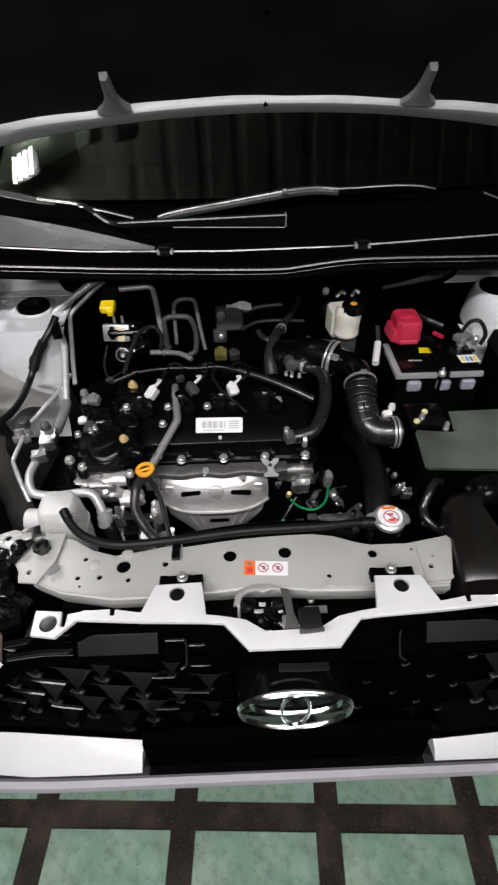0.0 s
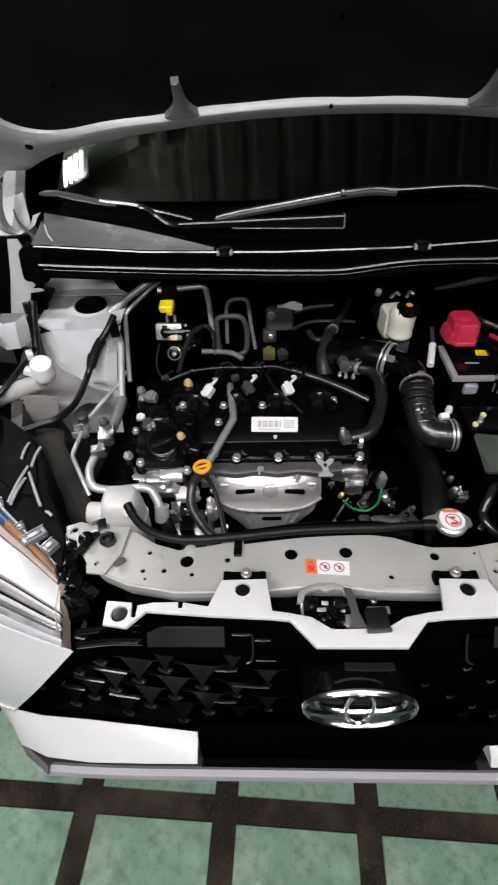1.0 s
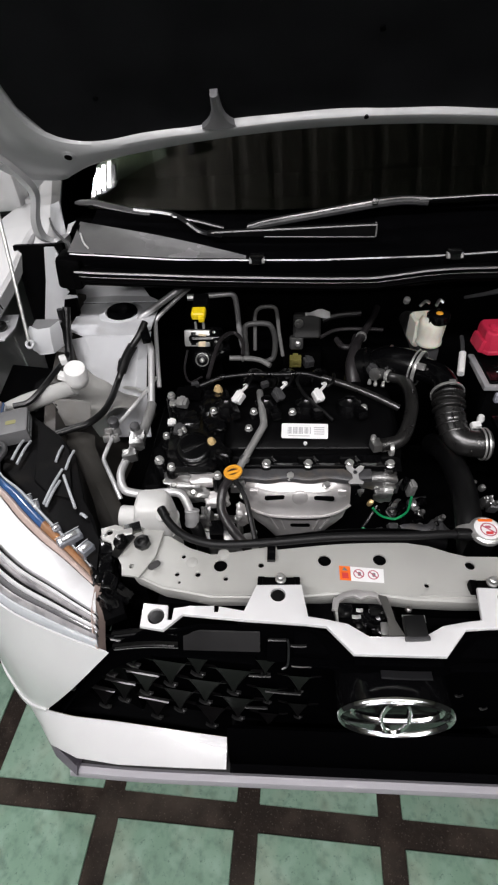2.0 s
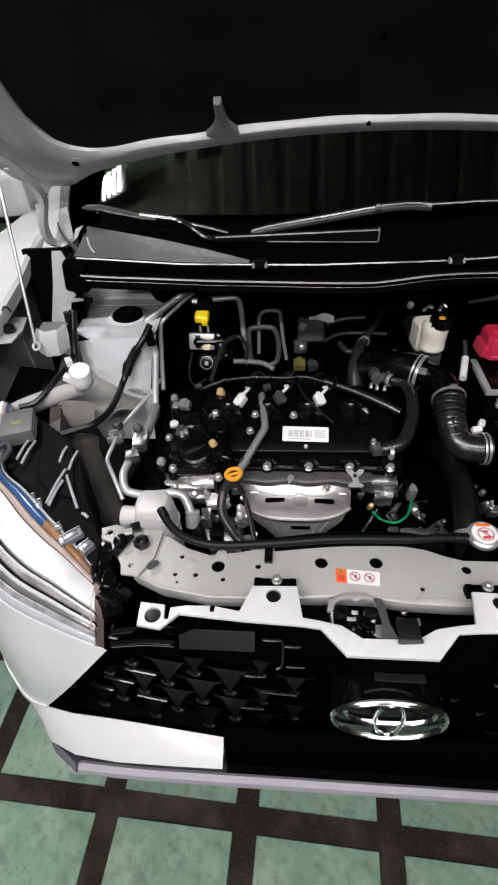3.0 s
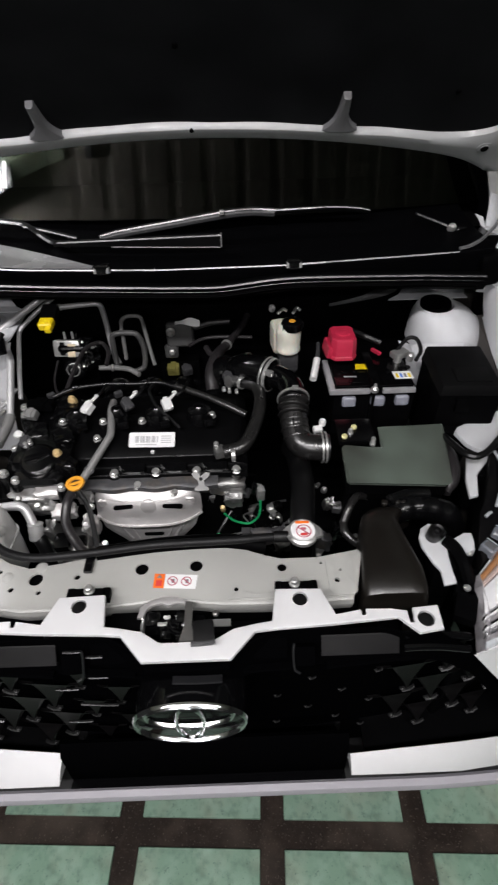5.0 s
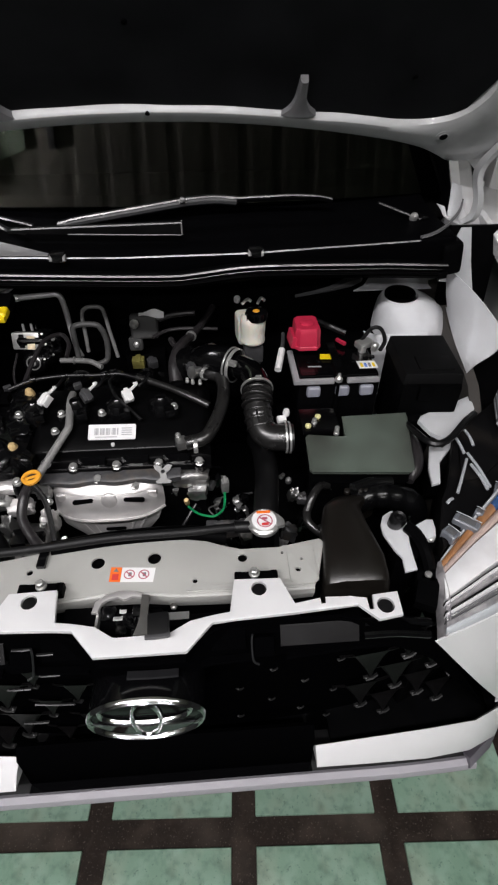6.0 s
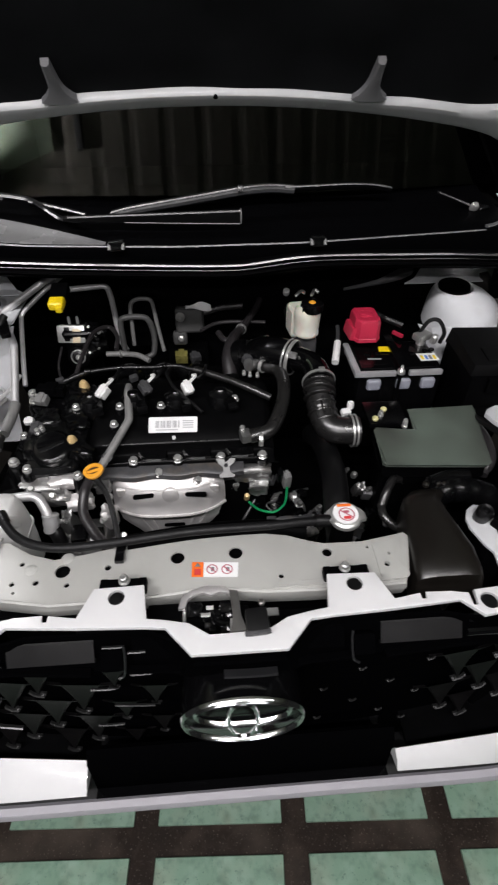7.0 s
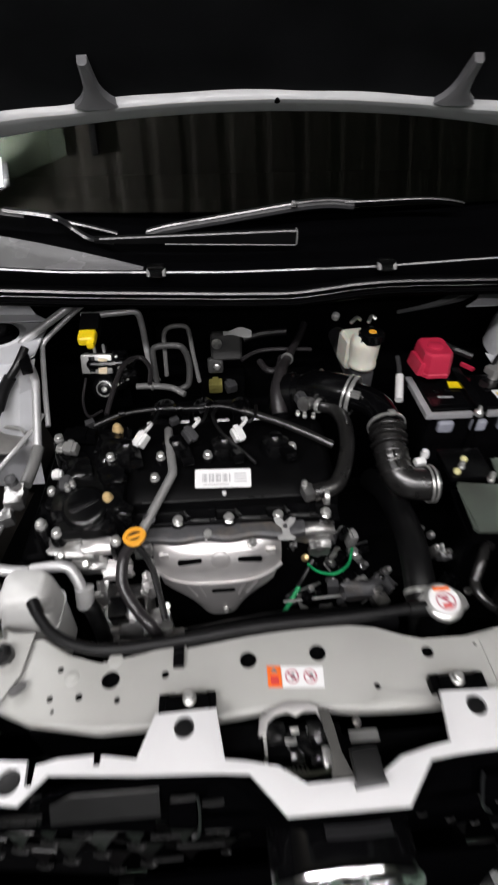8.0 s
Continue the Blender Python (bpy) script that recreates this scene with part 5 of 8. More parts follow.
def build_support():
    sup = new("radiator_support")
    sup.parent = CAR
    tagged(sup, "pale grey pressed steel radiator support with holes")
    outline = [(-0.44, 0.525), (-0.36, 0.518), (-0.32, 0.493), (-0.28, 0.480), (-0.23, 0.488), (-0.164, 0.503), (-0.077, 0.511), (0.04, 0.511), (0.087, 0.503), (0.12, 0.490), (0.145, 0.483), (0.207, 0.483), (0.278, 0.496), (0.284, 0.488),
               (0.266, 0.425), (0.256, 0.406), (0.20, 0.404), (0.115, 0.403), (0.045, 0.405), (-0.01, 0.412), (-0.07, 0.413), (-0.149, 0.405), (-0.273, 0.403), (-0.355, 0.418), (-0.405, 0.440), (-0.43, 0.475)]
    holes = [(-0.263, 0.458, 0.0115), (-0.195, 0.460, 0.005), (-0.089, 0.471, 0.011), (0.002, 0.474, 0.011), (0.069, 0.427, 0.004), (0.146, 0.465, 0.0078), (0.212, 0.471, 0.0025), (0.242, 0.455, 0.0025), (0.234, 0.436, 0.0045),
             (-0.334, 0.440, 0.004), (-0.299, 0.440, 0.0045), (-0.252, 0.433, 0.004), (-0.328, 0.475, 0.004), (-0.328, 0.425, 0.0025)]
    part("top_panel", plate(B(), outline, 0.003, pose(0, 0, 0.966), holes, 0.001), SUPPORT, sup)
    # black sheet added under the panel so its holes look dark
    under = [(x * 0.985, 0.457 + (y - 0.457) * 0.90) for x, y in outline]
    part("under_panel", plate(B(), under, 0.004, pose(0, 0, 0.957)), BLACK_MATT, sup)
    # folded front face
    rows = [[(x, y, 0.965), (x, y - 0.004, 0.963), (x, y - 0.006, 0.955), (x, y + 0.002, 0.928)] for x, y in ((-0.43, 0.475), (-0.405, 0.441), (-0.355, 0.419), (-0.273, 0.404), (-0.149, 0.406), (-0.07, 0.414), (-0.01, 0.413), (0.045, 0.406), (0.115, 0.404), (0.20, 0.405), (0.256, 0.407))]
    part("front_fold", thicken(loft(B(), rows), 0.003), SUPPORT, sup)
    rows = [[(x, y, 0.9645), (x, y + 0.006, 0.955), (x, y + 0.007, 0.90)] for x, y in ((-0.44, 0.524), (-0.36, 0.517), (-0.32, 0.492), (-0.28, 0.479), (-0.23, 0.487), (-0.164, 0.502), (-0.077, 0.510), (0.04, 0.510), (0.087, 0.502), (0.145, 0.482), (0.207, 0.482), (0.278, 0.495))]
    part("rear_fold", thicken(loft(B(), rows), 0.003), SUPPORT, sup)
    # raised swages pressed into the panel
    part("swage", plate(B(), rounded(0.045, 0.075, 0.012, 4, 0.242, 0.447), 0.003, pose(0, 0, 0.9685), [(0.242, 0.455, 0.0025), (0.234, 0.436, 0.0045)], 0.001), SUPPORT, sup)
    for x, y in ((-0.30, 0.452), (-0.248, 0.470)):
        part("swage", lathe(B(), [(0.010, 0.0), (0.008, 0.0012), (0.002, 0.0014)], pose(x - 0.012, y + 0.012, 0.966), 16), SUPPORT, sup)
    part("swage", plate(B(), [(0.055, 0.408), (0.235, 0.408), (0.20, 0.418), (0.10, 0.416), (0.075, 0.422)], 0.003, pose(0, 0, 0.969), (), 0.001), SUPPORT, sup)
    for s in SIDES:
        if s < 0:
            end, eh = [(-0.395, 0.43), (-0.425, 0.433), (-0.430, 0.452), (-0.442, 0.470), (-0.451, 0.478), (-0.460, 0.498), (-0.478, 0.504), (-0.486, 0.528), (-0.462, 0.537), (-0.44, 0.531), (-0.419, 0.536), (-0.399, 0.526), (-0.37, 0.525), (-0.375, 0.47)], [(-0.412, 0.450, 0.0045), (-0.440, 0.490, 0.009), (-0.468, 0.519, 0.006)]
        else:
            end, eh = [(0.387, 0.492), (0.388, 0.512), (0.397, 0.531), (0.413, 0.541), (0.428, 0.536), (0.436, 0.522), (0.432, 0.501), (0.426, 0.47), (0.424, 0.445), (0.423, 0.42), (0.402, 0.416), (0.405, 0.442), (0.397, 0.458)], []
        part("end_bracket", plate(B(), end, 0.004, pose(0, 0, 0.973), eh, 0.001), SUPPORT if s < 0 else PAINT_IN, sup)
        part("end_post", box(B(), 0.04, 0.04, 0.14, pose(s * 0.42, 0.47, 0.895), 0.01), BLACK_MATT, sup)
        part("rubber_stop", lathe(B(), [(0.014, -0.004), (0.016, 0.010), (0.017, 0.020), (0.013, 0.026), (0.008, 0.024), (0.007, 0.016), (0.001, 0.016)], pose(-0.400 if s < 0 else 0.411, 0.494 if s < 0 else 0.510, 0.971 if s < 0 else 0.974, 8, s * 8, 0) @ Matrix.Diagonal((0.85, 0.85, 0.7 if s < 0 else 1.0, 1)), 18 if s > 0 else 8), RUBBER, sup)
        part("lamp_bolt", lathe(B(), [(0.007, 0), (0.007, 0.006), (0.004, 0.008)], pose(s * 0.466 if s > 0 else -0.476, 0.512 if s < 0 else 0.48, 0.966), 6), STEEL, sup)
        # bolts that hold the bumper tabs
        tab = part("tab_bracket", box(B(), 0.052, 0.024, 0.022, pose(s * 0.165, 0.414, 0.975), 0.004), BLACK_MATT, sup)
        part("ear", box(B(), 0.012, 0.020, 0.016, pose(s * 0.165 - 0.028, 0.420, 0.973), 0.003), BLACK_MATT, tab)
        part("ear", box(B(), 0.012, 0.020, 0.016, pose(s * 0.165 + 0.028, 0.420, 0.973), 0.003), BLACK_MATT, tab)
        part("tab_bolt", lathe(B(), [(0.0085, 0), (0.0085, 0.002), (0.0060, 0.003), (0.0060, 0.010), (0.0042, 0.0115), (0.0015, 0.0110)], pose(s * 0.162, 0.421, 0.986), 12), STEEL, tab)
    for x, y, z, sx, sy, sz, k in ((-0.474, 0.500, 0.950, 0.035, 0.04, 0.03, 2), (-0.468, 0.462, 0.948, 0.03, 0.04, 0.03, 3), (-0.484, 0.470, 0.955, 0.018, 0.03, 0.016, 6)):
        part("lamp_mount", casting(sx, sy, sz, pose(x, y, z, 0, 10, 20), k, 0.25, 0.8), BLACK if k != 6 else GREY_MID, sup)
    # flat brown disc standing in for a dark hole
    part("grommet", plate(B(), rounded(0.022, 0.013, 0.006, 4), 0.001, pose(-0.373, 0.451, 0.9760, 0, 0, 40)), DUCT, sup, "brown disc drawn as a notch hole in the support")
    part("lamp_stay", thicken(loft(B(), [[(-0.436, 0.515, 0.978), (-0.418, 0.508, 0.978)], [(-0.445, 0.490, 0.984), (-0.426, 0.484, 0.984)], [(-0.452, 0.470, 0.975), (-0.440, 0.464, 0.975)]]), 0.003), BLACK, sup)
    part("lamp_stay", lathe(B(), [(0.012, 0.0), (0.013, 0.004), (0.010, 0.008), (0.006, 0.006), (0.001, 0.003)], pose(-0.438, 0.492, 0.984, 15, -10, 0), 14), BLACK, sup)
    for k, (x, y, z) in enumerate(((-0.452, 0.430, 0.945), (-0.470, 0.440, 0.950), (-0.445, 0.400, 0.940), (-0.460, 0.405, 0.930), (-0.432, 0.415, 0.935))):
        part("lamp_mount", casting(0.026, 0.030, 0.028, pose(x, y, z, 12 * k, 20, 25 * k), 70 + k, 0.3, 0.85), BLACK, sup)
    part("zinc_clip", box(B(), 0.030, 0.012, 0.006, pose(-0.438, 0.512, 0.982, 20, 0, 15), 0.002), STEEL, sup)
    part("white_patch", box(B(), 0.03, 0.022, 0.006, pose(-0.425, 0.522, 0.980, 15, 0, 20), 0.002), CHROME, sup)
    # warning sticker
    part("sticker", plate(B(), [(-0.0485, 0.4330), (0.003, 0.4295), (0.0055, 0.4555), (-0.0480, 0.4595)], 0.0004, pose(0, 0, 0.9668)), STICK_WHITE, sup, "white warning sticker with two round signs")
    part("sticker_end", plate(B(), [(-0.0665, 0.4343), (-0.0490, 0.4331), (-0.0485, 0.4596), (-0.0660, 0.4610)], 0.0004, pose(0, 0, 0.9668)), STICK_ORANGE, sup)
    part("sticker_mark", plate(B(), [(-0.0620, 0.4520), (-0.0530, 0.4515), (-0.0575, 0.4588)], 0.0004, pose(0, 0, 0.9674)), INK, sup)
    part("sticker_mark", plate(B(), [(-0.0625, 0.4372), (-0.0525, 0.4366), (-0.0525, 0.4472), (-0.0625, 0.4478)], 0.0004, pose(0, 0, 0.9674)), STICK_RED, sup)
    for cx, cy in ((-0.0355, 0.4455), (-0.0125, 0.4440)):
        bm = B()
        ringp = [[(cx + r * math.cos(a * math.pi / 12), cy + r * math.sin(a * math.pi / 12), 0.9674) for r in (0.0070, 0.0088)] for a in range(25)]
        loft(bm, ringp)
        part("round_sign", bm, STICK_PINK, sup)
        part("sign_figure", plate(B(), rounded(0.0052, 0.0075, 0.0015, 3, cx + 0.001, cy), 0.0002, pose(0, 0, 0.96745)), INK, sup)
        part("sign_bar", plate(B(), [(cx - 0.0062, cy + 0.0048), (cx - 0.0048, cy + 0.0062), (cx + 0.0062, cy - 0.0048), (cx + 0.0048, cy - 0.0062)], 0.0002, pose(0, 0, 0.9676)), STICK_PINK, sup)
    # bonnet catch
    latch = part("bonnet_catch", box(B(), 0.085, 0.030, 0.05, pose(-0.024, 0.382, 0.920), 0.006), BLACK_MATT, sup, "dark steel bonnet catch")
    arch = [(-0.084, 0.380), (-0.081, 0.398), (-0.066, 0.409), (-0.045, 0.415), (-0.021, 0.413), (-0.006, 0.406), (0.001, 0.392), (-0.008, 0.392), (-0.013, 0.402), (-0.026, 0.404), (-0.038, 0.399), (-0.048, 0.404), (-0.062, 0.401), (-0.071, 0.394), (-0.075, 0.380)]
    part("catch_plate", plate(B(), arch, 0.006, pose(0, 0.0, 0.971), (), 0.0015), SHIELD, latch, "bright zinc horseshoe of the catch")
    for x, y, r in ((-0.062, 0.384, 0.007), (-0.010, 0.380, 0.009), (-0.030, 0.372, 0.006)):
        part("catch_pivot", lathe(B(), [(r * 1.3, -0.01), (r * 1.3, 0.0), (r, 0.002), (r * 0.9, 0.008), (r * 0.3, 0.010)], pose(x, y, 0.950, 14, 0, 0), 14), BLACK, latch)
    part("catch_hook", tube(B(), [(-0.040, 0.386, 0.952), (-0.034, 0.370, 0.956), (-0.022, 0.362, 0.955), (-0.010, 0.366, 0.950)], 0.0045, 8), BLACK, latch)
    part("catch_jaw", box(B(), 0.030, 0.020, 0.014, pose(-0.036, 0.378, 0.945, 12, 0, 0), 0.003), BLACK, latch)
    part("catch_tooth", box(B(), 0.011, 0.020, 0.010, pose(-0.006, 0.358, 0.954, 10, 0, 0), 0.003), STEEL, latch)
    for x, y, w in ((-0.063, 0.386, 0.010), (-0.046, 0.374, 0.014), (-0.020, 0.384, 0.012), (-0.040, 0.385, 0.010)):
        part("glint_edge", ledge(B(), [(x - w / 2, y, 0.958), (x, y - 0.001, 0.9585), (x + w / 2, y, 0.958)], 0.0028, 0.004, 50), STEEL, latch)
    for k in range(5):
        part("spring_coil", tube(B(), [(-0.050 + 0.005 * k, 0.352, 0.945), (-0.048 + 0.005 * k, 0.346, 0.940), (-0.047 + 0.005 * k, 0.352, 0.934)], 0.0016, 6), STEEL, latch)
    part("catch_rod", tube(B(), [(-0.055, 0.350, 0.945), (-0.030, 0.346, 0.940), (-0.004, 0.348, 0.943), (0.004, 0.356, 0.955)], 0.003, 8), STEEL, latch)
    part("side_plate", box(B(), 0.004, 0.050, 0.05, pose(-0.076, 0.384, 0.938), 0.001), STEEL, latch)
    part("cable_end", box(B(), 0.05, 0.03, 0.02, pose(-0.105, 0.384, 0.945), 0.004), BLACK_MATT, latch)
    part("stop_bolt", lathe(B(), [(0.0055, 0), (0.0055, 0.005), (0.003, 0.007)], pose(0.036, 0.392, 0.952), 6), ALU, latch)
    part("foot_plate", box(B(), 0.035, 0.012, 0.004, pose(0.042, 0.378, 0.950), 0.001), GREY_TUBE, latch)
    part("safety_lever", thicken(loft(B(), [[(-0.011, 0.404, 0.974), (0.001, 0.402, 0.974)], [(-0.009, 0.382, 0.984), (0.003, 0.380, 0.984)], [(-0.007, 0.354, 0.993), (0.004, 0.352, 0.993)], [(-0.009, 0.338, 0.998), (0.009, 0.334, 0.998)], [(-0.012, 0.326, 1.000), (0.012, 0.326, 1.000)]]), 0.003), mat("dull_zinc_strip", (0.20, 0.197, 0.185), 0.30, 0.5, 0.25, 40, 0.2), latch)
    part("lever_grip", box(B(), 0.030, 0.034, 0.014, pose(0.024, 0.330, 1.013, 6, 0, 4), 0.005), RUBBER, latch)
    part("grip_edge", box(B(), 0.034, 0.006, 0.006, pose(0.024, 0.314, 1.015, 6, 0, 4), 0.002), GREY_PLASTIC, latch)
    for x, y, z, sx, sy, sz, k in ((-0.062, 0.386, 0.952, 0.022, 0.022, 0.016, 3), (-0.014, 0.386, 0.954, 0.022, 0.018, 0.016, 5), (-0.040, 0.365, 0.945, 0.016, 0.020, 0.020, 8), (-0.018, 0.362, 0.945, 0.014, 0.018, 0.02, 9)):
        part("catch_lug", casting(sx, sy, sz, pose(x, y, z, 10, 0, 0), k, 0.2, 0.8), BLACK, latch)
    part("support_bar", box(B(), 0.46, 0.02, 0.03, pose(0.0, 0.372, 0.935), 0.006), BLACK_MATT, sup)


build_bumper()
build_grille()
for side in SIDES:
    build_headlight(side)
build_hood()
build_cowl()
build_body()
build_support()

# ---- the engine bay's things ----


def bolt(parent, x, y, z, r=0.007, m=None, tilt=0, name="bolt", long=0.010):
    prof = [(r * 1.25, -0.004), (r * 1.25, 0.001), (r, 0.002), (r, long * 0.8), (r * 0.75, long), (r * 0.3, long)]
    return part(name, lathe(B(), prof, pose(x, y, z, tilt, 0, (x * 977) % 60), 8), m or STEEL, parent)


def connector(parent, x, y, z, w, d, h, m, rz=0, rx=0, name="connector", pins=True):
    bm = box(B(), w, d, h, pose(x, y, z, rx, 0, rz), min(w, d, h) * 0.18)
    box(bm, w * 0.45, d * 1.25, h * 0.5, pose(x, y, z, rx, 0, rz) @ pose(0, 0, h * 0.35), min(w, d, h) * 0.1)
    return part(name, bm, m, parent)


def hose(name, label, points, r, m, radii=None, n=12, category="hose", steps=6):
    x, y, z = points[0]
    t = thing(name, label, category, x, y, z)
    part("tube", tube(B(), points, r, n, steps, radii), m, t)
    return t


def clamp(parent, at, way, r, m=None, w=0.008, screw=True):
    """A band clamp round a hose at a place, along a direction."""
    turn = Matrix.Translation(at) @ Vector(way).to_track_quat("Z", "Y").to_matrix().to_4x4()
    bm = B()
    prof = [(r, -w / 2), (r + 0.002, -w / 2), (r + 0.0025, 0), (r + 0.002, w / 2), (r, w / 2)]
    rows = [[turn @ Vector((q * math.cos(a), q * math.sin(a), h)) for q, h in prof] for a in [2 * math.pi * i / 24 for i in range(25)]]
    loft(bm, rows)
    ob = part("clamp", bm, m or STEEL, parent)
    return ob


def build_engine():
    e = thing("engine", "black covered car engine with silver heat shield", "engine", -0.16, 0.85, 0.36)
    # block and gearbox bulk down to the tray, black so the depths read dark
    part("block", box(B(), 0.50, 0.26, 0.44, pose(-0.17, 0.865, 0.64), 0.02), BLACK_MATT, e)
    part("sump", box(B(), 0.40, 0.22, 0.16, pose(-0.17, 0.865, 0.43), 0.02), BLACK_MATT, e)
    part("gearbox", box(B(), 0.34, 0.30, 0.30, pose(0.24, 0.88, 0.58), 0.05), BLACK_MATT, e)
    # block added to hide the lit apron where the gap is dark
    part("belt_cover", box(B(), 0.050, 0.30, 0.34, pose(-0.452, 0.875, 0.70), 0.015, 3), BLACK_MATT, e, "added black block filling the dark gap")
    # cylinder head: cast band under the cover
    rows = []
    for i in range(49):
        x = -0.26 + 0.29 * i / 48
        w = 0.006 * (0.5 + 0.5 * math.cos((x + 0.194) * 2 * math.pi / 0.09))
        rows.append([(x, 0.790, 0.910), (x, 0.726 - w, 0.909), (x, 0.720 - w, 0.904), (x, 0.720 - w, 0.893), (x, 0.735, 0.884), (x, 0.75, 0.82)])
    head = part("cylinder_head", thicken(loft(B(), rows), 0.004), HEAD, e, "bare cast aluminium head")
    # valve cover: swept profile with a raised roof
    prof = [(0.742, 0.905), (0.745, 0.914), (0.752, 0.917), (0.764, 0.919), (0.768, 0.923), (0.7695, 0.940), (0.7710, 0.9440), (0.7735, 0.9465), (0.800, 0.9595), (0.830, 0.968), (0.870, 0.974), (0.930, 0.974), (0.965, 0.965), (0.985, 0.93), (0.99, 0.85)]
    rows = []
    for i in range(41):
        x = -0.285 + 0.38 * i / 40
        end = max(0.0, min(1.0, min(x + 0.285, 0.095 - x) / 0.02))
        rows.append([(x, y, 0.895 + (z - 0.895) * (0.75 + 0.25 * end ** 0.5)) for y, z in prof])
    cover = part("valve_cover", thicken(loft(B(), rows), 0.003), COVER, e, "black plastic valve cover")
    part("cover_ridge", tube(B(), [(-0.275, 0.747, 0.916), (-0.09, 0.747, 0.917), (0.08, 0.747, 0.916)], 0.003, 8), BLACK, cover)
    part("cover_edge", ledge(B(), [(-0.255, 0.7705, 0.9455), (-0.10, 0.7700, 0.9460), (0.035, 0.7705, 0.9455)], 0.0020, 0.003, 34), TIP, cover)
    for x in (-0.194, -0.104, -0.016):
        # gloss webs curling away from the cover bolts
        part("web", casting(0.052, 0.020, 0.016, pose(x + 0.042, 0.757, 0.921, 15, 0, 0), 12, 0.15, 0.8), BLACK, cover)
        for k in range(2):
            part("web_edge", tube(B(), [(x + 0.012, 0.757 - 0.003 * k, 0.934 - 0.005 * k), (x + 0.019, 0.752 - 0.002 * k, 0.927 - 0.004 * k), (x + 0.032, 0.747 - 0.001 * k, 0.923 - 0.003 * k), (x + 0.056, 0.746, 0.922 - 0.003 * k)], 0.0018, 6), TIP, cover)
    # coil wells
    for i, (cx, cy) in enumerate(((-0.285, 0.872), (-0.195, 0.872), (-0.105, 0.872), (-0.010, 0.872))):
        part("coil", lathe(B(), [(0.032, -0.03), (0.030, -0.006), (0.026, 0.006), (0.016, 0.012), (0.012, 0.018), (0.002, 0.019)], pose(cx, cy, 0.985, -8, 0, 0), 18), BLACK, cover)
        part("coil_arm", box(B(), 0.022, 0.055, 0.018, pose(cx + 0.018, cy - 0.028, 0.988, -14, 0, 14), 0.005), BLACK, cover)
    # label on the cover
    lab = pose(-0.111, 0.8015, 0.9655, 31, 0, -2)
    part("label", plate(B(), rounded(0.100, 0.034, 0.003), 0.001, lab @ pose(0, 0, 0.004), (), 0.0), STICK_WHITE, cover, "white barcode label")
    for k in range(21):
        if k % 5 == 4:
            continue
        part("barcode_bar", plate(B(), rounded(0.0012 + 0.0006 * (k % 3), 0.015, 0.0002, 1, -0.036 + 0.0024 * k, 0.001), 0.0003, lab @ pose(0, 0, 0.0046)), PALE_INK, cover)
    for k in range(4):
        part("print_line", plate(B(), rounded(0.022, 0.0022, 0.0003, 1, 0.031, 0.008 - 0.0048 * k), 0.0003, lab @ pose(0, 0, 0.0046)), PALE_INK, cover)
    part("print_line", plate(B(), rounded(0.046, 0.0018, 0.0003, 1, -0.012, -0.0112), 0.0003, lab @ pose(0, 0, 0.0046)), PALE_INK, cover)
    for x, y, z in ((-0.137, 0.848, 0.984), (0.019, 0.853, 0.990), (-0.314, 0.853, 0.985), (-0.223, 0.849, 0.985), (-0.233, 0.812, 0.968)):
        bolt(e, x, y, z - 0.004, 0.0075)
        part("boss", lathe(B(), [(0.014, -0.05), (0.012, -0.008), (0.010, -0.004)], pose(x, y, z), 12), BLACK, cover)
    for x in (-0.194, -0.104, -0.016, 0.070):
        bolt(e, x, 0.750, 0.917, 0.0085, tilt=15)
        part("boss", lathe(B(), [(0.016, -0.03), (0.015, -0.003), (0.012, 0.0)], pose(x, 0.751, 0.917, 15, 0, 0), 14), BLACK, cover)
    part("label_stud", lathe(B(), [(0.004, -0.004), (0.004, 0.003), (0.002, 0.004)], pose(-0.11, 0.780, 0.950), 10), STICK_WHITE, cover)
    # timing end of the cover with the filler cap
    bm = box(B(), 0.140, 0.25, 0.10, pose(-0.350, 0.862, 0.915, 2, 3, 0), 0.040, 4, 0.94, 0.9)
    box(bm, 0.11, 0.09, 0.06, pose(-0.355, 0.770, 0.912, 16, 0, 0), 0.025, 3)
    box(bm, 0.07, 0.10, 0.05, pose(-0.315, 0.90, 0.955, 0, 0, 10), 0.02, 3)
    end = part("timing_cover", bm, BLACK, e, "black timing end cover")
    for k, (x, y, z, sx, sy, sz) in enumerate(((-0.325, 0.905, 0.968, 0.05, 0.05, 0.03), (-0.372, 0.842, 0.960, 0.045, 0.04, 0.03), (-0.312, 0.826, 0.962, 0.04, 0.05, 0.03), (-0.392, 0.885, 0.956, 0.04, 0.05, 0.03), (-0.395, 0.775, 0.935, 0.03, 0.05, 0.03), (-0.290, 0.760, 0.935, 0.03, 0.04, 0.03), (-0.345, 0.955, 0.955, 0.08, 0.03, 0.03))):
        part("cover_lump", casting(sx, sy, sz, pose(x, y, z, 8, 0, 15 * k), k + 40, 0.28, 0.7), BLACK, end)
    part("filler_cap", lathe(B(), [(0.040, 0.0), (0.040, 0.010), (0.034, 0.016), (0.030, 0.017), (0.002, 0.016)], pose(-0.352, 0.765, 0.945, 18, 0, 0), 22), BLACK, end, "black oil filler cap")
    part("cap_grip", box(B(), 0.052, 0.012, 0.012, pose(-0.352, 0.763, 0.964, 18, 0, 25), 0.004), BLACK, end)
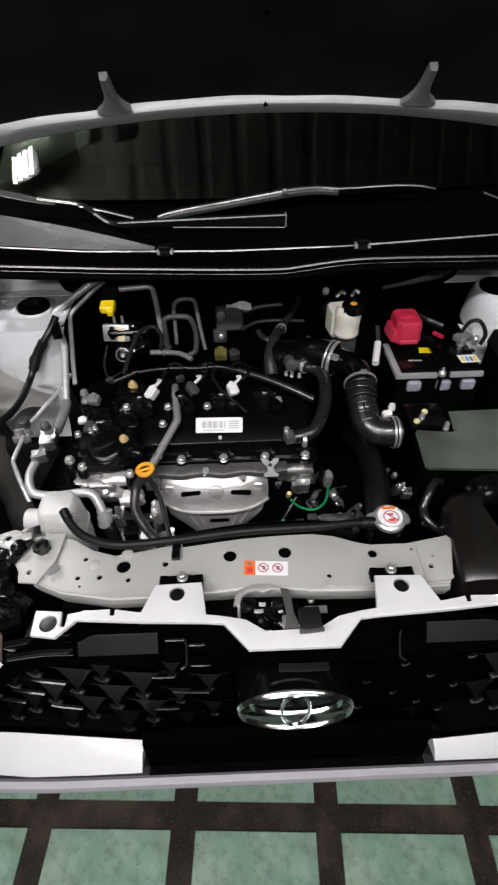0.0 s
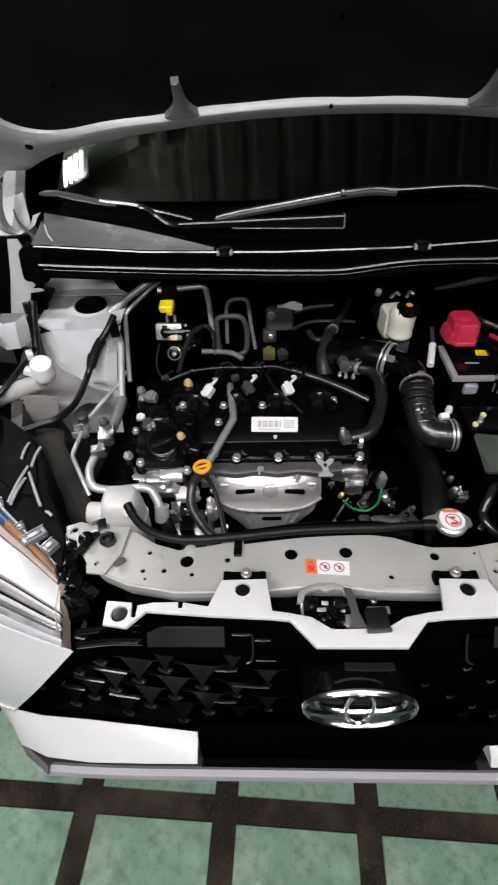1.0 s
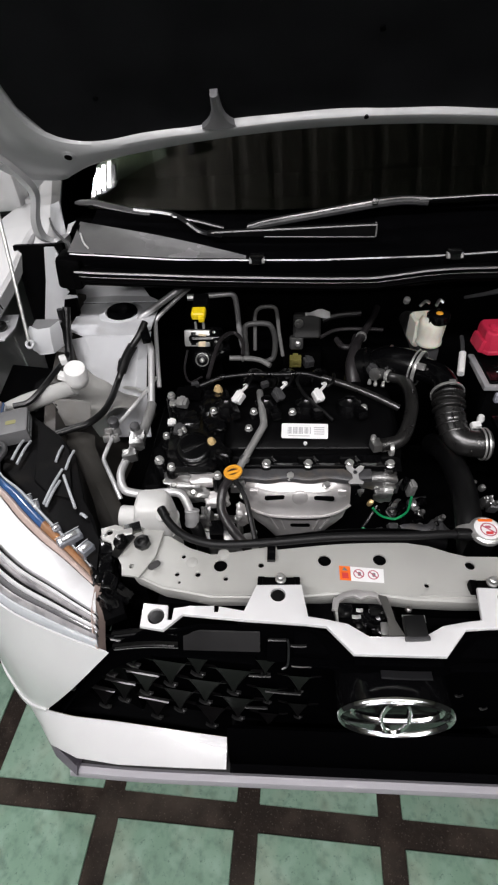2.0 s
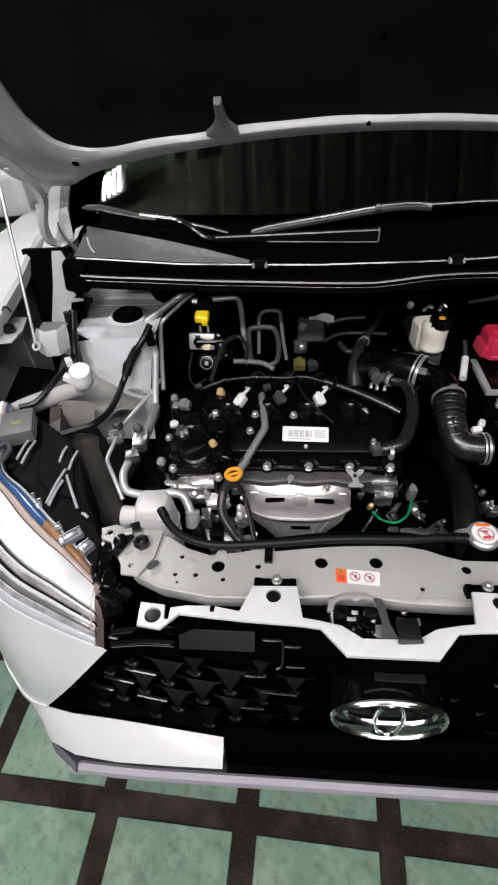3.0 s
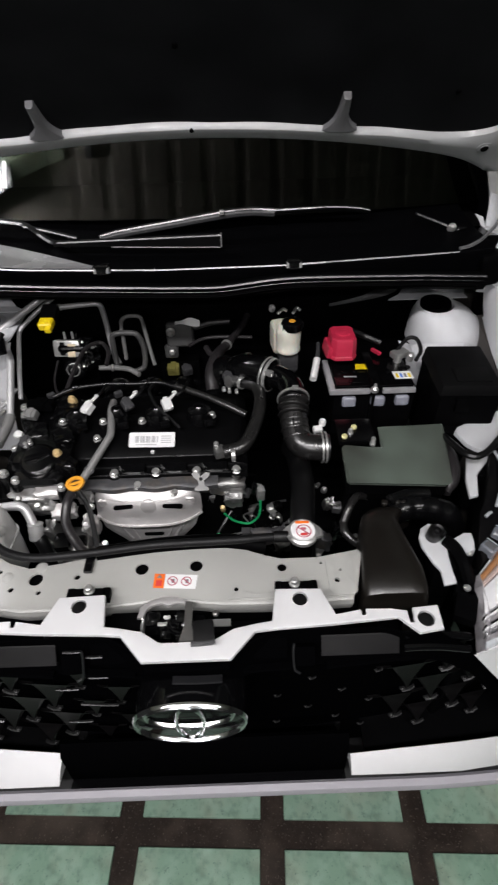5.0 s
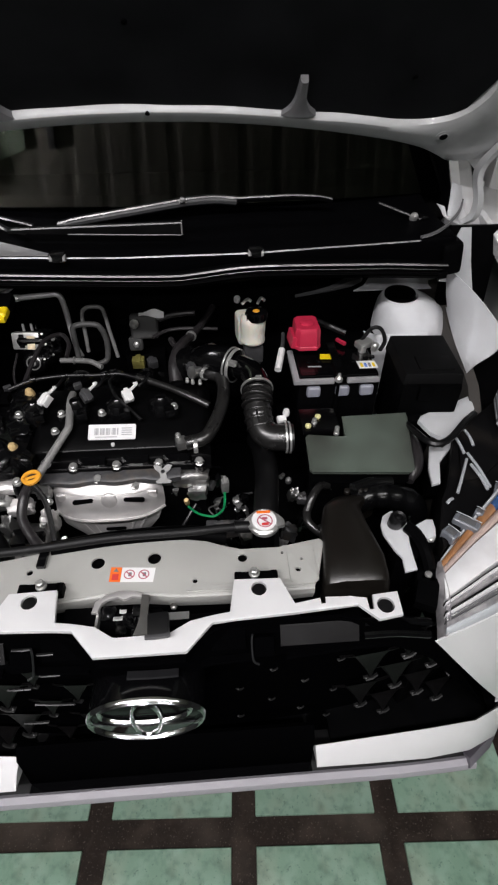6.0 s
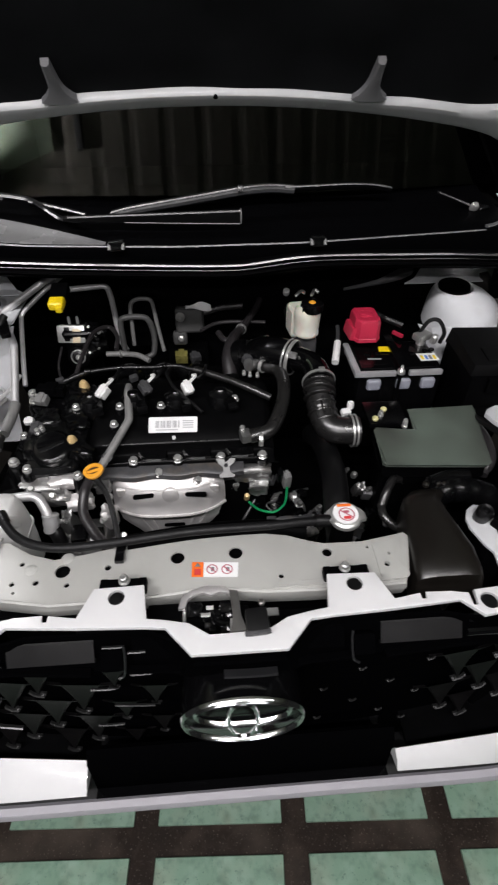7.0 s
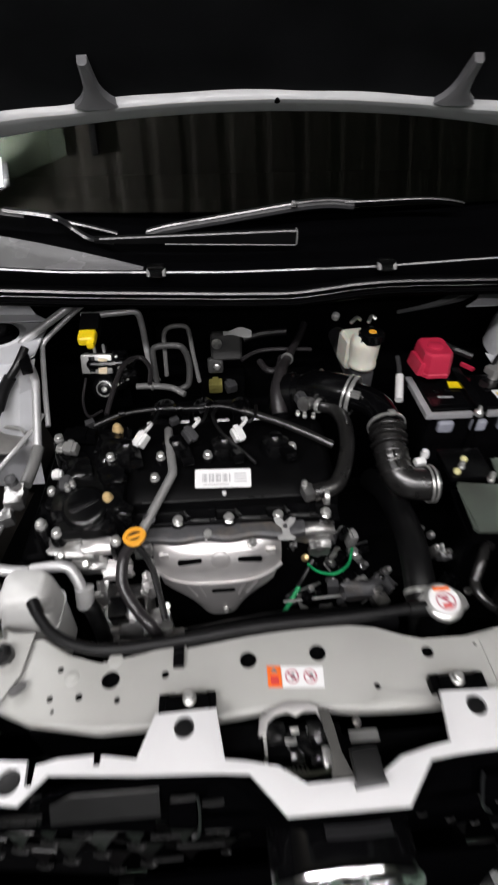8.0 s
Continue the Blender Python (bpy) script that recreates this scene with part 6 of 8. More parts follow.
    for x, y, z, m in ((-0.313, 0.776, 0.958, BRASS), (-0.311, 0.931, 0.986, BRASS)):
        part("sensor", lathe(B(), [(0.012, -0.02), (0.011, -0.002), (0.009, 0.006), (0.006, 0.011), (0.002, 0.012)], pose(x, y, z, 10, 0, 0), 14), m, e, "brass coloured sensor")
    for x, y, z, r in ((-0.426, 0.744, 0.935, 0.0085), (-0.398, 0.730, 0.928, 0.0078), (-0.420, 0.812, 0.945, 0.007), (-0.296, 0.708, 0.925, 0.0075), (-0.423, 0.923, 0.975, 0.008), (-0.414, 0.897, 0.972, 0.009), (-0.375, 0.80, 0.972, 0.005), (-0.383, 0.794, 0.97, 0.005)):
        bolt(e, x, y, z, r, long=0.008)
        part("boss", lathe(B(), [(r * 1.9, -0.07), (r * 1.7, -0.012), (r * 1.4, -0.004)], pose(x, y, z), 12), BLACK, e)
    connector(e, -0.387, 0.873, 0.992, 0.026, 0.020, 0.018, GREY_TUBE, -12, 20)
    connector(e, -0.405, 0.823, 0.975, 0.018, 0.013, 0.012, WHITE_PLASTIC, 0, 20)
    connector(e, -0.386, 0.805, 0.968, 0.024, 0.022, 0.018, GREY_PLASTIC, 0, 20)
    connector(e, -0.375, 0.908, 0.992, 0.060, 0.024, 0.020, BLACK_MATT, -5, 0)
    # white coil plugs with their latches
    for x, y, z, rz, m in ((-0.257, 0.872, 1.006, -38, WHITE_PLASTIC), (-0.168, 0.872, 1.012, 38, GREY_PLASTIC), (-0.080, 0.872, 1.008, 25, WHITE_PLASTIC)):
        c = connector(e, x, y, z, 0.021, 0.026, 0.016, m, rz, 28, "coil_plug")
        part("latch", tube(B(), [(x + 0.006, y + 0.012, z + 0.008), (x + 0.016, y + 0.024, z + 0.012), (x + 0.017, y + 0.034, z + 0.010), (x + 0.010, y + 0.038, z + 0.006)], 0.0035, 6), WHITE_PLASTIC, c)
    # heat shield: pressed front with a funnel below
    def shield(z0, y0, hw, depth, n=25):
        return [(-0.127 + hw * (2 * i / (n - 1) - 1), y0 + depth * abs(2 * i / (n - 1) - 1) ** 3.2, z0) for i in range(n)]
    secs = [shield(0.897, 0.738, 0.092, 0.02), shield(0.892, 0.722, 0.104, 0.02), shield(0.884, 0.706, 0.112, 0.026), shield(0.868, 0.697, 0.116, 0.030), shield(0.848, 0.690, 0.117, 0.034), shield(0.834, 0.684, 0.117, 0.036),
            shield(0.827, 0.679, 0.116, 0.036), shield(0.822, 0.681, 0.114, 0.036), shield(0.818, 0.688, 0.108, 0.020), shield(0.800, 0.689, 0.101, 0.012), shield(0.780, 0.690, 0.088, 0.012), shield(0.760, 0.692, 0.073, 0.012), shield(0.730, 0.696, 0.058, 0.014), shield(0.675, 0.704, 0.044, 0.03)]
    sh = part("heat_shield", thicken(loft(B(), secs), 0.002), SHIELD, e, "silver pressed steel exhaust heat shield")
    part("shield_edge", tube(B(), [(p[0], p[1] - 0.001, p[2]) for p in shield(0.826, 0.678, 0.117, 0.036, 13)], 0.0030, 8, 2), SHIELD, sh)
    part("shield_edge", tube(B(), [(p[0], p[1], p[2]) for p in shield(0.889, 0.721, 0.105, 0.02, 13)], 0.004, 8, 2), SHIELD, sh)
    for cx, cy, cz, w, a in ((-0.176, 0.6995, 0.867, 0.044, 5), (-0.070, 0.6990, 0.866, 0.044, -4), (-0.120, 0.6905, 0.785, 0.044, 0)):
        part("slot", plate(B(), rounded(w, 0.010, 0.0049, 5), 0.004, pose(cx, cy - 0.0025, cz, 88 if cz < 0.8 else 70, 0, 0) @ pose(0, 0, 0, 0, 0, a)), BLACK_MATT, sh)
    part("emboss", lathe(B(), [(0.019, -0.004), (0.017, 0.0005), (0.015, 0.0018), (0.002, 0.0020)], pose(-0.122, 0.6965, 0.866, 76, 0, 0), 18), SHIELD, sh)
    part("shield_edge", tube(B(), [(p[0], p[1] - 0.0005, p[2]) for p in shield(0.878, 0.7015, 0.100, 0.024, 13)], 0.0020, 8, 2), SHIELD, sh)
    for x in (-0.222, -0.032):
        part("dent", casting(0.018, 0.008, 0.022, pose(x, 0.712, 0.868, 10, 0, 0), 90, 0.2, 0.7), SHIELD, sh)
    for x in (-0.19, -0.168, -0.075, -0.052):
        part("crease", tube(B(), [(x, 0.688 + 0.9 * (x + 0.127) ** 2, 0.812), (-0.127 + (x + 0.127) * 0.85, 0.6895 + 0.9 * (x + 0.127) ** 2, 0.79), (-0.127 + (x + 0.127) * 0.7, 0.691 + 0.8 * (x + 0.127) ** 2, 0.765)], 0.0035, 6), SHIELD, sh)
    bolt(e, -0.066, 0.715, 0.888, 0.007, tilt=30)
    bolt(e, -0.144, 0.728, 0.902, 0.008, tilt=30)
    bolt(e, -0.118, 0.702, 0.70, 0.006, tilt=70)
    # Y bracket by the head
    part("lift_bracket", plate(B(), [(-0.024, 0.020), (-0.012, 0.022), (0.0, 0.012), (0.012, 0.022), (0.024, 0.020), (0.020, 0.010), (0.008, 0.0), (0.010, -0.014), (0.022, -0.02), (0.018, -0.026), (-0.016, -0.026), (-0.018, -0.02), (-0.006, -0.012), (-0.008, 0.0), (-0.020, 0.010)], 0.004, pose(-0.006, 0.724, 0.914, 42, 0, 0) @ Matrix.Diagonal((0.82, 0.82, 1, 1)), [(0, 0.004, 0.0052)]), GREY_TUBE, e)
    # alternator side: lumpy castings, pulley and brackets over a dark gap
    part("alternator", lathe(B(), [(0.03, -0.05), (0.050, -0.045), (0.052, -0.03), (0.046, -0.028), (0.046, 0.0), (0.052, 0.002), (0.052, 0.03), (0.045, 0.045), (0.03, 0.05)], pose(-0.30, 0.665, 0.765, 0, 90, 0), 22), ALU, e, "ribbed aluminium alternator")
    for k in range(8):
        part("fin", box(B(), 0.030, 0.004, 0.010, pose(-0.30, 0.665, 0.765, 0, 0, 0) @ pose(0, 0, 0, 22 * k - 70, 0, 0) @ pose(-0.02, 0, 0.050), 0.001), ALU, e)
    for k, (x, y, z, sx, sy, sz, rz) in enumerate(((-0.372, 0.728, 0.893, 0.085, 0.050, 0.030, -8), (-0.330, 0.716, 0.900, 0.055, 0.024, 0.026, 4), (-0.288, 0.716, 0.898, 0.030, 0.024, 0.022, 10), (-0.345, 0.700, 0.872, 0.060, 0.026, 0.030, -4), (-0.300, 0.690, 0.868, 0.050, 0.030, 0.026, 6),
                                                (-0.322, 0.668, 0.820, 0.022, 0.028, 0.110, 0), (-0.246, 0.678, 0.835, 0.026, 0.030, 0.060, 5), (-0.240, 0.640, 0.770, 0.050, 0.040, 0.060, 12), (-0.205, 0.625, 0.735, 0.04, 0.035, 0.05, 0), (-0.29, 0.63, 0.73, 0.05, 0.04, 0.05, 0), (-0.256, 0.715, 0.885, 0.03, 0.02, 0.03, 0))):
        part("cast_arm", casting(sx, sy, sz, pose(x, y, z, 18, 0, rz), k + 1, 0.25, 0.75), SHIELD if k in (1, 4, 6) else ALU, e)
    for x, y, z, sx, sy, sz in ((-0.300, 0.640, 0.815, 0.030, 0.035, 0.06), (-0.268, 0.655, 0.80, 0.02, 0.02, 0.05), (-0.345, 0.735, 0.912, 0.04, 0.018, 0.014), (-0.315, 0.742, 0.915, 0.03, 0.014, 0.012)):
        part("dark_bracket", box(B(), sx, sy, sz, pose(x, y, z, 12, 0, 5), 0.004), BLACK, e)
    for x, y, z in ((-0.395, 0.705, 0.895), (-0.29, 0.675, 0.882), (-0.255, 0.66, 0.845), (-0.245, 0.70, 0.87), (-0.238, 0.69, 0.84), (-0.222, 0.655, 0.80), (-0.215, 0.61, 0.765), (-0.35, 0.69, 0.89)):
        bolt(e, x, y, z, 0.006, long=0.012, tilt=35)
    # pump bodies and small fittings to the other side of the shield
    rnd = random.Random(7)
    for k in range(52):
        x, y = rnd.uniform(0.0, 0.185), rnd.uniform(0.67, 0.79)
        z = rnd.uniform(0.70, 0.785) + (0.075 if x < 0.10 and y > 0.735 else 0.0)
        w, d, h = rnd.uniform(0.010, 0.028), rnd.uniform(0.010, 0.024), rnd.uniform(0.012, 0.036)
        m = (BLACK, ALU, BLACK, STEEL, BLACK_MATT, ALU, GREY_PLASTIC)[k % 7]
        at = pose(x, y, z, rnd.uniform(-30, 30), rnd.uniform(-20, 20), rnd.uniform(0, 90))
        if k % 4 == 0:
            part("fitting", box(B(), w, d, h, at, 0.003), m, e)
        elif k % 4 == 1:
            part("fitting", casting(w * 1.3, d * 1.2, h, at, k, 0.3), m, e)
        elif k % 4 == 2:
            part("fitting", lathe(B(), [(w * 0.5, -h), (w * 0.5, 0.0), (w * 0.35, 0.003), (w * 0.35, 0.010), (w * 0.1, 0.012)], at, 12), m, e)
        else:
            q = Vector((x, y, z))
            part("thin_wire", tube(B(), [q, q + Vector((rnd.uniform(-0.02, 0.03), 0.015, 0.012)), q + Vector((rnd.uniform(0.0, 0.05), rnd.uniform(0.0, 0.04), rnd.uniform(-0.02, 0.015)))], rnd.uniform(0.0016, 0.003), 6), m, e)
    part("bank_casting", casting(0.075, 0.03, 0.03, pose(0.050, 0.742, 0.878, 12, 0, 0), 31, 0.25, 0.8), ALU, e)
    part("bank_casting", casting(0.04, 0.03, 0.035, pose(0.060, 0.735, 0.845, 12, 0, 0), 33, 0.3, 0.7), ALU, e)
    part("sensor", lathe(B(), [(0.006, -0.02), (0.006, 0.008), (0.004, 0.012)], pose(0.036, 0.722, 0.825, 30, 0, 0), 10), BRASS, e)
    connector(e, 0.122, 0.735, 0.855, 0.016, 0.016, 0.040, GREY_TUBE, 10, 10)
    connector(e, 0.108, 0.742, 0.862, 0.012, 0.012, 0.034, BLACK, 10, 10)
    for k, (x, y, z, sx, sy, sz, m) in enumerate(((0.135, 0.668, 0.788, 0.070, 0.030, 0.030, HEAD), (0.165, 0.648, 0.782, 0.030, 0.024, 0.026, ALU), (0.185, 0.690, 0.775, 0.026, 0.040, 0.024, HEAD), (0.225, 0.600, 0.800, 0.030, 0.026, 0.040, ALU), (0.255, 0.640, 0.800, 0.024, 0.030, 0.034, HEAD), (0.285, 0.655, 0.815, 0.020, 0.024, 0.044, BLACK))):
        part("gearbox_lug", casting(sx, sy, sz, pose(x, y, z, 15, 0, 20 * k), 110 + k, 0.28, 0.8), m, e)
    part("support_rod", tube(B(), [(-0.01, 0.665, 0.772), (0.05, 0.668, 0.772), (0.13, 0.672, 0.772)], 0.0028, 6), STEEL, e)
    # thermostat housing near the filler neck
    part("thermostat_housing", casting(0.018, 0.018, 0.040, pose(0.266, 0.695, 0.858, 25, 0, 10), 17, 0.3, 0.8), ALU, e)
    part("thermostat_cap", lathe(B(), [(0.007, -0.006), (0.007, 0.004), (0.004, 0.008)], pose(0.258, 0.712, 0.885, 25, 0, 0), 14), ALU, e)
    bolt(e, 0.286, 0.690, 0.862, 0.005, m=ALU, tilt=30)
    bolt(e, 0.245, 0.730, 0.880, 0.0045, m=ALU, tilt=30)
    part("bracket", box(B(), 0.03, 0.012, 0.04, pose(0.292, 0.695, 0.84, 25, 0, -10), 0.003), GREY_MID, e)
    for x, y, z in ((0.32, 0.64, 0.81), (0.16, 0.66, 0.80), (0.19, 0.70, 0.80), (0.148, 0.714, 0.80)):
        bolt(e, x, y, z, 0.006, m=ALU, tilt=25, long=0.014)
    # intake manifold, dark runners at the back of the cover
    for k in range(4):
        x = -0.24 + 0.085 * k
        part("runner", tube(B(), [(x, 0.97, 0.92), (x + 0.005, 1.02, 0.94), (x + 0.01, 1.07, 0.92), (x + 0.015, 1.10, 0.86)], 0.026, 12), BLACK, e)
    part("plenum", box(B(), 0.36, 0.10, 0.12, pose(-0.10, 1.12, 0.82), 0.03, 3), BLACK, e)
    # throttle body
    part("throttle_body", lathe(B(), [(0.05, -0.05), (0.05, -0.02), (0.044, -0.016), (0.044, 0.02), (0.05, 0.024), (0.05, 0.04)], pose(0.075, 1.035, 0.975, 20, 70, 0), 22), BLACK, e, "black throttle body")
    connector(e, 0.055, 0.985, 1.000, 0.022, 0.020, 0.018, GREY_PLASTIC, 25, 15)
    part("pipe_stub", lathe(B(), [(0.013, -0.02), (0.013, 0.012), (0.015, 0.014), (0.015, 0.02), (0.009, 0.021)], pose(0.070, 0.975, 0.995, 70, 0, -50), 14), ALU, e, "aluminium pipe stub")
    for x, y, z in ((0.045, 0.955, 0.985), (0.058, 0.948, 0.985), (0.075, 0.945, 0.985)):
        bolt(e, x, y, z, 0.0038, long=0.008)
    return e


build_engine()


def build_dipstick():
    d = thing("dipstick", "orange ring pull on a grey guide tube", "dipstick", -0.262, 0.70, 0.93)
    grip = pose(-0.262, 0.700, 0.945, 14, -8, 8)
    rows = []
    for a in range(33):
        t = 2 * math.pi * a / 32
        wide = 0.0072 + 0.0030 * max(0.0, -math.sin(t))
        rows.append([grip @ Vector((0.0200 * math.cos(t) * (1 - 0.16 * max(0, -math.sin(t))) - q * wide * math.cos(t), 0.0170 * math.sin(t) - q * wide * math.sin(t), h)) for q, h in ((0.0, -0.006), (0.0, -0.0012), (0.14, 0.0), (0.86, 0.0), (1.0, -0.0012), (1.0, -0.006))])
    ring = part("ring_pull", loft(B(), rows, True), ORANGE, d, "orange plastic ring")
    part("web", plate(B(), rounded(0.026, 0.006, 0.0028), 0.004, grip @ pose(0, 0.001, -0.003, 0, 0, 4)), ORANGE, ring)
    part("hollow", plate(B(), rounded(0.026, 0.018, 0.0085), 0.003, grip @ pose(0, 0.001, -0.0045)), DUCT, ring)
    part("guide_tube", tube(B(), bent([(-0.212, 0.920, 0.985), (-0.208, 0.880, 0.995), (-0.1985, 0.806, 0.982), (-0.258, 0.706, 0.930)], 0.012), 0.0082, 12, 4), GREY_TUBE, d)
    part("lower_tube", tube(B(), [(-0.268, 0.700, 0.925), (-0.285, 0.690, 0.90), (-0.287, 0.655, 0.875), (-0.262, 0.618, 0.855), (-0.235, 0.590, 0.84), (-0.22, 0.578, 0.78)], 0.010, 10), GREY_RUBBER, d)
    part("lower_tube", tube(B(), [(-0.262, 0.695, 0.935), (-0.240, 0.675, 0.905), (-0.228, 0.645, 0.88), (-0.215, 0.600, 0.85)], 0.0055, 8), RUBBER, d)
    part("collar", lathe(B(), [(0.010, -0.006), (0.0105, 0.0), (0.0095, 0.006)], pose(-0.240, 0.736, 0.945, 50, 0, 30), 12), GREY_PLASTIC, d)


build_dipstick()


def build_battery():
    b = thing("battery", "black car battery with a red terminal cover, on its tray", "battery", 0.398, 0.978, 0.80)
    part("case", box(B(), 0.190, 0.122, 0.175, pose(0.398, 0.978, 0.905), 0.006), BLACK, b)
    part("lid", box(B(), 0.182, 0.114, 0.016, pose(0.398, 0.978, 0.999), 0.005), BLACK_GLOSS, b)
    for cx, cy, sx, sy in ((0.297, 0.975, 0.014, 0.135), (0.342, 0.912, 0.084, 0.010), (0.451, 0.912, 0.076, 0.010)):
        part("rim", box(B(), sx, sy, 0.012, pose(cx, cy, 0.998, 0, 0, 0), 0.003), BATT_RIM, b, "light grey rim")
    for cx in (0.338, 0.406, 0.463):
        part("level_window", box(B(), 0.032, 0.010, 0.026, pose(cx, 0.9135, 0.968, 0, 0, 0), 0.008, 3), BATT_EYE, b, "clear grey level window")
    corners = [(-0.031, -0.026), (-0.020, -0.040), (0.020, -0.040), (0.031, -0.026), (0.030, 0.030), (0.022, 0.038), (-0.022, 0.038), (-0.030, 0.030)]
    rings = [[(0.332 + x * k, 1.030 + y * k + dy, z) for x, y in corners] for k, dy, z in ((0.96, 0.0, 1.032), (1.03, 0.0, 1.033), (1.03, 0.0, 1.040), (0.99, 0.0, 1.042), (0.96, 0.001, 1.073), (0.91, 0.002, 1.081), (0.84, 0.003, 1.0835))]
    rc = part("terminal_cover", loft(B(), rings, True, True), RED, b, "red plastic terminal cover", angle=25)
    part("cover_skirt", box(B(), 0.014, 0.055, 0.030, pose(0.299, 1.026, 1.048, 0, 10, 4), 0.006), RED, rc)
    part("cover_boss", lathe(B(), [(0.017, -0.004), (0.016, 0.002), (0.012, 0.004), (0.002, 0.004)], pose(0.332, 1.031, 1.0835, 0, 0, 0), 18), RED, rc)
    part("yellow_tag", plate(B(), [(-0.016, -0.010), (0.016, -0.012), (0.018, 0.010), (-0.012, 0.012)], 0.001, pose(0.378, 0.995, 1.0115)), YELLOW, b)
    part("sticker", plate(B(), [(-0.021, -0.015), (0.023, -0.015), (0.021, 0.016), (-0.023, 0.016)], 0.0006, pose(0.470, 0.958, 1.0085)), STICK_WHITE, b, "white sticker with coloured print")
    for k, m in enumerate((YELLOW, STICK_BLUE, INK, YELLOW)):
        part("print_line", plate(B(), rounded(0.006, 0.017, 0.001, 1, -0.014 + 0.0095 * k, -0.002), 0.0003, pose(0.470, 0.958, 1.0091)), m, b)
    part("print_line", plate(B(), rounded(0.032, 0.005, 0.002), 0.0006, pose(0.345, 0.958, 1.0085, 0, 0, -3)), BATT_RIM, b)
    part("lid_panel", plate(B(), rounded(0.060, 0.040, 0.004), 0.0012, pose(0.343, 0.955, 1.0078, 0, 0, 0)), BLACK, b)
    for x, y in ((0.335, 0.975), (0.36, 0.977), (0.405, 0.970), (0.44, 0.972), (0.475, 0.985), (0.49, 0.985)):
        part("vent_plug", lathe(B(), [(0.007, 0), (0.006, 0.003), (0.002, 0.0035)], pose(x, y + 0.006, 1.007), 10), BLACK, b)
    # negative post and cable clamp
    part("post", lathe(B(), [(0.010, 0), (0.009, 0.018), (0.006, 0.020)], pose(0.472, 1.020, 1.006), 14), STEEL, b)
    part("cable_clamp", box(B(), 0.042, 0.026, 0.016, pose(0.478, 1.030, 1.022, 0, 0, 25), 0.005), STEEL, b, "bright cable clamp")
    part("clamp_bolt", lathe(B(), [(0.008, 0), (0.008, 0.02), (0.004, 0.024)], pose(0.497, 1.008, 1.018, 20, 0, 0), 8), STEEL, b)
    part("cable", tube(B(), [(0.47, 1.035, 1.025), (0.50, 1.06, 1.045), (0.52, 1.05, 1.05), (0.525, 1.02, 1.035), (0.51, 1.00, 1.02)], 0.005, 8), RUBBER, b)
    part("cable", tube(B(), [(0.33, 1.055, 1.05), (0.36, 1.08, 1.06), (0.40, 1.09, 1.04), (0.44, 1.07, 1.03)], 0.008, 8), RUBBER, b)
    part("pink_tab", box(B(), 0.008, 0.03, 0.008, pose(0.425, 1.050, 1.018, 0, 0, 35), 0.002), RED, b)
    hold = part("hold_down", box(B(), 0.020, 0.15, 0.008, pose(0.398, 0.978, 1.013), 0.002), BLACK, b)
    part("hold_down_nut", lathe(B(), [(0.009, 0), (0.009, 0.008), (0.005, 0.012), (0.003, 0.02)], pose(0.392, 0.905, 1.002), 8), STEEL, hold)
    part("hold_down_rod", tube(B(), [(0.392, 0.905, 1.0), (0.392, 0.903, 0.86)], 0.004, 8), BLACK_MATT, hold)
    part("tray", box(B(), 0.25, 0.19, 0.012, pose(0.398, 0.978, 0.813), 0.004), BLACK_MATT, b)
    for dx in (-0.10, 0.10):
        part("tray_leg", box(B(), 0.03, 0.12, 0.40, pose(0.398 + dx, 0.978, 0.60), 0.004), BLACK_MATT, b)


build_battery()


